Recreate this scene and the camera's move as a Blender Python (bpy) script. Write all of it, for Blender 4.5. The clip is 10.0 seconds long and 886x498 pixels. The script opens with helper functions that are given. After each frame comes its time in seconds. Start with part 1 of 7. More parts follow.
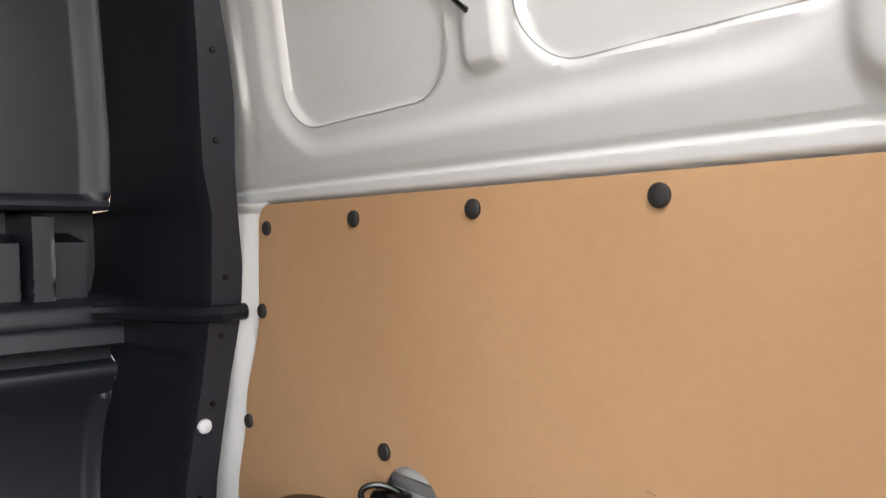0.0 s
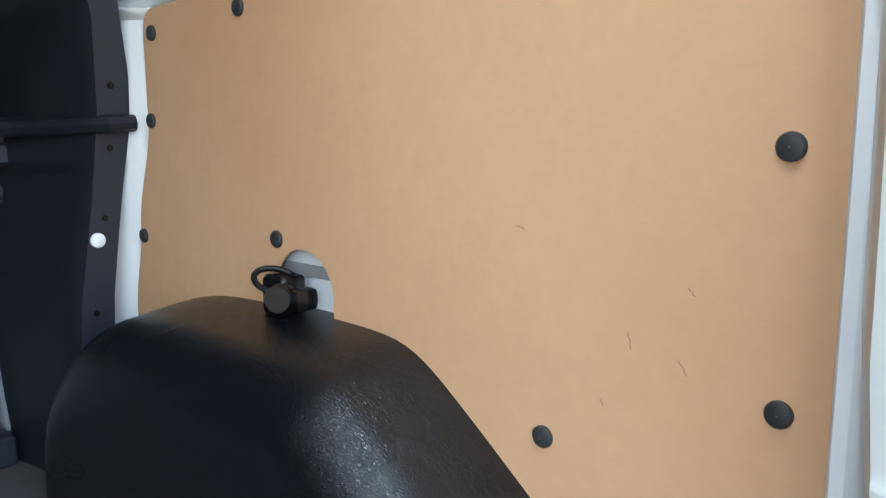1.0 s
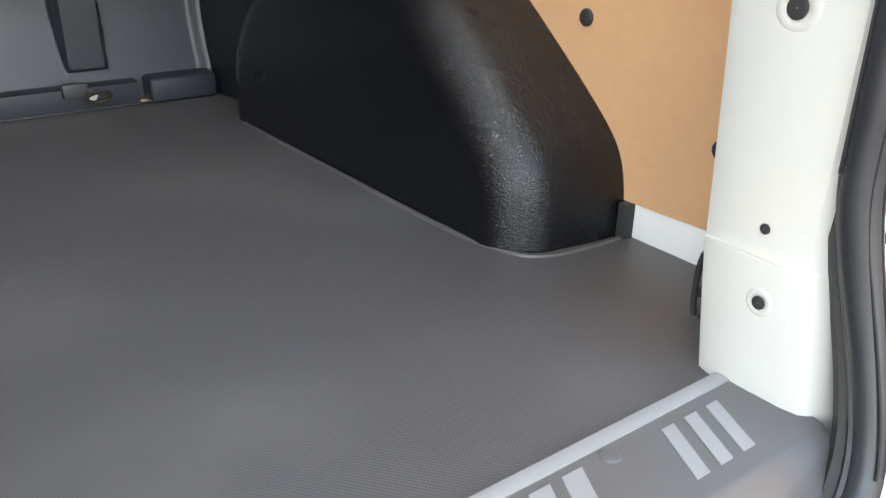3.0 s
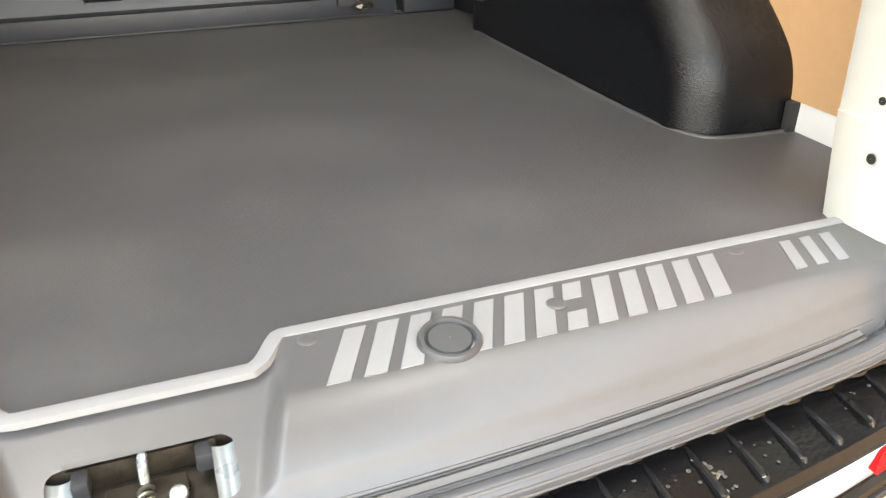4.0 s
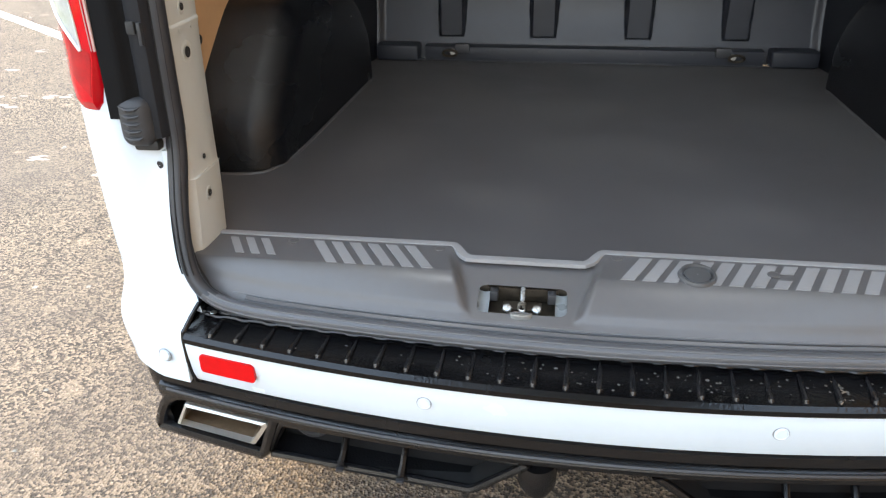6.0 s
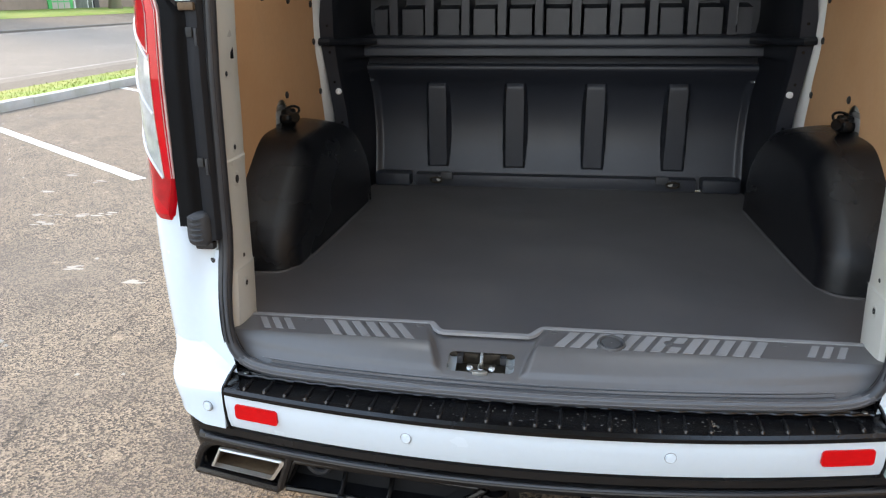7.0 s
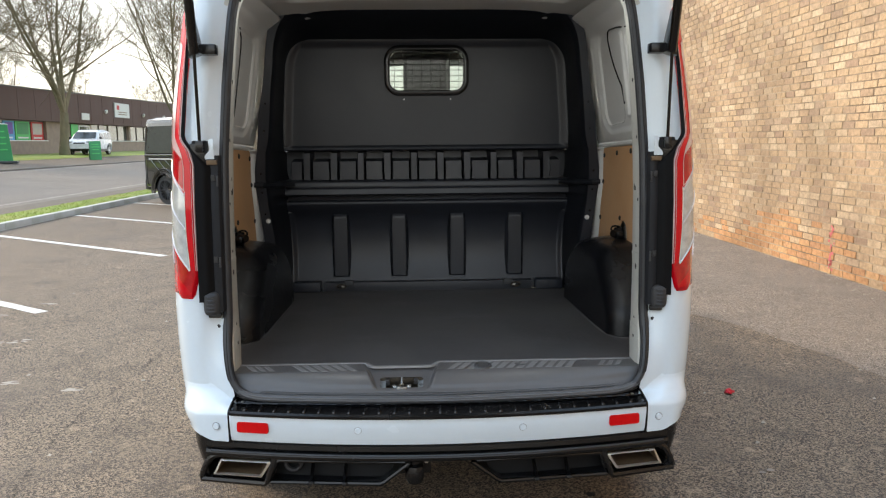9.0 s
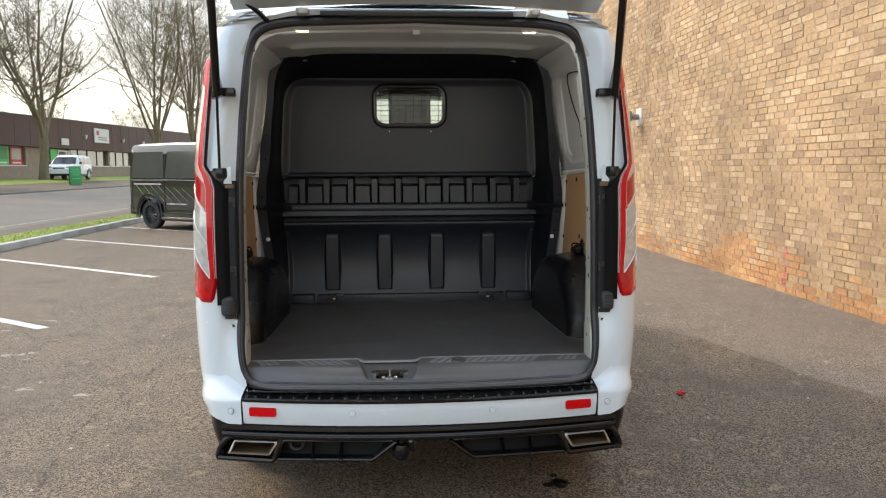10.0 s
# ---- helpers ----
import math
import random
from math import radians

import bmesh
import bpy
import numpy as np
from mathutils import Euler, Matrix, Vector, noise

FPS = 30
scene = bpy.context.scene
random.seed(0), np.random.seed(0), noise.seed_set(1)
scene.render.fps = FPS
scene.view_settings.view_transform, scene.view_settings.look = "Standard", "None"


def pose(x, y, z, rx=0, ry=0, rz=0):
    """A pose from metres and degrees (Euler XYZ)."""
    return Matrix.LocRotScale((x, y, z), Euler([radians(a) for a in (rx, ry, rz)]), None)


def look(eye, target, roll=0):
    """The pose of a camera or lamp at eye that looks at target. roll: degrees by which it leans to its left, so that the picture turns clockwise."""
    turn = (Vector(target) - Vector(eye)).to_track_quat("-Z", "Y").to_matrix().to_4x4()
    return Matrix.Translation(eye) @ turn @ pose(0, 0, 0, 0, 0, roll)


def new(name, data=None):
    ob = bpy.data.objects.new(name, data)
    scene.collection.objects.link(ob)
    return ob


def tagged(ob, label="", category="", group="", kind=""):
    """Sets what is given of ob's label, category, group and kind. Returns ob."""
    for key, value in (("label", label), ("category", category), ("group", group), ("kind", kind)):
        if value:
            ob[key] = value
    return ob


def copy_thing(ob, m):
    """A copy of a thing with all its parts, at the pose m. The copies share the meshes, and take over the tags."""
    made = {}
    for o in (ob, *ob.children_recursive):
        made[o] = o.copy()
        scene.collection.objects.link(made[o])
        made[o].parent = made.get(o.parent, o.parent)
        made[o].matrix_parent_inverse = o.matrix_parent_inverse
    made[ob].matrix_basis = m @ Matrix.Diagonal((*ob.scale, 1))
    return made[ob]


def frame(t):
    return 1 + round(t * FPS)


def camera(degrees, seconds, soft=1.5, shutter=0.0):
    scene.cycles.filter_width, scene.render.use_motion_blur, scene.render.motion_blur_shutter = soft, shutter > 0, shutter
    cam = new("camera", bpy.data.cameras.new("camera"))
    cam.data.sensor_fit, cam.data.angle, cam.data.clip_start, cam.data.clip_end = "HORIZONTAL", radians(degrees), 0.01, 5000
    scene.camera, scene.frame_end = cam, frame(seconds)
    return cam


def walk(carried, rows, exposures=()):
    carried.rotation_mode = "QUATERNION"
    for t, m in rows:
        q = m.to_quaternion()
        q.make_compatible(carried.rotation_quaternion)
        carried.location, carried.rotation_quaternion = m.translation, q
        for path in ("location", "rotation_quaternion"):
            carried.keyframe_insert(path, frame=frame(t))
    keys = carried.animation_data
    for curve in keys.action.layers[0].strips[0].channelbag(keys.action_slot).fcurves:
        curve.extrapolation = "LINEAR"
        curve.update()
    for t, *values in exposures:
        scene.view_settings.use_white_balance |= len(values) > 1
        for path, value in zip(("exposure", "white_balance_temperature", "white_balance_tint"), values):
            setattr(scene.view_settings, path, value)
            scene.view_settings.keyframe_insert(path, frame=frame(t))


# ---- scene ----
cam = camera(59.7, 10.0, 1.2, 0.12)
PATH = [
    (0, (0.277, 0.235, 1.351), (1.614, 1.72, 1.275), 0.1),
    (0.5, (0.278, 0.209, 1.272), (1.692, 1.608, 1.066), -0.0),
    (1, (0.28, 0.18, 1.199), (1.746, 1.504, 0.883), -0.1),
    (1.5, (0.276, 0.149, 1.146), (1.755, 1.408, 0.67), -0.4),
    (2, (0.244, 0.103, 1.094), (1.727, 1.307, 0.502), 0.4),
    (2.5, (0.204, -0.013, 1.04), (1.547, 1.285, 0.326), 0.9),
    (2.7, (0.177, -0.067, 1.035), (1.406, 1.313, 0.27), 1.0),
    (3.8, (-0.029, -0.381, 1.046), (0.665, 1.241, 0.104), -0.6),
    (4, (-0.06, -0.44, 1.052), (0.551, 1.206, 0.094), -0.2),
    (4.5, (-0.107, -0.573, 1.064), (0.216, 1.136, 0.076), 0.2),
    (5, (-0.125, -0.724, 1.079), (-0.119, 1.009, 0.08), 0.1),
    (5.5, (-0.114, -0.874, 1.129), (-0.317, 0.854, 0.141), -0.5),
    (6, (-0.081, -1.045, 1.255), (-0.365, 0.711, 0.341), -1.0),
    (6.2, (-0.052, -1.107, 1.289), (-0.356, 0.675, 0.434), -1.0),
    (7.3, (0.037, -1.644, 1.377), (-0.226, 0.262, 0.829), -0.8),
    (7.5, (0.015, -1.751, 1.384), (-0.206, 0.173, 0.884), -0.8),
    (8, (-0.023, -2.014, 1.405), (-0.101, -0.056, 1.005), -0.7),
    (8.5, (-0.038, -2.279, 1.404), (-0.016, -0.305, 1.078), -0.5),
    (9, (-0.084, -2.523, 1.406), (-0.006, -0.543, 1.133), -0.5),
    (9.5, (-0.123, -2.761, 1.418), (-0.008, -0.778, 1.18), -0.4),
    (10, (-0.114, -3.01, 1.413), (0.018, -1.025, 1.206), -0.3),
]
EXPOSURES = [(0.0, 1.81, 7000, 16), (0.6, 2.01, 6200, 10), (1.2, 2.14, 5700, 5), (2.0, 2.03, 6200, 10), (2.5, 2.01, 6500, 12), (3.2, 2.23, 7200, 10), (4.0, 2.51, 8000, 10), (5.0, 2.51, 8200, 10), (5.5, 1.91, 8300, 10), (6.2, 1.14, 6500, 10), (7.5, 0.80, 6700, 10), (8.5, 0.46, 6750, 9), (10.0, 0.16, 7150, 10)]
walk(cam, [(t, look(eye, target, roll)) for t, eye, target, roll in PATH], EXPOSURES)
SKY, SUN, SUN_TURN, LAMP = 0.15, 2.4, 300.0, 1.5

# ---------------------------------------------------------------- light
world = bpy.data.worlds.new("sky")
scene.world = world
world.use_nodes = True
wn, wl = world.node_tree.nodes, world.node_tree.links
sky = wn.new("ShaderNodeTexSky")
sky.sky_type = "NISHITA"
sky.sun_disc = False
sky.sun_elevation = radians(38)
sky.sun_rotation = radians(SUN_TURN)
sky.air_density, sky.dust_density, sky.ozone_density = 1.0, 4.0, 1.0
cloud = wn.new("ShaderNodeMix")
cloud.data_type = "RGBA"
cloud.inputs[0].default_value = 0.78
# thin cloud: warm and pale by the horizon, bluer overhead
way, up_, band = wn.new("ShaderNodeTexCoord"), wn.new("ShaderNodeSeparateXYZ"), wn.new("ShaderNodeMix")
band.data_type = "RGBA"
band.inputs[6].default_value, band.inputs[7].default_value = (12.6, 12.4, 11.4, 1), (8.6, 11.5, 15.6, 1)
high = wn.new("ShaderNodeMapRange")
high.inputs[1].default_value, high.inputs[2].default_value = 0.05, 0.55
wl.new(way.outputs["Generated"], up_.inputs[0])
wl.new(up_.outputs[2], high.inputs[0])
wl.new(high.outputs[0], band.inputs[0])
wl.new(band.outputs[2], cloud.inputs[7])
wl.new(sky.outputs[0], cloud.inputs[6])
wl.new(cloud.outputs[2], wn["Background"].inputs[0])
wn["Background"].inputs[1].default_value = SKY

sun = new("sun", bpy.data.lights.new("sun", "SUN"))
sun.data.energy, sun.data.angle, sun.data.color = SUN, radians(15), (1.0, 0.79, 0.52)
# a hazy sun stands over the street, ahead and to the left of the van
sun.matrix_world = pose(0, 0, 30, 52, 0, -SUN_TURN + 180)


# ---------------------------------------------------------------- materials
def mat(name, colour, rough=0.5, metal=0.0, vary=0.12, scale=6.0, bump=0.0, bump_scale=120.0, coat=0.0, other=None,
        other_scale=1.5, other_low=0.5, other_high=0.7, rough_vary=0.1, random_tint=0.0, spec=0.5, stretch=(1, 1, 1), wrinkle=0.0, weave=0.0):
    """A surface with broad and fine variation in colour and roughness, and a fine relief."""
    m = bpy.data.materials.new(name)
    m.use_nodes = True
    n, l = m.node_tree.nodes, m.node_tree.links
    b = n["Principled BSDF"]
    co = n.new("ShaderNodeTexCoord")
    mp = n.new("ShaderNodeMapping")
    mp.inputs["Scale"].default_value = stretch
    l.new(co.outputs["Object"], mp.inputs[0])

    def nz(s, detail=5.0):
        t = n.new("ShaderNodeTexNoise")
        t.inputs["Scale"].default_value, t.inputs["Detail"].default_value = s, detail
        l.new(mp.outputs[0], t.inputs["Vector"])
        return t.outputs[0]

    def scaled(src, lo, hi, a=0.25, z=0.75):
        r = n.new("ShaderNodeMapRange")
        r.inputs[1].default_value, r.inputs[2].default_value = a, z
        r.inputs[3].default_value, r.inputs[4].default_value = lo, hi
        l.new(src, r.inputs[0])
        return r.outputs[0]

    broad, fine = nz(scale), nz(scale * 12)
    add = n.new("ShaderNodeMath")
    add.operation = "ADD"
    l.new(scaled(broad, 1 - vary, 1 + vary), add.inputs[0])
    l.new(scaled(fine, -vary * 0.5, vary * 0.5), add.inputs[1])
    value = add.outputs[0]
    if random_tint:
        info = n.new("ShaderNodeObjectInfo")
        add2 = n.new("ShaderNodeMath")
        add2.operation = "ADD"
        l.new(value, add2.inputs[0])
        l.new(scaled(info.outputs["Random"], -random_tint, random_tint, 0, 1), add2.inputs[1])
        value = add2.outputs[0]
    mul = n.new("ShaderNodeVectorMath")
    mul.operation = "SCALE"
    mul.inputs[0].default_value = colour
    l.new(value, mul.inputs["Scale"])
    col = mul.outputs[0]
    if other:
        mx = n.new("ShaderNodeMix")
        mx.data_type = "RGBA"
        mx.inputs[7].default_value = (*other, 1)
        l.new(scaled(nz(other_scale, 8.0), 0, 1, other_low, other_high), mx.inputs[0])
        l.new(col, mx.inputs[6])
        col = mx.outputs[2]
    l.new(col, b.inputs["Base Color"])
    l.new(scaled(broad, max(0.02, rough - rough_vary), min(1, rough + rough_vary)), b.inputs["Roughness"])
    b.inputs["Metallic"].default_value = metal
    b.inputs["Specular IOR Level"].default_value = spec
    if coat:
        b.inputs["Coat Weight"].default_value, b.inputs["Coat Roughness"].default_value = coat, 0.06
    if bump:
        bp = n.new("ShaderNodeBump")
        bp.inputs["Strength"].default_value, bp.inputs["Distance"].default_value = 1.0, bump
        height = nz(bump_scale, 3.0)
        if wrinkle:
            # leather-like creases between small raised cells
            wt, wv = n.new("ShaderNodeTexNoise"), n.new("ShaderNodeTexVoronoi")
            wt.inputs["Scale"].default_value, wt.inputs["Detail"].default_value = wrinkle * 0.35, 2.0
            ad_, sc_ = n.new("ShaderNodeVectorMath"), n.new("ShaderNodeVectorMath")
            sc_.operation, sc_.inputs["Scale"].default_value = "SCALE", 0.012
            l.new(mp.outputs[0], wt.inputs["Vector"])
            l.new(wt.outputs["Color"], sc_.inputs[0])
            l.new(mp.outputs[0], ad_.inputs[0])
            l.new(sc_.outputs[0], ad_.inputs[1])
            wv.inputs["Scale"].default_value = wrinkle
            l.new(ad_.outputs[0], wv.inputs["Vector"])
            height = scaled(wv.outputs["Distance"], 1.0, 0.0, 0.05, 0.8)
        if weave:
            # fine crossing threads
            mu = n.new("ShaderNodeMath")
            mu.operation = "ADD"
            for i_, way_ in enumerate(((0.0, 0.0, 0.9), (0.0, 0.0, -0.7))):
                wm, ww = n.new("ShaderNodeMapping"), n.new("ShaderNodeTexWave")
                wm.inputs["Rotation"].default_value = way_
                ww.inputs["Scale"].default_value, ww.inputs["Distortion"].default_value = weave, 0.6
                l.new(co.outputs["Object"], wm.inputs[0])
                l.new(wm.outputs[0], ww.inputs["Vector"])
                l.new(ww.outputs["Fac"], mu.inputs[i_])
            height = mu.outputs[0]
        l.new(height, bp.inputs["Height"])
        l.new(bp.outputs[0], b.inputs["Normal"])
    return m


def glass(name, colour, rough=0.02):
    m = bpy.data.materials.new(name)
    m.use_nodes = True
    b = m.node_tree.nodes["Principled BSDF"]
    b.inputs["Base Color"].default_value = (*colour, 1)
    b.inputs["Transmission Weight"].default_value = 1.0
    b.inputs["Roughness"].default_value = rough
    b.inputs["IOR"].default_value = 1.45
    return m


def glow(name, colour, strength):
    m = bpy.data.materials.new(name)
    m.use_nodes = True
    b = m.node_tree.nodes["Principled BSDF"]
    b.inputs["Emission Color"].default_value = (*colour, 1)
    b.inputs["Emission Strength"].default_value = strength
    return m


PAINT = mat("white paint", (0.66, 0.735, 0.79), 0.24, vary=0.02, coat=0.6, rough_vary=0.05, other=(0.58, 0.57, 0.53), other_low=0.66, other_high=0.98, other_scale=2.2)
INNER = mat("white inner metal", (0.72, 0.725, 0.715), 0.40, vary=0.03, coat=0.15, rough_vary=0.08, other=(0.58, 0.56, 0.51), other_low=0.6, other_high=0.95)
# same white paint as INNER, with the pillar's shade put into a darker tone
CREAM = mat("shaded white paint", (0.51, 0.508, 0.47), 0.35, vary=0.03, coat=0.2, other=(0.55, 0.51, 0.42), other_low=0.55, other_high=0.9, other_scale=3)
BOARD = mat("hardboard", (0.562, 0.336, 0.176), 0.62, vary=0.06, scale=5, bump=0.0003, bump_scale=140, other=(0.50, 0.28, 0.135), other_low=0.50, other_high=0.80, other_scale=2.5)
ABS = mat("black grained plastic", (0.0034, 0.0040, 0.0056), 0.26, spec=0.46, vary=0.15, scale=4, bump=0.00040, bump_scale=380, rough_vary=0.05, stretch=(1, 0.5, 1), wrinkle=460)
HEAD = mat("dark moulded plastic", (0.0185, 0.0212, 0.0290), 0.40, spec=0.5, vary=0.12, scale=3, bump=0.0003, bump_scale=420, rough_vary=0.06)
# HEAD's plastic again, darkened for the shade in the bulkhead's recess
HEAD_SHADE = mat("shaded moulded plastic", (0.0090, 0.0105, 0.0145), 0.45, spec=0.34, vary=0.12, scale=3, bump=0.0003, bump_scale=420)
FLOOR = mat("grey vinyl", (0.0728, 0.0696, 0.071), 0.44, vary=0.06, scale=3, bump=0.00012, bump_scale=520, weave=95, other=(0.108, 0.103, 0.10), other_low=0.5, other_high=0.85, other_scale=3)
TREAD = mat("grey plastic trim", (0.100, 0.096, 0.096), 0.36, vary=0.06, scale=4, bump=0.00012, bump_scale=500, rough_vary=0.08)
PALE = mat("pale inlay", (0.25, 0.245, 0.245), 0.42, vary=0.06, scale=12)
# the seal's ridged bottom run, paler to hold the sky's light
RIDGE = mat("sky-lit ridged seal", (0.080, 0.081, 0.086), 0.34, vary=0.08, scale=9, rough_vary=0.08)
SEAL = mat("seal rubber", (0.026, 0.027, 0.031), 0.42, vary=0.12, scale=14)
RUBBER = mat("rubber", (0.022, 0.022, 0.022), 0.6, vary=0.2, scale=20)
PAD = mat("step plastic", (0.0042, 0.0042, 0.0047), 0.20, spec=0.36, vary=0.25, scale=8, bump=0.0006, bump_scale=170, other=(0.022, 0.021, 0.020), other_low=0.62, other_high=0.85, other_scale=26)
TRIM = mat("black trim", (0.0045, 0.0045, 0.005), 0.22, vary=0.15, scale=6, bump=0.0003, bump_scale=300)
SATIN = mat("dark grey trim", (0.028, 0.029, 0.032), 0.42, vary=0.12, scale=6)
RED = mat("red lens", (0.56, 0.003, 0.010), 0.10, vary=0.10, scale=9, coat=0.3, spec=0.3)
REFLECT = mat("reflector red", (0.60, 0.004, 0.006), 0.35, vary=0.08, scale=60, bump=0.0006, bump_scale=500, spec=0.15)
CLEAR = mat("clear lens", (0.48, 0.49, 0.48), 0.12, metal=0.25, vary=0.22, scale=34, coat=0.9)
STEEL = mat("zinc steel", (0.55, 0.54, 0.50), 0.34, metal=1.0, vary=0.2, scale=30, other=(0.16, 0.12, 0.08), other_low=0.6, other_high=0.8, other_scale=25)
SOOT = mat("pipe inside", (0.16, 0.105, 0.060), 0.55, metal=0.4, vary=0.35, scale=12)
PALEDOT = mat("silver strip", (0.62, 0.60, 0.60), 0.25, metal=0.4, vary=0.05)
DEEPRED = mat("dark red lens", (0.42, 0.003, 0.008), 0.10, vary=0.22, scale=40, coat=0.5)
RINGGREY = mat("grey ring", (0.22, 0.23, 0.24), 0.5, vary=0.05)
TIPMETAL = mat("satin chrome", (0.66, 0.62, 0.55), 0.34, metal=0.75, vary=0.06, scale=20)
GREASE = mat("greased metal", (0.045, 0.036, 0.026), 0.4, metal=0.5, vary=0.5, scale=60)
BRIGHT = mat("bright zinc", (0.46, 0.46, 0.44), 0.26, metal=0.7, vary=0.15, scale=30)
ZINC = mat("zinc plate", (0.24, 0.26, 0.27), 0.3, metal=0.4, vary=0.15, scale=30)
BUFFER = mat("buffer rubber", (0.032, 0.032, 0.034), 0.6, vary=0.15, scale=25)
# near-black that stands for shade in grooves, gaps and tunnels
PIT = mat("recess shade", (0.005, 0.005, 0.005), 0.8, vary=0.2)
SEAMGREY = mat("shaded seam", (0.36, 0.37, 0.36), 0.6, vary=0.05)
# the pad's own plastic, paler so the ribs' highlights sit in the colour
PADRIB = mat("highlit rib plastic", (0.010, 0.010, 0.011), 0.18, spec=0.6, vary=0.25, scale=12)
SCUFF = mat("scuff", (0.33, 0.20, 0.115), 0.8, vary=0.2)
WHITEDOT = mat("white plug", (0.75, 0.76, 0.78), 0.4, vary=0.03)
# pale lens edges; on the outer lens this pallor is painted sky reflection
PALESKIN = mat("pale lens tint and reflection", (0.60, 0.40, 0.385), 0.10, vary=0.16, scale=12, coat=1.0)
GLASS = glass("clear glass", (0.92, 0.95, 0.94))
SMOKED = glass("grey glass", (0.45, 0.50, 0.47))
CAPGREY = mat("dark grey cap", (0.07, 0.07, 0.072), 0.4, vary=0.08)
TINTED = mat("dark car window", (0.035, 0.042, 0.048), 0.08, vary=0.2, scale=2, coat=0.5, spec=0.6)
# paler base and some metal hold the sky's reflection in the panes
CARGLASS = mat("sky-lit car window", (0.12, 0.13, 0.112), 0.05, metal=0.35, vary=0.12, scale=1.2, coat=1.0, spec=0.9)
SEAT = mat("seat cloth", (0.03, 0.028, 0.027), 0.85, vary=0.2, scale=10)
LED = glow("lamp", (1.0, 0.86, 0.62), 5.0)
FLATBLACK = mat("matt black trim", (0.0045, 0.0045, 0.005), 0.6, spec=0.12, vary=0.2, scale=6, bump=0.0003, bump_scale=300)
STRIP = mat("slate grey trim", (0.011, 0.012, 0.015), 0.5, spec=0.25, vary=0.15, scale=6)
BLUE = mat("blue sticker", (0.05, 0.10, 0.42), 0.4, vary=0.1)


# ---------------------------------------------------------------- building helpers
def part(name, bm, material, parent=None, label="", smooth=True, sharp=32):
    me = bpy.data.meshes.new(name)
    bmesh.ops.recalc_face_normals(bm, faces=bm.faces)
    if smooth:
        for f in bm.faces:
            f.smooth = True
        for e in bm.edges:
            if len(e.link_faces) == 2 and e.calc_face_angle(0) > radians(sharp):
                e.smooth = False
    bm.to_mesh(me)
    bm.free()
    for m in material if isinstance(material, (list, tuple)) else (material,):
        me.materials.append(m)
    ob = new(name, me)
    if parent:
        ob.parent = parent
    if label:
        tagged(ob, label)
    return ob


def empty(name, m, label, category, group="", kind=""):
    ob = new(name)
    ob.matrix_world = m
    return tagged(ob, label, category, group, kind)


def raw(verts, faces):
    bm = bmesh.new()
    vs = [bm.verts.new(v) for v in verts]
    for f in faces:
        try:
            bm.faces.new([vs[i] for i in f])
        except ValueError:
            pass
    return bm


def grid(rows, close=False, bm=None):
    """A sheet through rows of points."""
    bm = bm or bmesh.new()
    vs = [[bm.verts.new(p) for p in r] for r in rows]
    for a, b in zip(vs, vs[1:]):
        n = len(a)
        for i in range(n if close else n - 1):
            q = [a[i], a[(i + 1) % n], b[(i + 1) % n], b[i]]
            if len({v.co.to_tuple(6) for v in q}) > 2:
                try:
                    bm.faces.new(q)
                except ValueError:
                    pass
    return bm


def thick(bm, depth):
    """Gives a sheet real thickness."""
    bmesh.ops.recalc_face_normals(bm, faces=bm.faces)
    bmesh.ops.solidify(bm, geom=bm.faces[:], thickness=depth)
    return bm


def box(size, at=(0, 0, 0), bevel=0.0, turn=None, bm=None, seg=2):
    bm = bm or bmesh.new()
    m = Matrix.Translation(at) @ (turn or Matrix()) @ Matrix.Diagonal((*size, 1))
    r = bmesh.ops.create_cube(bm, size=1, matrix=m)
    if bevel:
        es = {e for v in r["verts"] for e in v.link_edges}
        bmesh.ops.bevel(bm, geom=list(es), offset=bevel, segments=seg, affect="EDGES", profile=0.6)
    return bm


def prism(points, axis, a, b, bevel=0.0, bm=None):
    """A flat outline pushed from a to b along an axis ('x', 'y' or 'z')."""
    bm = bm or bmesh.new()

    def put(p, d):
        return {"x": (d, p[0], p[1]), "y": (p[0], d, p[1]), "z": (p[0], p[1], d)}[axis]
    lo = [bm.verts.new(put(p, a)) for p in points]
    hi = [bm.verts.new(put(p, b)) for p in points]
    n = len(points)
    fs = [bm.faces.new(lo[::-1]), bm.faces.new(hi)]
    for i in range(n):
        fs.append(bm.faces.new([lo[i], lo[(i + 1) % n], hi[(i + 1) % n], hi[i]]))
    if bevel:
        es = {e for f in fs[:2] for e in f.edges}
        bmesh.ops.bevel(bm, geom=list(es), offset=bevel, segments=2, affect="EDGES", profile=0.6)
    return bm


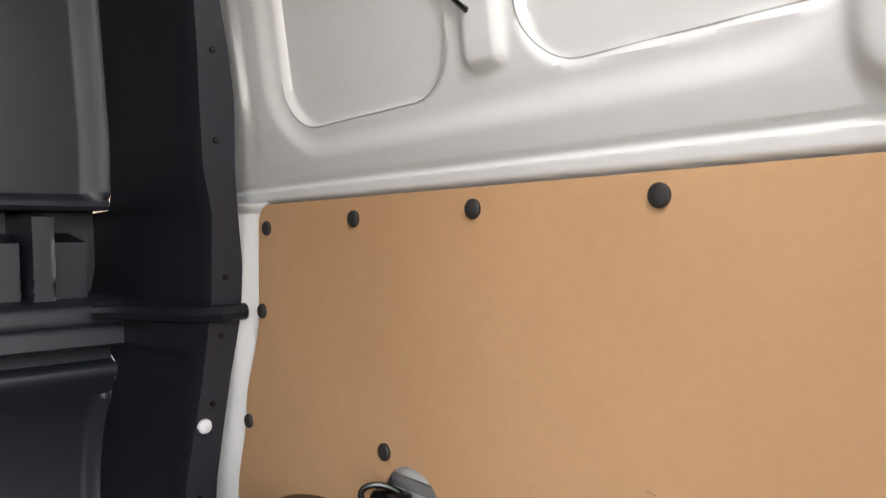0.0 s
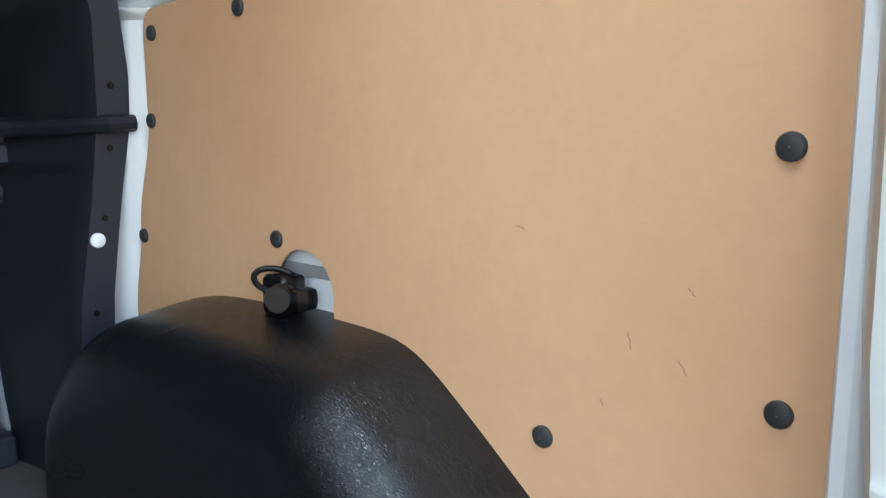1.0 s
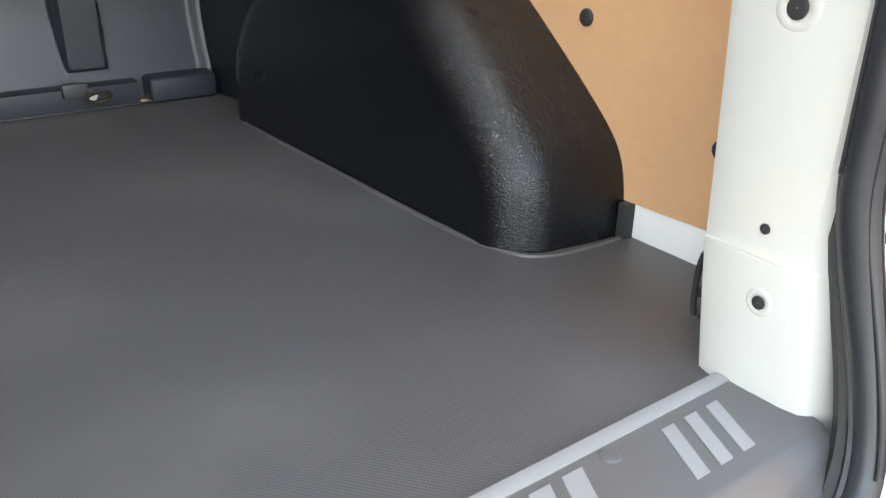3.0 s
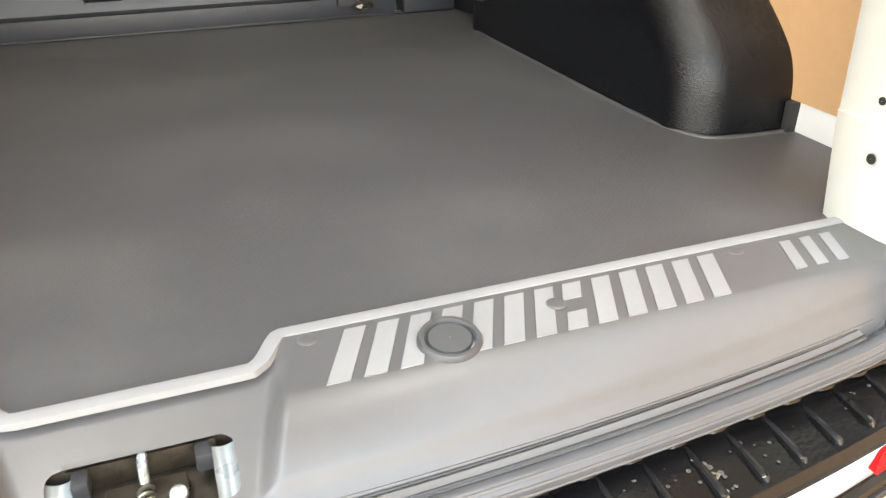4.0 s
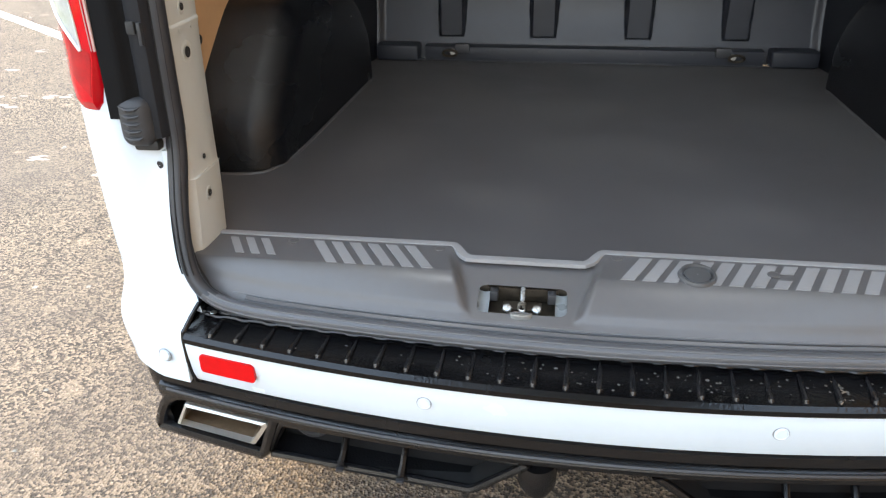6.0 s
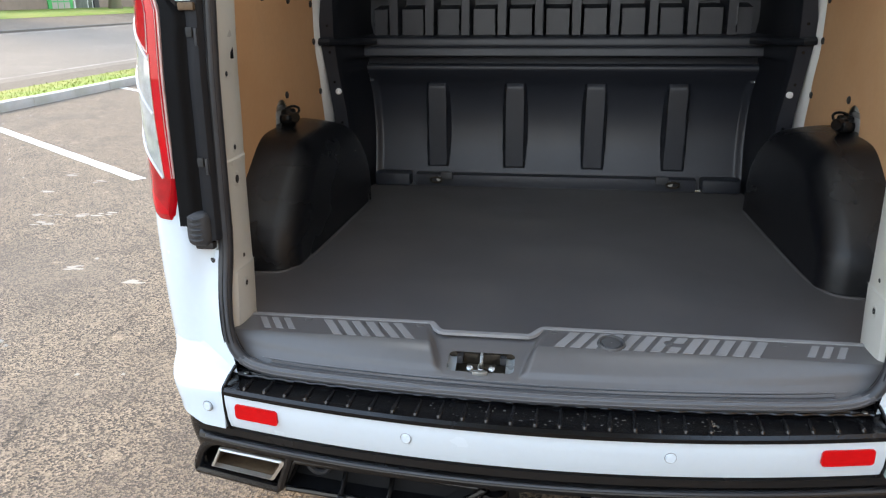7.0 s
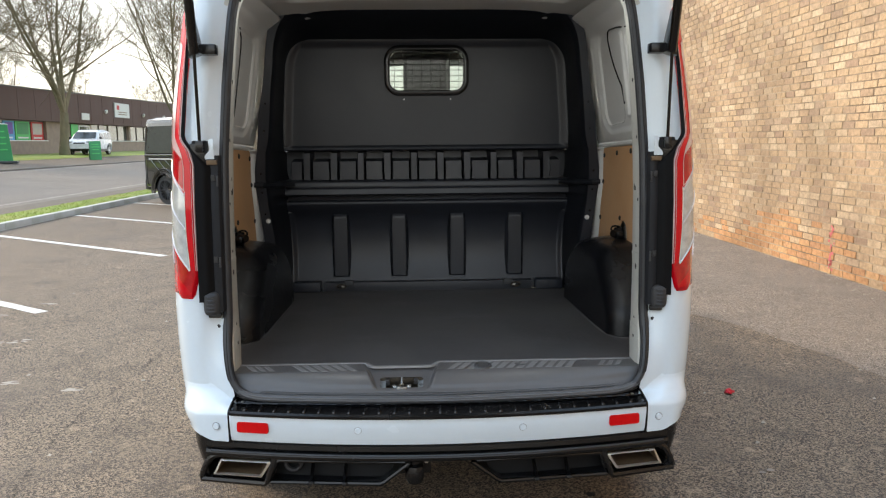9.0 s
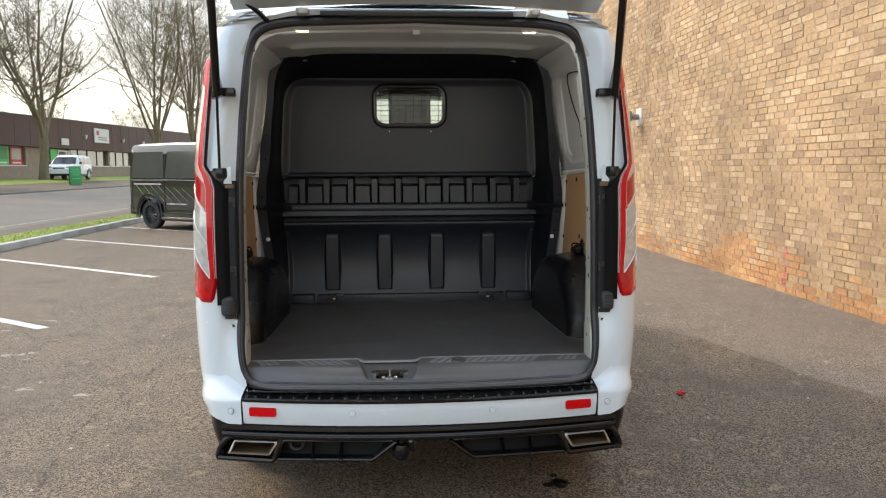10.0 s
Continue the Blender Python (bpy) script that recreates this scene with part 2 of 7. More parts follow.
def tube(path, radius, sides=8, closed=False, bm=None, flat=1.0):
    """A pipe along a path; radius may be one number or one for each point."""
    bm = bm or bmesh.new()
    path = [Vector(p) for p in path]
    n = len(path)
    rings, last = [], None
    for i, p in enumerate(path):
        a = path[(i - 1) % n] if closed or i else path[0]
        b = path[(i + 1) % n] if closed or i < n - 1 else path[-1]
        d = (b - a).normalized()
        if last is None:
            side = d.orthogonal().normalized()
            if abs(d.z) < 0.9:
                side = d.cross(Vector((0, 0, 1))).normalized()
        else:
            side = (last - d * last.dot(d)).normalized()
        last = side
        up = side.cross(d)
        r = radius[i] if isinstance(radius, (list, tuple)) else radius
        rings.append([bm.verts.new(p + (side * math.cos(t) + up * math.sin(t) * flat) * r) for t in (2 * math.pi * k / sides for k in range(sides))])
    for i in range(n if closed else n - 1):
        a, b = rings[i], rings[(i + 1) % n]
        for k in range(sides):
            bm.faces.new([a[k], a[(k + 1) % sides], b[(k + 1) % sides], b[k]])
    if not closed:
        bm.faces.new(rings[0][::-1])
        bm.faces.new(rings[-1])
    return bm


def disc(at, radius, depth, axis, sides=20, bevel=0.0, bm=None, dome=0.0):
    """A round plug: axis is the way it faces."""
    bm = bm or bmesh.new()
    q = Vector(axis).to_track_quat("Z", "Y").to_matrix().to_4x4()
    prof = [(radius, 0), (radius, depth * 0.6), (radius * 0.86, depth), (radius * 0.45, depth * (1 + dome)), (0.0005, depth * (1 + dome * 1.3))]
    rows = []
    for r, h in prof:
        rows.append([Matrix.Translation(at) @ q @ Vector((r * math.cos(t), r * math.sin(t), h)) for t in (2 * math.pi * k / sides for k in range(sides))])
    return grid(rows, True, bm)


def lathe(at, axis, prof, sides=24, bm=None):
    q = Vector(axis).to_track_quat("Z", "Y").to_matrix().to_4x4()
    rows = [[Matrix.Translation(at) @ q @ Vector((r * math.cos(t), r * math.sin(t), h)) for t in (2 * math.pi * k / sides for k in range(sides))] for r, h in prof]
    return grid(rows, True, bm)


def lerp_at(pairs, v):
    """A broken line through (v, value) pairs."""
    if v <= pairs[0][0]:
        return pairs[0][1]
    for (a, p), (b, q) in zip(pairs, pairs[1:]):
        if v <= b:
            return p + (q - p) * (v - a) / (b - a)
    return pairs[-1][1]


def smooth(a, b, v):
    t = min(1, max(0, (v - a) / (b - a)))
    return t * t * (3 - 2 * t)


def steps(a, b, n):
    return [a + (b - a) * i / n for i in range(n + 1)]


def round_rect(x0, x1, z0, z1, r, seg=5):
    out = []
    for cx, cz, a in ((x1 - r, z0 + r, -90), (x1 - r, z1 - r, 0), (x0 + r, z1 - r, 90), (x0 + r, z0 + r, 180)):
        for k in range(seg + 1):
            t = radians(a + 90 * k / seg)
            out.append((cx + r * math.cos(t), cz + r * math.sin(t)))
    return out


def inside_rr(x, z, x0, x1, z0, z1, r):
    """Signed distance to a rounded rectangle, minus inside."""
    dx, dz = abs(x - (x0 + x1) / 2) - (x1 - x0) / 2 + r, abs(z - (z0 + z1) / 2) - (z1 - z0) / 2 + r
    return math.hypot(max(dx, 0), max(dz, 0)) + min(max(dx, dz), 0) - r

def eased(points, rounds=2):
    """An open line with its corners cut, so that it bends softly."""
    pts = [Vector(p) for p in points]
    for _ in range(rounds):
        cut = [pts[0]]
        for a, b in zip(pts, pts[1:]):
            cut += [a.lerp(b, 0.25), a.lerp(b, 0.75)]
        pts = cut + [pts[-1]]
    return pts


# ---------------------------------------------------------------- the white van
van = empty("panel_van", pose(0, 0, 0), "white panel van with its tailgate raised and load space empty", "van")

SIDE = [(0.25, 0.875), (0.40, 0.890), (0.55, 0.911), (0.62, 0.919), (0.72, 0.925), (0.85, 0.929), (1.19, 0.921), (1.50, 0.902), (1.76, 0.872), (1.86, 0.852), (1.93, 0.836), (2.00, 0.810), (2.04, 0.780), (2.06, 0.72), (2.07, 0.5)]
REAR = [(0.25, 0.13), (0.55, 0.085), (1.20, 0.095), (1.60, 0.13), (1.85, 0.17), (2.07, 0.23)]


def x_side(z):
    return lerp_at(SIDE, z)


def y_rear(z):
    return lerp_at(REAR, z)


def aperture(t):
    """The door opening's edge, one half: t 0 at the bottom's middle, 1 at the top's middle."""
    pts = [(0, 0.545), (0.60, 0.549), (0.668, 0.558), (0.702, 0.590), (0.714, 0.64), (0.726, 0.72), (0.724, 1.0), (0.720, 1.37), (0.706, 1.60), (0.692, 1.78), (0.681, 1.88), (0.660, 1.945), (0.61, 1.986), (0.50, 2.003), (0, 2.020)]
    seg = [math.dist(a, b) for a, b in zip(pts, pts[1:])]
    d = t * sum(seg)
    for (a, b), s in zip(zip(pts, pts[1:]), seg):
        if d <= s or b == pts[-1]:
            f = min(1, d / s)
            return a[0] + (b[0] - a[0]) * f, a[1] + (b[1] - a[1]) * f
        d -= s


def x_open(z):
    return lerp_at([(0.53, 0.696), (0.56, 0.700), (0.60, 0.708), (0.65, 0.720), (0.72, 0.727), (1.0, 0.725), (1.37, 0.721), (1.66, 0.704), (1.80, 0.690), (1.90, 0.676), (1.95, 0.655), (1.985, 0.61), (2.005, 0.50), (2.03, 0.30), (2.05, 0.0)], z)


def flare(y, z):
    """The swelling of the body side over the rear wheel."""
    return 0.017 * smooth(0.24, 0.62, y) * smooth(1.9, 1.4, y) * smooth(1.02, 0.78, z)


def corner(s, z):
    """The van's rear corner and side: s runs from the opening round the corner and forward, in metres."""
    xo, yr, xa = x_side(z), y_rear(z), min(x_open(z), x_side(z) - 0.03)
    r = 0.115 if z < 1.7 else 0.115 - 0.05 * smooth(1.7, 2.0, z)
    r = min(r, xo - xa - 0.005)
    flat = xo - r - xa
    ya = yr + 0.030 + 0.012 * smooth(1.0, 0.8, z)
    if z < 0.85:
        ya = 0.050 + (ya - 0.050) * smooth(0.56, 0.85, z)
    if s <= flat:
        f = s / flat if flat > 0 else 1
        return Vector((xa + s, ya + (yr - ya) * min(f / 0.9, 1) ** 1.15, z))
    s -= flat
    arc = r * math.pi / 2
    if s <= arc:
        a = s / r
        return Vector((xo - r + r * math.sin(a), yr + r * 1.25 * (1 - math.cos(a)), z))
    y = yr + r * 1.25 + (s - arc)
    return Vector((xo + flare(y, z), y, z))


def mirror(p, k):
    return Vector((p[0] * k, p[1], p[2]))


for k in (1, -1):
    # outer skin: from the opening round the corner and along the side to the cab
    rows = []
    zs = steps(0.53, 1.2, 16)[:-1] + steps(1.2, 1.83, 16)[:-1] + steps(1.83, 2.068, 14)
    ss = steps(0, 0.36, 30) + [0.45, 0.55, 0.65, 0.75, 0.85, 0.95, 1.05, 1.15, 1.25, 1.35, 1.5, 1.8, 2.1, 2.4, 2.7, 2.9]
    for z in zs:
        rows.append([mirror(corner(s, z), k) for s in ss])
    bm = grid(rows)
    dead = [f for f in bm.faces if 1.86 < f.calc_center_median().y < 2.86 and 1.32 < f.calc_center_median().z < 1.80]
    panes = [[v.co.copy() for v in f.verts] for f in dead]
    bmesh.ops.delete(bm, geom=dead, context="FACES")
    part("body_side", bm, PAINT, van, "white painted outer body side")
    bm = bmesh.new()
    for p in panes:
        bm.faces.new([bm.verts.new(v) for v in p])
    bmesh.ops.remove_doubles(bm, verts=bm.verts, dist=0.0005)
    g = part("side_glass", thick(bm, 0.004), GLASS, van, "clear side window glass")
    g.visible_shadow = False
    # lower side with the wheel opening
    bm = bmesh.new()
    low = []
    for z in steps(0.26, 0.53, 9):
        low.append([Vector((k * (x_side(z) + flare(y, z)), y, z)) for y in steps(0.42, 3.1, 60)])
    bm = grid(low)
    dead = [f for f in bm.faces if math.hypot(f.calc_center_median().y - 0.98, f.calc_center_median().z - 0.33) < 0.40]
    bmesh.ops.delete(bm, geom=dead, context="FACES")
    part("sill_panel", bm, PAINT, van)
    # rear wheel
    for wy in (0.98, 3.95):
        w = part("wheel", lathe((k * 0.735, wy, 0.315), (k, 0, 0), [(0.20, 0.0), (0.29, 0.0), (0.315, 0.03), (0.315, 0.13), (0.29, 0.16), (0.235, 0.165)], 36), RUBBER, van, "black road tyre on a dark alloy rim")
        part("rim", lathe((k * 0.735, wy, 0.315), (k, 0, 0), [(0.235, 0.16), (0.22, 0.15), (0.21, 0.11), (0.06, 0.13), (0.05, 0.15), (0.001, 0.15)], 36), SATIN, w)

# roof
rows = []
for y in steps(0.20, 3.0, 24):
    fall = 0.025 * smooth(0.6, 0.2, y)
    rows.append([Vector((x, y, 2.068 + 0.035 * (1 - (x / 0.52) ** 2) - fall)) for x in steps(-0.52, 0.52, 16)])
part("roof", grid(rows), PAINT, van, "white painted van roof")
# header above the opening, seen from behind
rows = []
for x in steps(-0.62, 0.62, 24):
    rows.append([Vector((x, 0.205, lerp_at([(0, 2.044), (0.5, 2.028), (0.62, 2.004)], abs(x)))), Vector((x, 0.19, 2.051 - 0.03 * smooth(0.45, 0.62, abs(x)))), Vector((x, 0.20, 2.058 - 0.03 * smooth(0.45, 0.62, abs(x)))), Vector((x, 0.235, 2.062))])
part("roof_header", thick(grid(rows), 0.004), PAINT, van)

# cab: lofted nose with windscreen and side glass
st = [(2.95, 2.07, 0.0), (3.38, 2.05, 0.0), (3.55, 1.98, 0.01), (3.80, 1.82, 0.015), (4.08, 1.58, 0.02), (4.40, 1.26, 0.05), (4.75, 1.02, 0.09), (4.90, 0.70, 0.16), (4.93, 0.35, 0.22)]
rows = []
for y, top, nar in st:
    half = []
    for f in steps(0, 1, 10):
        z = 0.28 + (top - 0.28) * min(1, f * 1.02)
        half.append((x_side(z * (2.07 / max(top, 1.2)) if top < 2.0 and f > 0.5 else z) - nar if f < 0.97 else 0.55 - nar, z))
    row = [Vector((-x, y, z)) for x, z in half] + [Vector((0, y, top + 0.02))] + [Vector((x, y, z)) for x, z in half[::-1]]
    rows.append(row)
bm = grid(rows)
dead, panes = [], []
for f in bm.faces:
    c = f.calc_center_median()
    if 3.55 < c.y < 4.4 and c.z > 1.30:
        dead.append(f)
    elif 2.95 < c.y < 3.62 and 1.25 < c.z < 1.75 and abs(c.x) > 0.6:
        dead.append(f)
panes = [[v.co.copy() for v in f.verts] for f in dead]
bmesh.ops.delete(bm, geom=dead, context="FACES")
part("cab_body", bm, PAINT, van, "white painted cab and bonnet")
bm = bmesh.new()
for p in panes:
    bm.faces.new([bm.verts.new(v) for v in p])
bmesh.ops.remove_doubles(bm, verts=bm.verts, dist=0.0005)
g = part("cab_glass", thick(bm, 0.004), GLASS, van, "clear cab window glass")
g.visible_shadow = False
part("headliner", box((1.36, 1.55, 0.03), (0, 2.55, 1.985), 0.01), SEAT, van, "dark cab headliner")
part("underbody", box((1.66, 4.5, 0.16), (0, 2.45, 0.36), 0.02), TRIM, van, "black underbody")
part("silencer", box((0.62, 0.34, 0.15), (0.30, 0.40, 0.33), 0.05, seg=3), SOOT, van, "dull steel exhaust silencer")
for k in (1, -1):
    well = lathe((k * 0.735, 0.98, 0.33), (k, 0, 0), [(0.39, 0.16), (0.39, 0.01), (0.385, 0.0), (0.02, 0.0)], 30)
    part("wheel_well", well, RUBBER, van, "black wheel well liner")
for x in (-0.42, 0.42):
    bm = box((0.5, 0.14, 0.62), (x, 2.65, 1.25), 0.05, seg=3)
    box((0.27, 0.11, 0.20), (x, 2.66, 1.67), 0.04, bm=bm, seg=3)
    box((0.5, 0.5, 0.16), (x, 2.9, 0.95), 0.05, bm=bm, seg=3)
    part("cab_seat", bm, SEAT, van, "dark cloth cab seat with headrest")
bm = box((0.44, 0.12, 0.6), (0.0, 2.05, 1.35), 0.05, seg=3)
box((0.27, 0.10, 0.30), (0.01, 2.06, 1.765), 0.05, bm=bm, seg=3)
part("cab_seat", bm, SEAT, van, "dark cloth cab seat with headrest")

# ------------------------------------------------ door seal and pillars
N = 240
loop = [aperture(i / N) for i in range(N + 1)]
for _ in range(12):
    loop = [loop[0]] + [((p[0] + 2 * q[0] + r[0]) / 4, (p[1] + 2 * q[1] + r[1]) / 4) for p, q, r in zip(loop, loop[1:], loop[2:])] + [loop[-1]]
ring = [(x, z) for x, z in loop] + [(-x, z) for x, z in loop[-2:0:-1]]


def seal_y(x, z):
    low = 0.008 + 0.050 * (x / 0.69) ** 2
    return low + (y_rear(z) + 0.045 - low) * smooth(0.56, 0.85, z) if z < 0.85 else y_rear(z) + 0.045 - 0.035 * smooth(1.86, 1.99, z)


path = [Vector((x * 1.002, seal_y(x, z) - 0.010, z)) for x, z in ring]
bm = tube(path, [0.0135 + 0.0035 * smooth(0.62, 0.80, p.z) for p in path], 14, True)
for f in bm.faces:
    c = f.calc_center_median()
    f.material_index = 1 if c.z < 0.575 and abs(c.x) < 0.69 else 0
seal = part("door_seal", bm, (SEAL, RIDGE), van, "black rubber seal round the rear opening")
for dy, dz in ((-0.0120, 0.0062), (-0.0062, 0.0120), (-0.0136, -0.0010)):
    part("ridge", tube([p + Vector((0, dy, dz)) for p in sorted((q for q in path if q.z < 0.570 and abs(q.x) < 0.685), key=lambda q: q.x)], 0.0017, 6), TREAD, seal)
path = [Vector((x * 0.990, seal_y(x, z) + 0.010, z)) for x, z in ring]
path_o = [Vector((x * 1.022, seal_y(x, z) + 0.014, z + 0.016 * smooth(1.90, 1.98, z) - 0.010 * smooth(0.60, 0.56, z))) for x, z in ring]
low_path = [p for p in path if p.z < 0.556 and abs(p.x) < 0.62]
low_path.sort(key=lambda p: p.x)
cap_s = part("sill_cap", tube(low_path, 0.0146, 8), TREAD, van, "grey ridged sill trim under the opening")
for dy, dz in ((-0.0085, 0.0125), (-0.0145, 0.0020), (0.004, 0.0145)):
    part("groove", tube([p + Vector((0, dy, dz)) for p in low_path], 0.0013, 5), SEAL, cap_s)
# raised near-black tubes draw the shade of the seal's grooves
for dx, dy in ((-0.010, -0.012), (0.0, -0.0165), (0.011, -0.011)):
    part("seal_groove", tube([Vector((p.x / 0.990 * 1.002 + (dx if p.x > 0 else -dx), p.y - 0.020 + dy, p.z)) for p in sorted((q for q in path if q.z > 0.60), key=lambda q: math.atan2(q.x, q.z - 1.3))], 0.0016, 5), PIT, seal)
# dark tube added to close the see-through gap beside the seal
part("seal_carrier", tube(path_o, 0.015, 6, True), RUBBER, seal)
part("seal_lip", tube([p + Vector((0.006 if p.x > 0 else -0.006, -0.006, 0)) for p in path], 0.005, 6, True), SEAL, seal)
for k in (1, -1):
    # inner rear pillar: a box section that stands inside the seal
    def pill(z):
        xi = lerp_at([(0.60, 0.712), (0.70, 0.714), (0.77, 0.717), (0.96, 0.722), (1.2, 0.721), (1.4, 0.715), (1.60, 0.703), (1.78, 0.690), (1.87, 0.678), (1.94, 0.645)], z)
        yr = lerp_at([(0.58, 0.118), (0.62, 0.126), (0.75, 0.148), (1.2, 0.152), (1.6, 0.18), (1.94, 0.22)], z)
        yf = lerp_at([(0.60, 0.234), (0.75, 0.256), (0.89, 0.266), (1.07, 0.281), (1.3, 0.285), (1.94, 0.31)], z)
        return xi, yr, yf - yr
    rows = []
    for z in sorted(steps(0.585, 1.94, 110) + [0.7440, 0.7455, 0.7470, 0.7485, 1.0030, 1.0045, 1.0075, 1.0090]):
        xi, yr, d = pill(z)
        step = 0.0020 * smooth(0.7480, 0.7450, z) - 0.0015 * smooth(1.004, 1.010, z) + 0.0015 * smooth(0.998, 1.003, z) * smooth(1.010, 1.005, z)
        xi -= step
        rows.append([mirror(p, k) for p in (Vector((xi + 0.034, yr - 0.016, z)), Vector((xi + 0.022, yr - 0.013, z)), Vector((xi + 0.010, yr - 0.007, z)), Vector((xi + 0.003, yr, z)), Vector((xi, yr + 0.015, z)), Vector((xi - 0.001, yr + d * 0.5, z)), Vector((xi, yr + d - 0.016, z)), Vector((xi + 0.004, yr + d - 0.004, z)), Vector((xi + 0.014, yr + d, z)), Vector((0.888, yr + d + 0.040, z)) if z < 1.4 else Vector((min(0.9, x_side(z) - 0.03), yr + d + 0.05, z)))])
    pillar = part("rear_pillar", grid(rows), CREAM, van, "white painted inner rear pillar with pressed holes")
    part("pillar_flange", grid([[Vector((k * (x - 0.014 * (z - 1.0)), y, z)) for x, y in ((0.888, 0.306), (0.874, 0.311), (0.868, 0.318), (0.868, 0.328), (0.872, 0.331), (0.884, 0.333))] for z in steps(0.665, 1.385, 18)]), INNER, pillar, "white folded flange beside the lining")
    for z in (1.68, 1.76, 1.835, 1.90):
        part("pillar_slot", box((0.004, 0.009, 0.022), (k * (pill(z)[0] - 0.0015), pill(z)[1] + 0.02, z), 0.001), RUBBER, pillar, "small dark slot")
    # pressed dishes with a hole through the skin
    for z, y, r in ((0.958, 0.203, 0.0095), (1.032, 0.210, 0.0062), (0.774, 0.191, 0.005), (0.707, 0.181, 0.0065), (1.20, 0.20, 0.006), (1.42, 0.21, 0.006), (1.62, 0.235, 0.007)):
        xi, yr, d = pill(z)
        xi += 0.0015 * smooth(1.004, 1.010, z) - 0.0020 * smooth(0.7480, 0.7450, z)
        at = (k * (xi - 0.0014), y, z)
        if r > 0.006:
            part("hole_rim", lathe(at, (-k, 0, 0), [(r * 2.15, -0.0008), (r * 1.95, 0.0), (r * 1.7, 0.0005), (r * 1.45, 0.0006), (r * 1.2, 0.0002), (r * 1.0, -0.0010)], 28), CREAM, pillar)
        part("hole", disc((at[0] - k * 0.0006, at[1], z), r, 0.0010, (-k, 0, 0), 20), RUBBER, pillar, "dark round hole")
    for z, y in ((0.997, 0.232), (0.997, 0.187)):
        xi, yr, d = pill(z)
        part("pimple", disc((k * (xi - 0.0015), y, z), 0.0042, 0.0006, (-k, 0, 0), 16, dome=0.3), CREAM, pillar)
    pts = [(k * (pill(z)[0] - 0.0022), y, z) for y, z in ((0.246, 0.7490), (0.20, 0.7475), (0.166, 0.7470))]
    part("pillar_seam", tube(pts, 0.0007, 6), CREAM, pillar)
    # black slot with catch higher up the pillar
    xi, yr, d = pill(1.22)
    xi += 0.004
    yr += 0.02
    part("slot", prism(round_rect(yr + 0.035, yr + 0.055, 1.15, 1.29, 0.009), "x", k * (xi - 0.002), k * (xi + 0.004)), RUBBER, pillar, "dark slot")
    part("catch", box((0.004, 0.018, 0.03), (k * (xi - 0.002), yr + 0.066, 1.245), 0.001), TRIM, pillar)

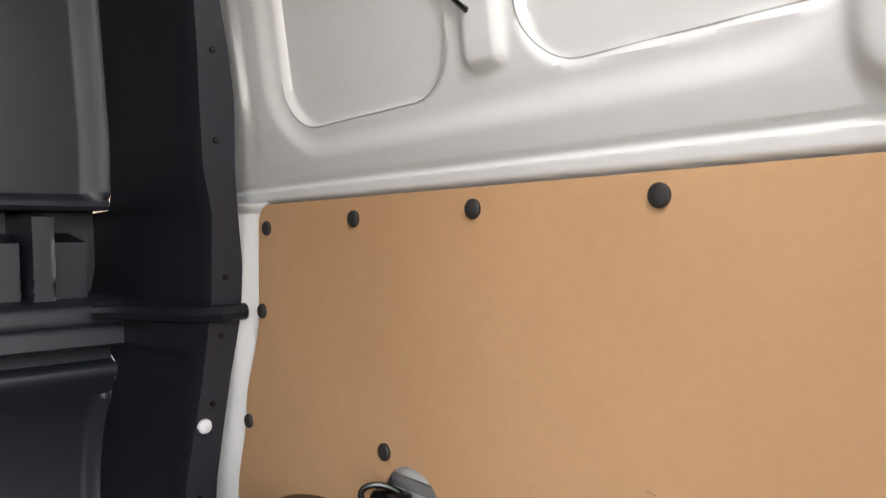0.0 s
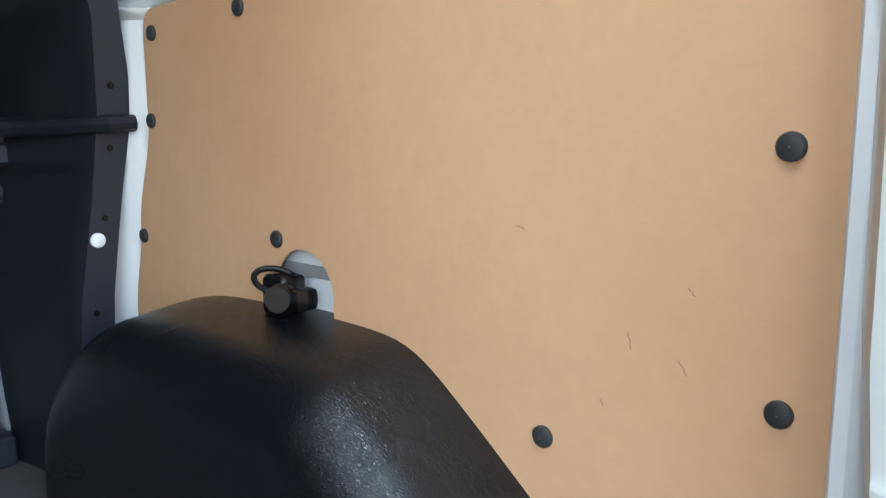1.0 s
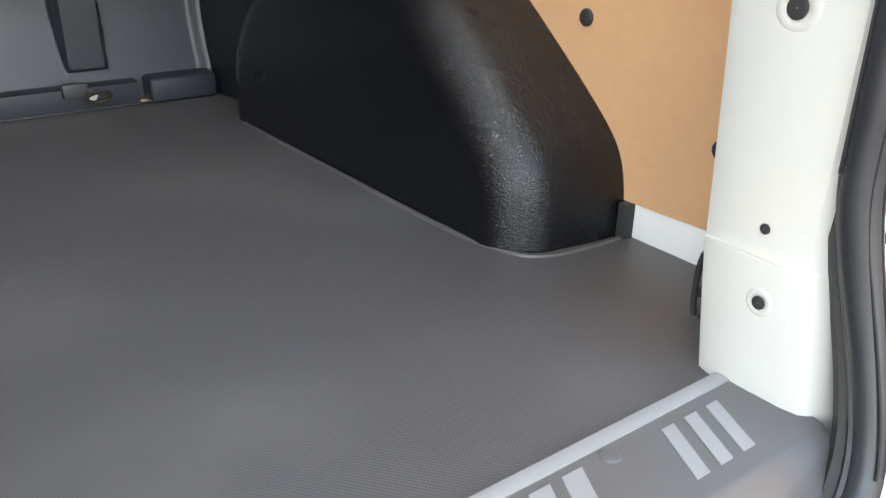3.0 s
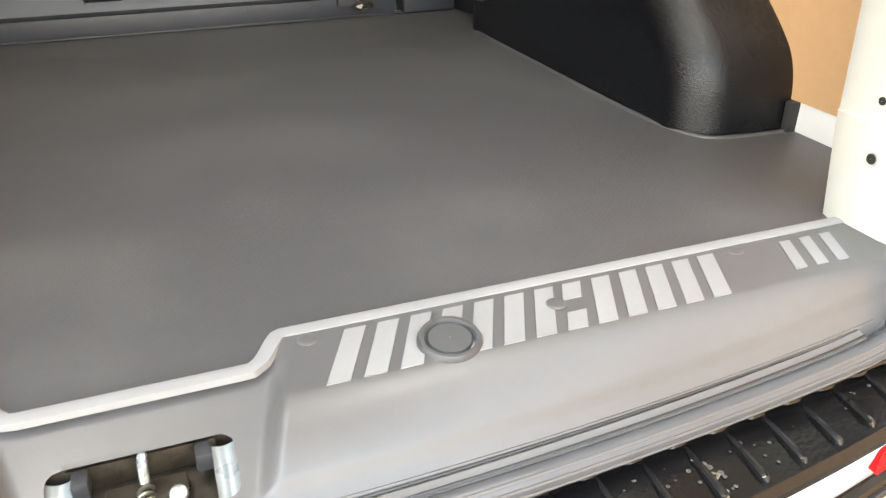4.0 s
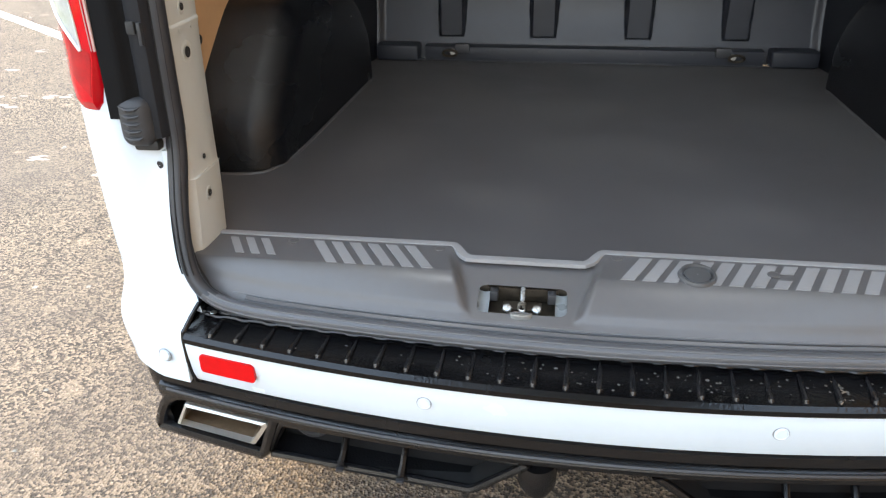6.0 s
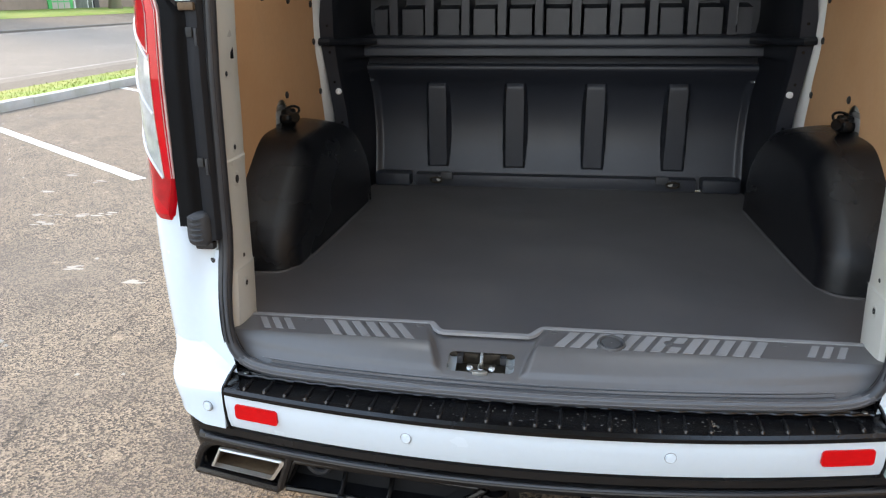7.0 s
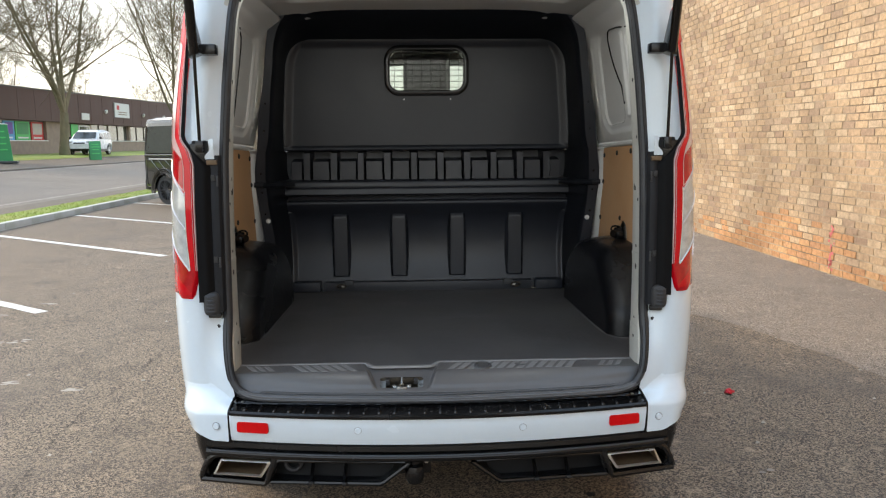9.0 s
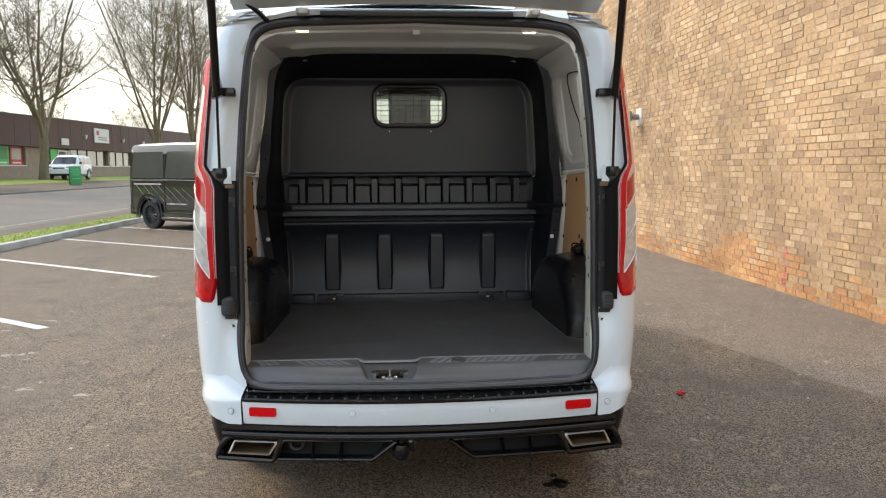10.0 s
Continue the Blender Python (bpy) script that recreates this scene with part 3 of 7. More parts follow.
# ------------------------------------------------ tail lamps and the trim beside them
for k in (1, -1):
    def lamp_in(z):
        return lerp_at([(0.89, 0.826), (0.97, 0.806), (1.34, 0.804), (1.385, 0.816), (1.43, 0.846), (1.60, 0.832), (1.75, 0.818), (1.85, 0.812)], z)

    def skin(x, z, lift):
        """Point of the rear corner at the sideways place x (a fraction past 1 goes round the corner)."""
        xo, xa = x_side(z), min(x_open(z), x_side(z) - 0.03)
        s = x - xa
        a, b = corner(max(0, s - 0.004), z), corner(s + 0.004, z)
        t = b - a
        n = Vector((t.y, -t.x, 0)).normalized()
        return mirror(corner(max(0, s), z) + n * lift, k)

    def lamp_sheet(z0, z1, fa, fb, lift, nz_, nf):
        rows = []
        for z in steps(z0, z1, nz_):
            end = 0.155 - 0.05 * smooth(1.45, 1.85, z) - 0.055 * smooth(1.14, 0.95, z) - 0.04 * smooth(0.94, 0.885, z)
            a = lamp_in(z)
            rows.append([skin(a + (end + (0.92 - 0.80 - (a - 0.80)) * 0.55) * f, z, (0.014 * (1 - 0.93 * smooth(0.3, 0.72, f)) + lift - 0.014) if 0.02 < f < 0.98 else 0.001) for f in [fa + (fb - fa) * j / nf for j in range(nf + 1)]])
        return rows
    rows = lamp_sheet(0.885, 1.86, 0, 1, 0.014, 60, 14)
    rows[0] = [p + Vector((0, 0.012, 0)) for p in rows[0]]
    rows[-1] = [p + Vector((0, 0.012, 0)) for p in rows[-1]]
    lamp = part("tail_lamp", grid(rows), RED, van, "tall red tail lamp wrapped round the corner")
    # inner red band, outer lens pale with painted reflection, clear pieces, slanting chrome strips
    def at(ff, z, lift):
        return lamp_sheet(z, z + 0.0001, ff, ff + 0.01, lift, 1, 1)[0][0]

    def slanted(z0, z1, fa, fb, lift, nz_, nf, rise_):
        return [[at(ff, z0 + (z1 - z0) * i / nz_ + rise_ * (ff - fa) / (fb - fa), lift) for ff in steps(fa, fb, nf)] for i in range(nz_ + 1)]
    part("outer_band", grid(slanted(1.252, 1.74, 0.165, 0.975, 0.0152, 24, 16, 0.10)), PALESKIN, lamp, "outer lens with a pale sky reflection in its colour")
    clear = part("clear_lens", grid(slanted(0.985, 1.236, 0.165, 0.72, 0.0150, 20, 16, 0.150)), CLEAR, lamp, "clear silver lens piece")
    for z0 in (0.985, 1.125, 1.240):
        part("chrome_strip", tube([at(ff, z0 + 0.150 * (ff - 0.165) / 0.555, 0.0154) for ff in steps(0.165, 0.62, 12)], 0.0032, 6), PALEDOT, clear)
    part("dark_panel", grid(slanted(1.256, 1.36, 0.175, 0.70, 0.0158, 8, 8, 0.13)), DEEPRED, lamp, "dark red lens panel")
    part("dark_panel", grid(slanted(0.900, 0.972, 0.02, 0.70, 0.0146, 8, 10, 0.10)), DEEPRED, lamp, "dark red lens panel")
    part("inner_edge", grid(lamp_sheet(0.985, 1.83, 0.008, 0.034, 0.0149, 40, 3)), PALESKIN, lamp, "pale lens edge")
    for ff, r_ in ((0.008, 0.0012), (0.036, 0.0010), (0.060, 0.0008), (0.160, 0.0014)):
        edge = [at(ff, z, 0.0148) for z in steps(0.985, 1.82 if ff < 0.1 else 1.25, 40)]
        part("light_guide", tube(edge, r_, 6), PALEDOT if ff in (0.008, 0.160) else PALESKIN, lamp, "pale light guide line")
    # beaded pale rim along the lens's outer edge
    rim_z = steps(1.0, 1.50, 90)
    part("beaded_rim", tube([at(0.70, z, 0.0160) for z in rim_z], [0.0032 if i % 2 else 0.0016 for i in range(len(rim_z))], 6), PALEDOT, lamp, "pale beaded lens rim")
    # black recess trim between lamp and opening
    rows = []
    for z in steps(0.875, 1.80, 74):
        a = 0.757 - 0.006 * smooth(1.28, 1.31, z) + 0.060 * smooth(1.318, 1.40, z) + 0.040 * smooth(1.36, 1.46, z)
        e = lamp_in(max(z, 0.97)) + 0.004
        a = min(a, e - 0.0075 + 0.004 * smooth(1.5, 1.8, z))
        rows.append([mirror(Vector((a + (e - a) * f, y_rear(z) + 0.004 - 0.016 * smooth(0.0, 0.5, f), z)), k) for f in steps(0, 1, 9)])
    trim = part("pillar_trim", thick(grid(rows), 0.006), FLATBLACK, van, "black plastic trim beside the lamp")
    rows = [[mirror(Vector((x, y_rear(z) + d, z)), k) for x, d in ((0.714, 0.050), (0.722, 0.030), (0.729, 0.010), (0.734, 0.003), (0.745, 0.000), (0.756, 0.001), (0.764, 0.006))] for z in steps(0.84, 1.37, 24)]
    part("trim_strip", thick(grid(rows), 0.006), STRIP, trim, "dark grey trim strip")
    for z in (1.295, 1.02):
        part("trim_clip", box((0.014, 0.008, 0.020), (k * 0.750, y_rear(z) - 0.002, z), 0.002), RUBBER, trim)
        part("hinge_tab", box((0.006, 0.008, 0.035), (k * 0.737, y_rear(z) + 0.000, z - 0.01), 0.001), SATIN, trim)
    # ribbed rubber buffer
    buf = part("buffer", box((0.056, 0.056, 0.084), (k * 0.771, y_rear(0.86) + 0.010, 0.868), 0.026, seg=5), BUFFER, van, "ribbed dark rubber buffer")
    for i in range(5):
        zr = 0.843 + i * 0.0125
        part("rib", tube([(k * 0.752, y_rear(0.86) - 0.011, zr + 0.005), (k * 0.762, y_rear(0.86) - 0.018, zr + 0.001), (k * 0.774, y_rear(0.86) - 0.0195, zr), (k * 0.792, y_rear(0.86) - 0.012, zr + 0.004)], [0.0012, 0.0034, 0.0036, 0.0014], 8), SATIN, buf)
    part("buffer_foot", box((0.044, 0.022, 0.018), (k * 0.764, y_rear(0.82) + 0.012, 0.826), 0.006), RUBBER, buf)
    part("hinge_hole", disc(skin(0.757, 0.786, 0.0005), 0.0065, 0.0012, (0, -1, 0), 14), RUBBER, van)
    part("hinge_tab", box((0.011, 0.012, 0.052), skin(0.744, 0.786, 0.001), 0.003), PAINT, van)
    part("tab_bolt", disc(skin(0.744, 0.792, 0.0075), 0.004, 0.0012, (0, -1, 0), 8), SATIN, van)
    # gas strut of the tailgate: rod, cylinder and bracket
    foot, bend, head = Vector((k * 0.788, 0.100, 1.40)), Vector((k * 0.778, 0.05, 1.70)), Vector((k * 0.725, -0.26, 2.22))
    strut = part("gas_strut", tube([bend, head], 0.015, 12), TRIM, van, "black gas strut of the tailgate")
    part("rod", tube([foot, bend], 0.0055, 8), TRIM, strut)
    part("foot_joint", box((0.026, 0.03, 0.04), foot, 0.008), TRIM, strut)
    part("foot_plate", box((0.05, 0.012, 0.07), (k * 0.80, 0.112, 1.375), 0.004), TRIM, strut)
    part("bracket", box((0.055, 0.05, 0.034), (k * 0.748, 0.115, 1.715), 0.006), TRIM, strut)
    part("joint_cover", prism([(k * 0.762, 1.70), (k * 0.800, 1.685), (k * 0.806, 1.80), (k * 0.790, 1.84)] if k > 0 else [(k * 0.790, 1.84), (k * 0.806, 1.80), (k * 0.800, 1.685), (k * 0.762, 1.70)], "y", 0.06, 0.12, 0.006), TRIM, strut)
    # the ragged end of the painted drip channel beside the strut's foot
    part("channel_end", thick(grid([[Vector((k * (0.744 + u * (0.026 - 0.016 * v + 0.006 * math.sin(8 * v + 0.6))), 0.106 - 0.006 * math.sin(2.2 * v + u), 1.358 + 0.066 * v)) for u in steps(0, 1, 4)] for v in steps(0, 1, 12)]), 0.003), PAINT, strut, "white painted end of the drip channel")
    # near-black block put in for the shade of the channel's gap
    part("channel_gap", box((0.055, 0.02, 0.080), (k * 0.792, 0.118, 1.380), 0.008), PIT, strut)
    part("channel_foot", box((0.035, 0.012, 0.016), (k * 0.752, 0.104, 1.347), 0.003), SOOT, strut)

# ------------------------------------------------ raised tailgate
gate = part("tailgate", thick(grid([[Vector((x * (1 - 0.06 * f), 0.13 - 1.25 * f, 2.074 + 0.035 * f + 0.22 * f * (1 - f) + 0.33 * f * f + 0.03 * (1 - (x / 0.72) ** 2))) for x in steps(-0.72, 0.72, 16)] for f in steps(0, 1, 16)]), 0.045), PAINT, van, "raised white tailgate seen from below")
part("gate_slot", box((0.78, 0.016, 0.019), (0.0, 0.186, 2.034), 0.004), RUBBER, gate, "long black drain slot")
for x in (-0.456, 0.467):
    hinge = part("hinge", box((0.050, 0.07, 0.024), (x, 0.165, 2.036), 0.006), PAINT, gate)
    for dx in (-0.017, 0.017):
        part("hinge_pin", tube([(x + dx - 0.005, 0.128, 2.034), (x + dx + 0.005, 0.128, 2.034)], 0.010, 10), INNER, hinge)

part("harness", tube([(-0.60, 0.185, 2.005), (-0.63, 0.13, 2.03), (-0.68, 0.05, 2.065), (-0.72, -0.04, 2.10)], 0.010, 8), TRIM, gate, "black ribbed cable sleeve")
# ------------------------------------------------ rear bumper


def y_bump(x):
    return -0.085 + 0.075 * (x / 0.69) ** 2


bump = part("bumper", grid([[Vector((x, y_bump(x) + dy, z)) for dy, z in ((0.020, 0.512), (0.004, 0.509), (0.0, 0.500), (0.003, 0.470), (0.010, 0.435), (0.018, 0.412), (0.030, 0.406))] for x in steps(-0.7085, 0.7085, 60)]), PAINT, van, "white painted rear bumper strip")
for x in (-0.628, 0.628):
    rr = round_rect(-0.054, 0.054, 0.449, 0.485, 0.008)
    bm = bmesh.new()
    front = [bm.verts.new((x + u, y_bump(x + u) - 0.003, z)) for u, z in rr]
    back = [bm.verts.new((x + u, y_bump(x + u) + 0.012, z)) for u, z in rr]
    bm.faces.new(front)
    for i in range(len(rr)):
        bm.faces.new([front[i], front[(i + 1) % len(rr)], back[(i + 1) % len(rr)], back[i]])
    part("reflector", bm, REFLECT, bump, "bright red rear reflector", sharp=20)
for x in (-0.274, 0.274):
    s = part("parking_sensor", lathe((x, y_bump(x) + 0.003, 0.466), (0.09 * (1 if x > 0 else -1), -1, 0), [(0.0112, -0.004), (0.0112, 0.0022), (0.0100, 0.0030), (0.0088, 0.0018), (0.0080, 0.0026), (0.001, 0.0030)], 24), PAINT, bump, "round white parking sensor")
    part("sensor_ring", lathe((x, y_bump(x) + 0.003, 0.466), (0.09 * (1 if x > 0 else -1), -1, 0), [(0.0126, -0.004), (0.0124, 0.0010), (0.0110, 0.0010)], 24), RINGGREY, bump)
for k in (1, -1):
    # body-coloured corner that sweeps up into the pillar
    rows = []
    for z in [0.412, 0.416, 0.422, 0.43, 0.445, 0.46, 0.475, 0.49] + steps(0.50, 0.605, 30):
        w = smooth(0.588, 0.498, z)
        row = []
        for i in range(41):
            f = i / 40
            if f < 0.35:
                x = 0.7145 + 0.0955 * f / 0.35
                y = y_bump(x) + 0.002
            else:
                q = (f - 0.35) / 0.65
                if q < 0.6:
                    t = q / 0.6 * math.pi / 2
                    x, y = 0.81 + 0.106 * math.sin(t), y_bump(0.81) + 0.002 + 0.025 * t + 0.15 * (1 - math.cos(t))
                else:
                    x, y = 0.916, y_bump(0.81) + 0.191 + (q - 0.6) / 0.4 * 0.25
            low_p = Vector((x - 0.010 * f - 0.006 * smooth(0.2, 0.6, f) - 0.020 * smooth(0.50, 0.405, z) ** 1.5 * smooth(0.25, 0.7, f), y, z))
            high_p = corner(f * 0.47, max(z, 0.53))
            high_p.z = z
            p = high_p.lerp(low_p, w)
            out = 0.003 * smooth(0.552, 0.522, z) * smooth(0.05, 0.5, f) + 0.001 - 0.008 * smooth(0.582, 0.605, z)
            n = Vector((smooth(0.3, 0.7, f), -1 + smooth(0.3, 0.7, f), 0))
            p.z += 0.034 * smooth(0.15, 0.6, f) * smooth(0.51, 0.412, z)
            row.append(mirror(p + n * out, k))
        xs_ = lerp_at([(0.50, 0.7145), (0.515, 0.7125), (0.53, 0.707), (0.545, 0.704), (0.56, 0.706), (0.575, 0.711), (0.605, 0.722)], z)
        ys_ = y_bump(xs_) + 0.003 + (seal_y(xs_, z) - 0.004 - y_bump(xs_)) * smooth(0.505, 0.55, z)
        row[0] = mirror(Vector((xs_, ys_, z)), k)
        for j in range(1, 8):
            row[j] = row[0].lerp(row[8], j / 8)
        row.insert(0, mirror(Vector((xs_ + 0.002, ys_ + 0.02, z)), k))
        rows.append(row)
    cor = part("bumper_corner", grid(rows), PAINT, van, "white bumper corner with parking sensor")
    part("sensor_ring", tube([(k * (0.755 + 0.0125 * math.cos(t)), y_bump(0.755) - 0.0020 + 0.0028 * math.cos(t), 0.466 + 0.0125 * math.sin(t)) for t in steps(0, 2 * math.pi * 23 / 24, 23)], 0.0010, 6, True), RINGGREY, cor)
    for ring_r, m_, nm in (((0.0105, 0.004), PAINT, "parking_sensor"),):
        part(nm, lathe((k * 0.755, y_bump(0.755) - 0.0018, 0.466), (k * 0.20, -1, 0), [(ring_r[0], -0.006), (ring_r[0], 0.0035), (ring_r[0] * 0.8, 0.0035 + ring_r[1] * 0.4), (0.001, 0.0045)], 24), m_, cor)
    part("seam", tube([(k * 0.699, 0.062, 0.552), (k * 0.704, 0.02, 0.536), (k * 0.709, y_bump(0.714) + 0.001, 0.521), (k * 0.7115, y_bump(0.7115) + 0.004, 0.508), (k * 0.7115, y_bump(0.7115) + 0.006, 0.46), (k * 0.7115, y_bump(0.7115) + 0.02, 0.405)], 0.0045, 6), TRIM, cor)
    # black lower corner
    rows = []
    for z in (0.255, 0.28, 0.31, 0.33, 0.35, 0.37, 0.385, 0.402, 0.42, 0.44, 0.46):
        inn = 0.026 + 0.050 * smooth(0.40, 0.24, z)
        row = []
        for i in range(25):
            f = i / 24
            if f < 0.4:
                x0 = lerp_at([(0.255, 0.822), (0.30, 0.812), (0.345, 0.790), (0.365, 0.770), (0.385, 0.70)], z)
                x = x0 + (0.825 - x0) * f / 0.4
                y = y_bump(x) + 0.012
            else:
                t = (f - 0.4) / 0.6 * math.pi / 2
                x, y = 0.825 + 0.084 * math.sin(t), y_bump(0.825) + 0.012 + 0.03 * t + 0.28 * (1 - math.cos(t))
            row.append(mirror(Vector((x - inn * f, y + inn * 0.3, z)), k))
        rows.append(row)
    part("lower_corner", grid(rows), TRIM, van, "black lower bumper corner")

# black step pad with moulded ribs
pad_rows = []
for x in steps(-0.704, 0.704, 124):
    yb = y_bump(x) - 0.008
    yf = 0.003 + 0.046 * (x / 0.69) ** 2
    wave = 0.0025 * math.sin((x + 0.025) / 0.05 * 2 * math.pi)
    pad_rows.append([Vector((x, yb + 0.006, 0.505)), Vector((x, yb - 0.002, 0.508)), Vector((x, yb - 0.002, 0.517)), Vector((x, yb + 0.006, 0.5225)), Vector((x, yb + (yf - yb) * 0.3, 0.5225)), Vector((x, yb + (yf - yb) * 0.7, 0.524)), Vector((x, yf + wave, 0.527)), Vector((x, yf + 0.004 + wave, 0.534)), Vector((x, yf + 0.03, 0.533 + 0.012 * smooth(0.55, 0.70, abs(x)))), Vector((x, yf + 0.055, 0.538 + 0.03 * smooth(0.55, 0.70, abs(x))))])
pad = part("step_pad", grid(pad_rows), PAD, van, "scuffed black plastic step pad with moulded ribs")
for i in range(27):
    x = -0.655 + i * 0.0503
    yb, yf = y_bump(x) - 0.008, 0.003 + 0.046 * (x / 0.69) ** 2
    part("rib", tube([(x, yb + 0.013, 0.5205), (x, yb + 0.016, 0.5232), (x, yb + 0.021, 0.5240), (x + 0.002, yb + (yf - yb) * 0.6, 0.5246), (x + 0.003, yf - 0.004, 0.5258)], [0.0030, 0.0056, 0.0056, 0.0044, 0.0030], 10), PADRIB, pad)
lip_pts = []
for i in range(280):
    x = -0.69 + 1.38 * i / 279
    q = ((x + 0.655) / 0.0503) % 1.0
    dip = 0.0035 * (smooth(0.0, 0.12, q) - smooth(0.62, 0.74, q))
    lip_pts.append((x, -0.004 + 0.046 * (x / 0.69) ** 2 + dip, 0.5310))
part("pad_lip", tube(lip_pts, 0.0034, 6), TRIM, pad, "thin wavy raised lip")
bm = bmesh.new()
random.seed(5)
for i in range(150):
    x = random.gauss(0.12, 0.26)
    if abs(x) > 0.6:
        continue
    f = random.random()
    yb, yf = y_bump(x) + 0.012, -0.004 + 0.046 * (x / 0.69) ** 2
    disc((x, yb + (yf - yb) * f, 0.5236 + 0.0008 * f), random.uniform(0.0006, 0.0026) * (1.5 if random.random() < 0.08 else 1), 0.0003, (0, 0, 1), 7, bm=bm)
tagged(part("dried_dirt", bm, mat("dried dirt", (0.07, 0.067, 0.06), 0.85, vary=0.3, scale=60), pad, "specks of dried dirt"), kind="stuff")
bm = bmesh.new()
px = [(0.348, 0.1), (0.356, 0.25), (0.350, 0.4), (0.362, 0.5), (0.352, 0.62), (0.358, 0.72), (0.349, 0.85)]
tube([(x, y_bump(x) - 0.008 + 0.075 * f, 0.5262) for x, f in px], [0.001, 0.002, 0.0012, 0.0024, 0.002, 0.0028, 0.001], 6, bm=bm, flat=0.3)
part("scrape", bm, mat("pale scrape", (0.16, 0.13, 0.095), 0.8, vary=0.3, scale=80), pad, "pale brown scrape mark")
for k in (1, -1):
    part("pad_screw", disc((k * 0.672, 0.045, 0.5345), 0.006, 0.002, (0, 0, 1), 12), STEEL, pad)

# black lower bumper and diffuser


def swept(points, r, closed=True, flat=1.0, dy=0.0):
    return tube([Vector((x, y_bump(x) + 0.03 + dy, z)) for x, z in points], r, 8, closed, flat=flat)


low = part("lower_bumper", grid([[Vector((x, y_bump(x) + dy, z)) for dy, z in ((0.028, 0.408), (0.018, 0.404), (0.016, 0.388), (0.026, 0.382), (0.016, 0.376), (0.012, 0.366), (0.014, 0.356), (0.022, 0.350), (0.06, 0.348), (0.12, 0.35))] for x in steps(-0.80, 0.80, 60)]), TRIM, van, "black lower bumper with diffuser")
part("bead", tube([(x, y_bump(x) + 0.013, 0.374) for x in steps(-0.78, 0.78, 50)], 0.004, 6), SATIN, low)
mesh_m = mat("mesh", (0.004, 0.004, 0.0045), 0.6, vary=0.5, scale=160, bump=0.001, bump_scale=260, spec=0.2)
for k in (1, -1):
    fr = swept([(k * x, z) for x, z in ((0.824, 0.263), (0.823, 0.272), (0.813, 0.300), (0.801, 0.324), (0.789, 0.339), (0.772, 0.350), (0.748, 0.357), (0.700, 0.360), (0.565, 0.360), (0.560, 0.354), (0.590, 0.270), (0.598, 0.260))], 0.012)
    part("exhaust_frame", fr, TRIM, low, "black frame round the exhaust tip")
    fr = swept([(k * x, z) for x, z in ((0.578, 0.266), (0.556, 0.336), (0.548, 0.345), (0.12, 0.347), (0.104, 0.343), (0.19, 0.277), (0.205, 0.270))], 0.008)
    part("grille_frame", fr, TRIM, low, "black frame of the diffuser grille")
    bm = grid([[Vector((k * (0.57 - 0.42 * f), y_bump(0.57 - 0.42 * f) + 0.10, 0.340)) for f in steps(0, 1, 12)], [Vector((k * (0.575 - 0.40 * f), y_bump(0.57 - 0.42 * f) + 0.085, 0.272)) for f in steps(0, 1, 12)], [Vector((k * (0.575 - 0.38 * f), y_bump(0.57 - 0.42 * f) + 0.03, 0.266)) for f in steps(0, 1, 12)]])
    part("grille_mesh", thick(bm, 0.003), mesh_m, low, "dark grille mesh")
    for x in (0.435, 0.322):
        fin = part("fin", tube([(k * x, y_bump(x) + 0.095, 0.338), (k * (x + 0.003), y_bump(x) + 0.05, 0.285), (k * (x + 0.004), y_bump(x) + 0.028, 0.270)], [0.006, 0.007, 0.009], 8, flat=1.4), TRIM, low)
        part("fin_tip", box((0.014, 0.010, 0.006), (k * (x + 0.004), y_bump(x) + 0.020, 0.273), 0.002), SATIN, fin)
    # tunnels behind the frames, their unlit depth put into a near-black colour
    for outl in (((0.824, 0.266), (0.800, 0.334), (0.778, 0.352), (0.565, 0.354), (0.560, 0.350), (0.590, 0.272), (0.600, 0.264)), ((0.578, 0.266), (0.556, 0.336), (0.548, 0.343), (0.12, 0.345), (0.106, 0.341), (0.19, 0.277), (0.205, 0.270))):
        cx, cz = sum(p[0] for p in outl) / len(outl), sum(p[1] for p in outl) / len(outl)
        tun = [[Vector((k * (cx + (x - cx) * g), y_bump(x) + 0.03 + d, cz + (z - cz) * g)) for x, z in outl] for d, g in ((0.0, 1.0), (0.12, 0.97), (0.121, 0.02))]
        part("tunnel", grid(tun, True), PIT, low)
    # four-sided chrome exhaust tip
    out = [(0.788, 0.281), (0.758, 0.340), (0.575, 0.342), (0.572, 0.336), (0.604, 0.285), (0.610, 0.281)]
    inn = [(0.776, 0.287), (0.753, 0.3365), (0.586, 0.3385), (0.583, 0.334), (0.610, 0.291), (0.616, 0.287)]
    mid = [sum(c) / 6 for c in zip(*out)]

    def ringat(pts, y, grow=1.0):
        grow = grow * 0.95
        return [Vector((k * (mid[0] + (x - mid[0]) * grow), y_bump(mid[0] + (x - mid[0]) * grow) + y, mid[1] + (z - mid[1]) * grow)) for x, z in pts]
    tip = part("exhaust_tip", grid([ringat(out, 0.03, 1.0), ringat(out, 0.022, 0.995), ringat(inn, 0.018, 1.0), ringat(inn, 0.024), ringat(inn, 0.034)], True), TIPMETAL, low, "four-sided chrome exhaust tip")
    part("tip_shell", grid([ringat(out, 0.14, 0.97), ringat(out, 0.029, 0.999)], True), SOOT, tip)
    part("tip_inside", grid([ringat(inn, 0.033), ringat(inn, 0.16, 0.9), ringat(inn, 0.161, 0.02)], True), SOOT, tip)
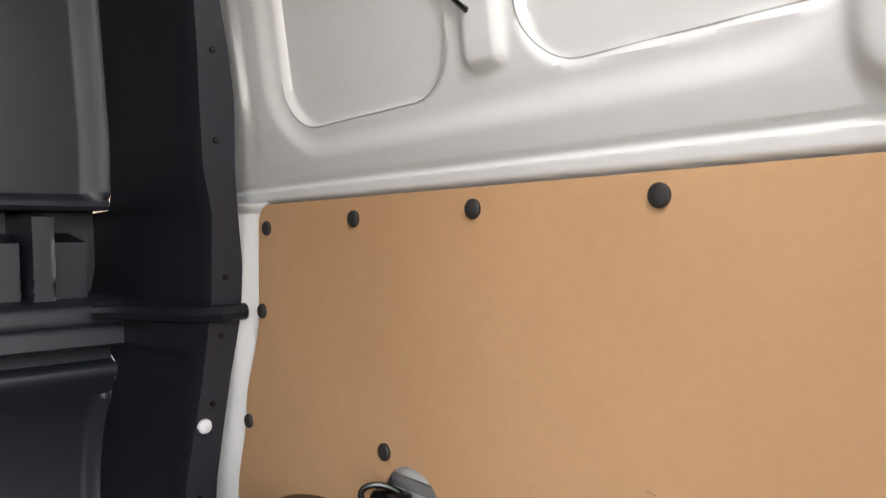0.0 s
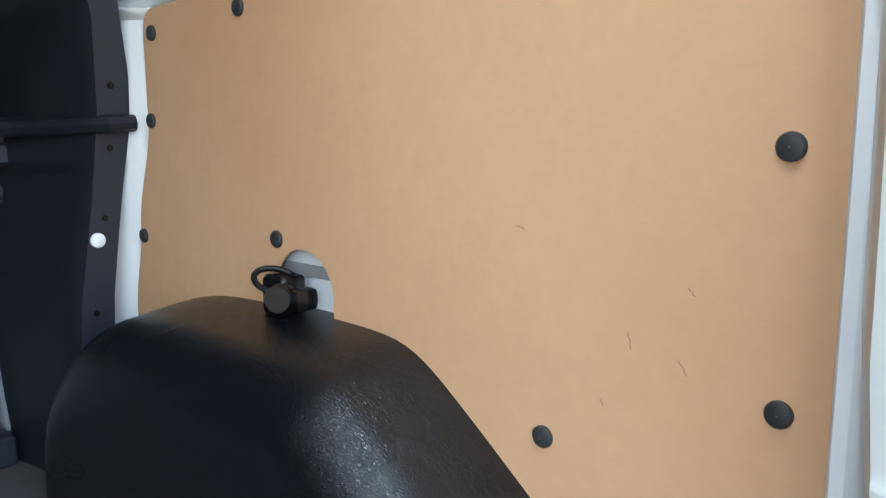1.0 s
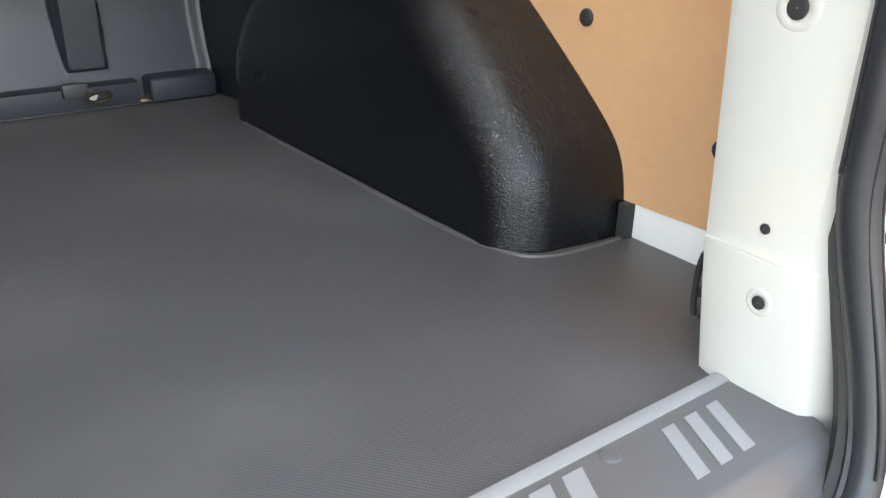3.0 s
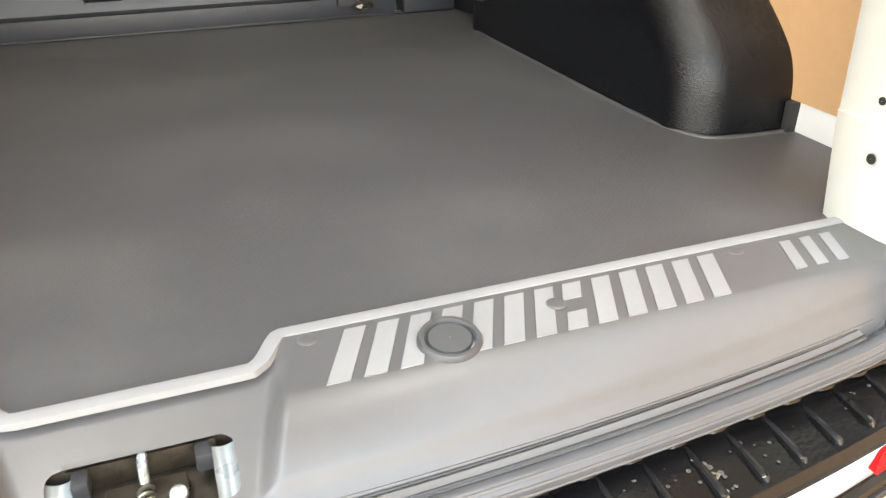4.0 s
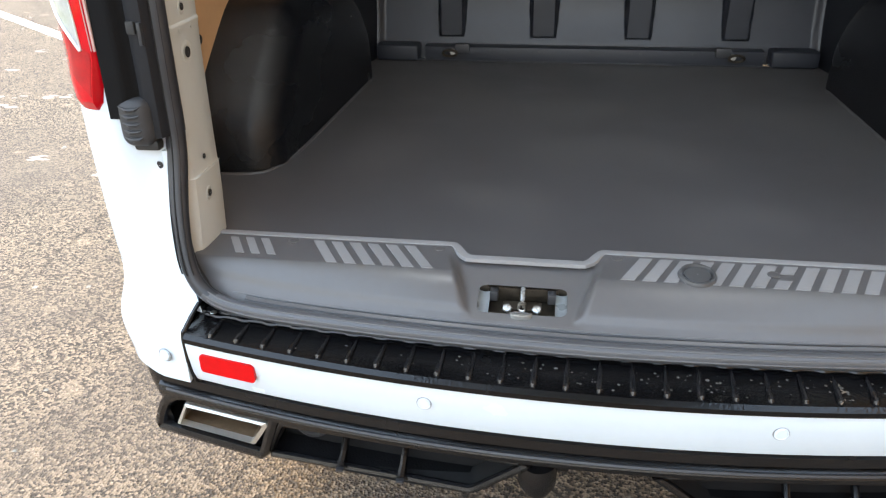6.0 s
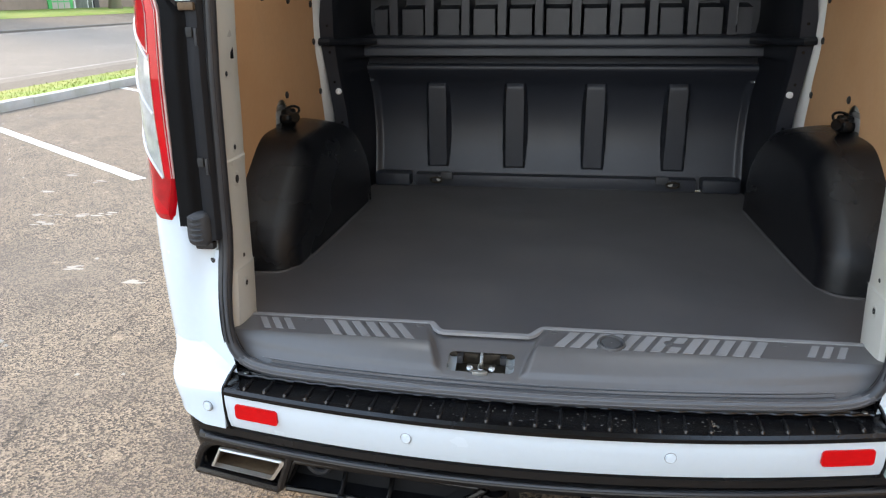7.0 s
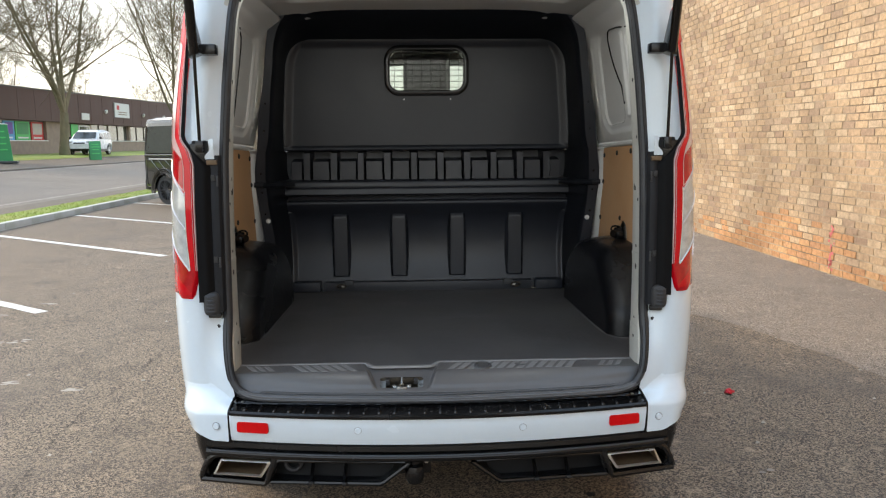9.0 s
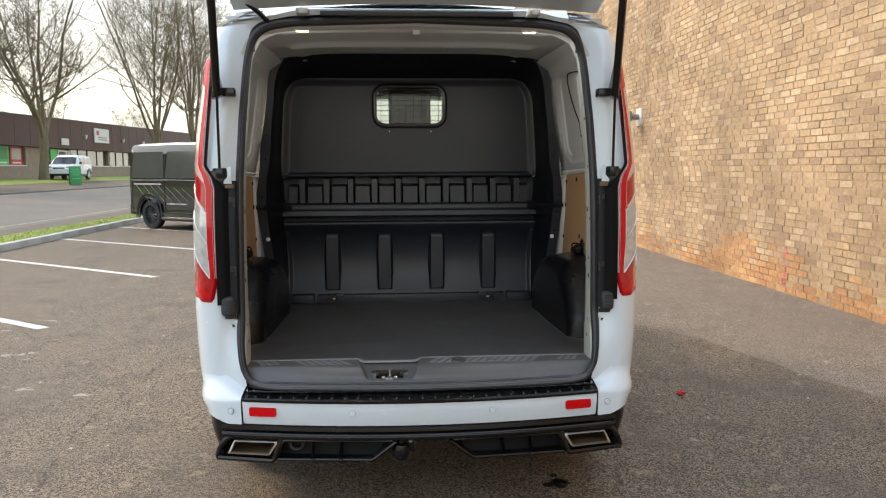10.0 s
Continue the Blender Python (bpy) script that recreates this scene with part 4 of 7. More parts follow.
# towing eye ring and tow-ball cover
part("tow_eye", tube([(-0.505 + 0.026 * math.cos(t), y_bump(0.5) + 0.075, 0.318 + 0.024 * math.sin(t)) for t in steps(0, 2 * math.pi * 23 / 24, 23)], 0.008, 8, True), SATIN, low, "dark towing eye ring")
tow = part("tow_ball", lathe((-0.088, -0.025, 0.262), (0, 0, 1), [(0.001, 0), (0.024, 0.002), (0.033, 0.02), (0.034, 0.045), (0.030, 0.062), (0.016, 0.068), (0.016, 0.10)], 24), TRIM, van, "tow ball under a dark cover")
part("tow_neck", tube([(-0.088, -0.025, 0.32), (-0.088, 0.01, 0.335), (-0.088, 0.10, 0.33), (-0.088, 0.3, 0.34)], 0.018, 10), TRIM, tow)
part("tow_plate", box((0.11, 0.012, 0.07), (-0.088, 0.01, 0.315), 0.004), TRIM, tow)
for dx in (-0.04, 0.04):
    part("bolt", disc((-0.088 + dx, 0.004, 0.325), 0.008, 0.006, (0, -1, 0), 6), STEEL, tow)
part("mud_flap", box((0.10, 0.012, 0.16), (-0.885, 0.55, 0.30), 0.004), RUBBER, van, "black rubber mud flap")
part("mud_flap", box((0.10, 0.012, 0.16), (0.86, 0.55, 0.30), 0.004), RUBBER, van, "black rubber mud flap")

# ---------------------------------------------------------------- inside the load space
FZ = 0.612
# floor mat
bm = bmesh.new()
outline = [(-0.70, 0.205), (-0.262, 0.205), (-0.226, 0.160), (-0.030, 0.160), (0.006, 0.205), (0.70, 0.205), (0.74, 0.24), (0.915, 0.335), (0.915, 1.40), (0.74, 1.62), (-0.74, 1.62), (-0.915, 1.40), (-0.915, 0.335), (-0.74, 0.24)]
load_floor = part("load_floor", prism(outline, "z", FZ - 0.02, FZ), FLOOR, van, "grey textured vinyl load floor", smooth=False)


def panel_x(y, z):
    bend = -0.008 * smooth(0.355, 0.335, y)
    return 0.880 + 0.019 * min(1.1, max(0, (1.3 - y) / 0.9)) * min(1.3, max(0, (1.5 - z) / 0.6)) + bend


def side_x(y, z):
    """Inner metal of the load space's side."""
    z -= 0.030 * (1.3 - y) - 0.008
    if z < 1.385:
        front = 1.335 + 0.045 * smooth(1.22, 1.05, z) + 0.03 * smooth(1.05, 0.9, z)
        x = 0.925 - 0.041 * smooth(front - 0.012, front + 0.006, y) - 0.55 * min(0.09, max(0, y - front - 0.004))
        x -= 0.035 * smooth(1.368, 1.385, z)
        return x
    x = lerp_at([(1.385, 0.8860), (1.390, 0.8820), (1.402, 0.8800), (1.406, 0.8850), (1.410, 0.8850), (1.416, 0.8790), (1.44, 0.869), (1.49, 0.852), (1.53, 0.843), (1.90, 0.790), (1.955, 0.76), (2.0, 0.70)], z)
    # two pressed fields with a bead between them, inside one broad dish
    low = 1.483 + 0.016 * (1.2 - y)
    for y0, y1 in ((0.872, 1.212), (0.40, 0.762)):
        d = inside_rr(y, z, y0, y1, low, 1.895, 0.065)
        x += 0.011 * smooth(0.004, -0.005, d)
    d = inside_rr(y, z, 0.425, 1.235, low - 0.028, 1.92, 0.10)
    x += 0.010 * smooth(0.020, -0.014, d)
    d = inside_rr(y, z, 0.782, 0.840, low + 0.014, 1.86, 0.014)
    x -= 0.011 * smooth(0.003, -0.006, d)
    d = inside_rr(y, z, 0.30, 0.447, 1.425, 1.60, 0.035)
    x -= 0.012 * smooth(0.012, -0.010, d)
    x += 0.012 * smooth(1.28, 1.36, y) * smooth(1.38, 1.5, z)
    return x


for k in (1, -1):
    ys = steps(0.29, 1.46, 190)
    zs = steps(0.60, 1.36, 12)[:-1] + steps(1.36, 1.47, 52)[:-1] + steps(1.47, 2.0, 104)
    rows = [[Vector((k * side_x(y, z), y, z)) for y in ys] for z in zs]
    part("inner_side", grid(rows), INNER, van, "white pressed metal inner side wall", sharp=50)
    # hardboard lining with a cut-out for the belt reel
    def allowed(y, z):
        top = 1.374 + 0.030 * (1.3 - y)
        front = 1.335 + 0.045 * smooth(1.22, 1.05, z) + 0.03 * smooth(1.05, 0.9, z)
        return top, front
    rows = []
    nz_, ny_ = 60, 84
    for i in range(nz_ + 1):
        row = []
        for j in range(ny_ + 1):
            v, u = i / nz_, j / ny_
            y0 = 0.328
            z0 = 0.662
            top, front = allowed(1.0, 1.2)
            z = z0 + (1.392 - z0) * v
            fr = allowed(1.3, z)[1]
            y = y0 + (fr - y0) * u
            tp = allowed(y, z)[0]
            z = z0 + (tp - z0) * v
            # round the upper front corner
            cy, cz, r = fr - 0.03, tp - 0.03, 0.03
            if y > cy and z > cz:
                d = math.hypot(y - cy, z - cz)
                m_ = max((y - cy), (z - cz))
                if d > 0:
                    y, z = cy + (y - cy) * m_ / d, cz + (z - cz) * m_ / d
            row.append(Vector((k * panel_x(y, z), y, z)))
        rows.append(row)
    bm = grid(rows)
    dead = [f for f in bm.faces if inside_rr(f.calc_center_median().y, f.calc_center_median().z, 0.908, 1.022, 0.80, 1.043, 0.056) < 0]
    bmesh.ops.delete(bm, geom=dead, context="FACES")
    # smooth the edge of the cut-out onto its true outline
    CUT = (0.908, 1.022, 0.80, 1.043)
    for v in bm.verts:
        if v.is_boundary and abs(inside_rr(v.co.y, v.co.z, *CUT, 0.056)) < 0.02:
            for _ in range(3):
                d = inside_rr(v.co.y, v.co.z, *CUT, 0.056)
                gy = (inside_rr(v.co.y + 0.0005, v.co.z, *CUT, 0.056) - d) / 0.0005
                gz = (inside_rr(v.co.y, v.co.z + 0.0005, *CUT, 0.056) - d) / 0.0005
                v.co.y, v.co.z = v.co.y - d * gy, v.co.z - d * gz
    panel = part("side_panel", thick(bm, 0.004), BOARD, van, "tan hardboard lining on the load space side", sharp=40)
    for y, z in ((1.307, 1.337), (1.078, 1.352), (0.852, 1.363), (0.616, 1.373), (1.323, 1.207), (1.369, 1.024), (1.016, 1.052), (0.376, 1.183), (0.374, 0.972), (0.597, 0.892), (0.371, 0.767)):
        at = (k * (panel_x(y, z) - 0.004), y, z)
        part("trim_plug", disc(at, 0.0115, 0.005, (-k, 0, 0), 18, dome=0.25), RUBBER, panel, "black round trim plug")
    # faint scuffs on the board
    for y, z, dy, dz in ((0.446, 1.057, 0.006, 0.007), (0.507, 1.016, -0.003, -0.016), (0.459, 1.000, -0.008, -0.014), (0.62, 1.10, 0.010, 0.002), (0.53, 0.94, 0.004, 0.006)):
        pts = [(k * (panel_x(y + dy * f, z + dz * f) - 0.0041), y + dy * f + 0.001 * math.sin(9 * f), z + dz * f) for f in steps(0, 1, 4)]
        part("scuff", tube(pts, 0.0007, 5), SCUFF, panel)
    # white metal showing through the cut-out, and the pale sill strip under the lining
    part("reel_plate", box((0.006, 0.13, 0.20), (k * 0.905, 0.965, 0.98), 0.002), INNER, van)
    part("reel_bar", box((0.008, 0.12, 0.016), (k * 0.900, 0.965, 1.012), 0.003), PALE, van)
    part("sill_strip", box((0.02, 0.30, 0.054), (k * 0.912, 0.44, 0.636), 0.004), INNER, van, "pale metal strip at the floor's edge")

    # black moulded wheel arch cover
    prof = [(0.503, 0.60), (0.504, 0.64), (0.508, 0.69), (0.520, 0.726), (0.541, 0.757), (0.61, 0.820), (0.694, 0.891), (0.745, 0.932), (0.782, 0.953), (0.83, 0.962), (0.95, 0.963), (1.08, 0.963), (1.17, 0.957), (1.25, 0.938), (1.31, 0.908), (1.375, 0.852), (1.425, 0.785), (1.450, 0.70), (1.435, 0.60)]
    fine = []
    for a, b in zip(prof, prof[1:]):
        for f in (0, 0.34, 0.67):
            fine.append((a[0] + (b[0] - a[0]) * f, a[1] + (b[1] - a[1]) * f))
    fine.append(prof[-1])

    def relax(ps, n):
        for _ in range(n):
            ps = [ps[0]] + [((a[0] + 2 * b[0] + c[0]) / 4, (a[1] + 2 * b[1] + c[1]) / 4) for a, b, c in zip(ps, ps[1:], ps[2:])] + [ps[-1]]
        return ps
    fine = relax(fine, 4)

    def inset(ps, d):
        out = []
        for i, p in enumerate(ps):
            a, b = ps[max(0, i - 1)], ps[min(len(ps) - 1, i + 1)]
            t = Vector((b[0] - a[0], b[1] - a[1])).normalized()
            nrm = Vector((t.y, -t.x))
            q = Vector(p) + nrm * d
            out.append((q.x, max(0.60, q.y) if 0 < i < len(ps) - 1 else 0.60))
        out[0], out[-1] = (out[1][0], 0.60), (out[-2][0], 0.60)
        return relax(out, 2) if d > 0.03 else out
    rows = []
    R_, x_in = 0.085, 0.696
    levels = [(0.930, 0.0), (0.88, 0.001), (0.84, 0.004), (0.80, 0.009)] + [(x_in + R_ - R_ * 1.0 * math.sin(t), 0.012 + R_ * 0.95 * (1 - math.cos(t))) for t in steps(0, math.pi / 2, 10)]
    for x, d in levels:
        rows.append([Vector((k * x, y, z)) for y, z in inset(fine, d)])
    base = [Vector(p) for p in rows[-1]]
    # inner face leans out a little towards the top
    lo = [Vector((p.x, p.y, 0.60)) for p in base]
    for f in (0.25, 0.5, 0.75, 1.0):
        rows.append([Vector((p.x, p.y, p.z + (0.60 - p.z) * f)) for p in base])
    for r_ in rows:
        for p in r_:
            share = smooth(0.86, 0.70, abs(p.x))
            p.x += k * share * (0.029 * (1.287 - p.y) - 0.004 + 0.03 * (p.z - 0.60))
    bm = grid(rows)
    arch = part("wheel_arch_cover", bm, ABS, van, "black grained plastic wheel arch cover", sharp=60)
    part("floor_lip", tube(eased([(k * 0.688, 1.33, FZ), (k * 0.694, 1.10, FZ), (k * 0.703, 0.75, FZ), (k * 0.707, 0.66, FZ), (k * 0.714, 0.60, FZ), (k * 0.728, 0.548, FZ), (k * 0.745, 0.517, FZ), (k * 0.78, 0.503, FZ), (k * 0.84, 0.498, FZ), (k * 0.91, 0.497, FZ)]), 0.0055, 6, flat=0.6), FLOOR, load_floor)
    part("arch_rivet", disc((k * 0.712, 1.20, 0.865), 0.006, 0.004, (-k, 0, 0.2), 12), SATIN, arch)
    part("arch_end", box((0.03, 0.016, 0.060), (k * 0.900, 0.497, 0.632), 0.003), RUBBER, arch)
    # lashing loop by the pillar
    pts = [(k * 0.796, 0.297 + 0.0085 * math.cos(t), 0.648 + 0.043 * math.sin(t)) for t in steps(0, 2 * math.pi * 17 / 18, 17)]
    loop_ = part("lashing_loop", tube(pts, 0.0036, 8, True), RUBBER, van, "dark steel lashing loop by the pillar")
    part("loop_pin", tube([(k * 0.796, 0.300, 0.640), (k * 0.86, 0.312, 0.640)], 0.006, 8), GREASE, loop_)
    # belt buckle with its loop on the wheel arch
    buckle = part("belt_anchor", lathe((k * 0.855, 0.972, 0.985), (-k, -0.8, 0.1), [(0.001, 0.03), (0.016, 0.03), (0.018, 0.026), (0.016, 0.022), (0.0185, 0.018), (0.016, 0.014), (0.0185, 0.010), (0.019, -0.012), (0.012, -0.02), (0.001, -0.021)], 20), TRIM, van, "black plastic belt anchor with a cord loop")
    part("anchor_body", box((0.040, 0.05, 0.055), (k * 0.868, 0.988, 0.984), 0.012, seg=3), TRIM, buckle)
    part("anchor_foot", box((0.036, 0.026, 0.03), (k * 0.864, 0.945, 0.984), 0.010), TRIM, buckle)
    part("cord_loop", tube([(k * (0.857 - 0.018 * math.cos(t) + 0.004 * math.sin(t)), 0.990 + 0.022 * math.cos(t) + 0.010 * math.sin(t), 1.003 + 0.014 * math.sin(t) + 0.002 * math.cos(t)) for t in steps(0, 2 * math.pi * 19 / 20, 19)], 0.0042, 8, True), TRIM, buckle)

pts = []
for y, z in ((0.86, 1.893), (0.915, 1.886), (0.945, 1.865), (0.958, 1.83), (0.96, 1.75), (0.958, 1.62), (0.955, 1.54), (0.945, 1.505), (0.92, 1.487), (0.88, 1.480)):
    pts.append((-(side_x(y, z) - 0.002), y, z))
part("window_gasket", tube(pts, 0.0035, 6), TRIM, van, "thin dark gasket line on the inner wall")
pts = [(side_x(y, z) - 0.002, y, z) for y, z in ((0.70, 1.873), (0.84, 1.888), (0.98, 1.897), (1.025, 1.893), (1.048, 1.872), (1.046, 1.845), (1.025, 1.790), (0.995, 1.740), (0.955, 1.690), (0.910, 1.645), (0.862, 1.600), (0.820, 1.568))]
part("window_gasket", tube(pts, 0.0035, 6), TRIM, van, "thin dark gasket line on the inner wall")
for k in (1, -1):
    for y0, y1, z0 in ((0.872, 1.212, 1.490), (0.40, 0.762, 1.497)):
        pts = []
        for y, z in round_rect(y0 - 0.004, y1 + 0.004, z0 - 0.003, 1.80, 0.068, 8)[::-1]:
            if z < 1.72:
                zz = z + 0.030 * (1.3 - y) - 0.008 + 0.016 * (1.2 - y) - 0.006
                pts.append((k * (side_x(y, zz) - 0.0006), y, zz))
        pts.sort(key=lambda p: math.atan2(p[1] - (y0 + y1) / 2, 1.66 - p[2]))
        part("sealant_line", tube(pts, 0.0009, 5), SEAMGREY, van, "thin grey sealant line")
part("sticker", prism(round_rect(0.72, 0.79, 1.50, 1.58, 0.006), "x", -0.846, -0.862), BLUE, van, "blue printed sticker on the inner wall")

# ------------------------------------------------ roof lining, header beam and lamps
rows = []
for y in steps(0.20, 1.75, 90):
    rib = 0.022 * max(0, math.cos((y - 0.55) / 0.42 * 2 * math.pi)) ** 4
    rows.append([Vector((x, y, 2.002 + 0.040 * (1 - (abs(x) / 0.74) ** 5) - rib * (1 if abs(x) < 0.6 else 0))) for x in steps(-0.74, 0.74, 30)])
part("roof_lining", grid(rows), INNER, van, "pale pressed metal inside the roof")
rows = []
for x in steps(-0.66, 0.66, 30):
    top = lerp_at([(0, 2.012), (0.5, 1.997), (0.60, 1.982), (0.66, 1.945)], abs(x))
    rows.append([Vector((x, 0.215, top)), Vector((x, 0.235, top - 0.012)), Vector((x, 0.30, top - 0.014)), Vector((x, 0.345, top - 0.004)), Vector((x, 0.36, top + 0.05))])
part("header_beam", grid(rows), INNER, van, "pale metal beam over the rear opening")
for x in (-0.47, 0.47):
    lamp = part("load_lamp", box((0.064, 0.024, 0.008), (x, 0.262, 1.981), 0.003), INNER, van, "small lit lamp over the rear opening")
    part("lamp_lens", box((0.050, 0.014, 0.004), (x, 0.262, 1.9760), 0.001), LED, lamp)
    led = new("load_lamp_light", bpy.data.lights.new("load_lamp_light", "AREA"))
    led.data.shape, led.data.size, led.data.size_y = "RECTANGLE", 0.05, 0.014
    led.data.energy, led.data.color = LAMP, (0.90, 0.96, 1.0)
    led.matrix_world = pose(x, 0.262, 1.9715, 22, 0, 0)
part("header_bracket", box((0.03, 0.02, 0.02), (0.0, 0.34, 1.988), 0.004), INNER, van)

# ------------------------------------------------ moulded bulkhead
SHAPE = [(0.612, 1.645), (0.668, 1.650), (0.70, 1.664), (0.75, 1.682), (0.80, 1.693), (0.86, 1.698), (0.92, 1.694), (0.97, 1.683), (1.01, 1.667), (1.035, 1.650), (1.052, 1.632), (1.066, 1.617), (1.080, 1.608), (1.092, 1.606), (1.098, 1.609), (1.102, 1.618), (1.105, 1.640), (1.128, 1.648), (1.131, 1.606), (1.135, 1.584), (1.140, 1.578), (1.168, 1.584), (1.171, 1.588), (1.173, 1.594), (1.176, 1.592), (1.202, 1.597), (1.206, 1.601), (1.210, 1.614), (1.214, 1.770), (1.362, 1.780), (1.3645, 1.776), (1.3665, 1.690), (1.374, 1.684), (1.386, 1.688), (1.395, 1.698), (1.96, 1.698)]


def wide(z):
    """Half width of the bulkhead's inner field, with rounded upper corners."""
    w = lerp_at([(0.612, 0.735), (1.0, 0.745), (1.2, 0.755), (1.26, 0.768), (1.5, 0.766), (1.83, 0.745)], z)
    if z > 1.80:
        t = min(1, (z - 1.80) / 0.15)
        w -= 0.13 * (1 - math.sqrt(max(0, 1 - t * t)))
    return w


RIBS = (-0.473, -0.158, 0.158, 0.473)
DIVS = [-0.640 + 0.1422 * i for i in range(10)]


def head_y(x, z):
    y = lerp_at(SHAPE, z)
    if 0.69 < z < 1.075:
        y = sum(lerp_at(SHAPE, z + d) for d in (-0.022, -0.011, 0, 0.011, 0.022)) / 5
    edge = wide(z) - abs(x)
    if 0.66 < z < 1.06:
        for c in RIBS:
            w = 0.037 + 0.003 * (1.0 - z)
            flare = 0.004 + 0.20 * max(0, y - 1.645)
            d = inside_rr(x, z, c - w, c + w, 0.690, 1.018, 0.006)
            face = 1.645 - 0.010 * (z - 0.69)
            y += (face - y) * smooth(flare, -0.002, d) if y > face else 0
    if 1.212 < z < 1.366:
        for c in DIVS:
            y -= 0.148 * smooth(0.0210, 0.0175, abs(x - c)) * smooth(1.361, 1.355, z)
        for a, b in zip(DIVS, DIVS[1:]):
            d = inside_rr(x, z, a + 0.0245, b - 0.0245, 1.20, 1.318, 0.006)
            y -= 0.118 * smooth(0.003, -0.003, d)
        for a, b in ((-0.75, DIVS[0]), (DIVS[-1], 0.75)):
            d = inside_rr(x, z, a + 0.02, b - 0.028, 1.20, 1.318, 0.006)
            y -= 0.118 * smooth(0.003, -0.003, d)
    if z > 1.39:
        y -= 0.018 * max(smooth(0.05, 0.0, edge), smooth(1.90, 1.95, z))
    if z < 1.04:
        y -= 0.016 * smooth(0.03, 0.0, edge)
    return y


zr = []
for (a, _), (b, _) in zip(SHAPE, SHAPE[1:]):
    n = max(1, round((b - a) / 0.0075))
    zr += steps(a, b, n)[:-1]
zr.append(1.95)
rows = [[Vector((u * wide(z), head_y(u * wide(z), z), z)) for u in steps(-1, 1, 460)] for z in zr if z <= 1.95]
bm = grid(rows)
WIN = (-0.213, 0.217, 1.667, 1.910)
dead = [f for f in bm.faces if inside_rr(f.calc_center_median().x, f.calc_center_median().z, *WIN, 0.07) < 0.004]
bmesh.ops.delete(bm, geom=dead, context="FACES")
bulk = part("bulkhead", bm, HEAD, van, "dark moulded plastic bulkhead with ribs and pockets", sharp=45)
# side walls and the fixing flange round the field


def flange(z):
    y = lerp_at([(0.612, 1.44), (1.1, 1.395), (1.4, 1.345), (1.6, 1.315), (2.0, 1.30)], z)
    xo = lerp_at([(0.612, 0.832), (0.93, 0.838), (1.03, 0.848), (1.12, 0.858), (1.20, 0.866), (1.28, 0.862), (1.36, 0.848), (1.43, 0.838), (1.53, 0.830), (1.68, 0.800), (1.85, 0.778), (2.0, 0.758)], z)
    xi = lerp_at([(0.612, 0.765), (0.93, 0.781), (1.09, 0.802), (1.22, 0.809), (1.36, 0.800), (1.43, 0.781), (1.55, 0.767), (1.68, 0.755), (1.8, 0.740)], z)
    return y, xo, xi


rows = []
for z in [z for z in zr if z <= 1.95][::-2][::-1]:
    y, xo, xi = flange(z)
    lift = 0.095 * smooth(1.78, 1.95, z)
    pull = 0.15 * (1 - math.sqrt(max(0, 1 - min(1, max(0, (z - 1.80) / 0.15)) ** 2)))
    w = wide(z)
    rows.append([Vector((-w, head_y(w, z), z)), Vector((-(xi - 0.008 - pull), y + 0.05, z + lift * 0.7)), Vector((-(xi - pull), y + 0.010, z + lift * 0.9)), Vector((-(xi + 0.006 - pull), y, z + lift)), Vector((-(xo - pull * 0.45), y - 0.002, z + lift * 1.05)), Vector((-(xo + 0.004 - pull * 0.45), y + 0.02, z + lift * 1.07))])
mirror_rows = [[Vector((-p.x, p.y, p.z)) for p in r] for r in rows]
last_l, last_r = rows[-1], mirror_rows[-1]
across = []
for t in steps(0, 1, 30)[1:-1]:
    across.append([a.lerp(b, t) + Vector((0, 0, 0.006 * math.sin(math.pi * t) if i > 1 else 0)) for i, (a, b) in enumerate(zip(last_l, last_r))])
whole = rows + across + mirror_rows[::-1]
# the recess's shade is put into this edge's darker tone
part("bulkhead_frame", grid([r[:4] for r in whole]), HEAD_SHADE, bulk, "recessed bulkhead edge, gap shade in its colour", sharp=50)
part("fixing_flange", thick(grid([r[3:] for r in whole]), 0.003), HEAD, bulk, "dark fixing flange round the bulkhead", sharp=50)
for k in (1, -1):
    part("white_plug", disc((k * 0.812, flange(1.02)[0] - 0.003, 1.020), 0.012, 0.006, (0, -1, 0), 18, dome=0.3), WHITEDOT, bulk, "round white plug")
    for z in (0.90, 1.055, 1.165, 1.26, 1.47, 1.60):
        part("screw", disc((k * (flange(z)[2] + 0.028), flange(z)[0] - 0.002, z), 0.005, 0.003, (0, -1, 0), 10), TRIM, bulk)
    y_ = flange(1.21)[0]
    bar = [(k * 0.70, 1.572, 1.196), (k * 0.745, 1.545, 1.196), (k * 0.775, 1.48, 1.196), (k * 0.80, 1.40, 1.200), (k * 0.83, y_ - 0.012, 1.202), (k * 0.868, y_ - 0.012, 1.204)]
    # bar coloured dark for the shade of the gap it crosses
    part("shelf_bar", tube(bar, [0.010, 0.012, 0.012, 0.012, 0.012, 0.011], 8, flat=1.2), HEAD_SHADE, bulk)
# foot rail with lashing rings
rail = part("foot_rail", prism([(-0.56, 0.612), (0.56, 0.612), (0.56, 0.662), (-0.56, 0.662)], "y", 1.598, 1.66, 0.004), HEAD, bulk, "dark steel foot rail")
part("rail_edge", box((1.16, 0.006, 0.004), (0, 1.596, 0.6155), 0.001), SATIN, rail)
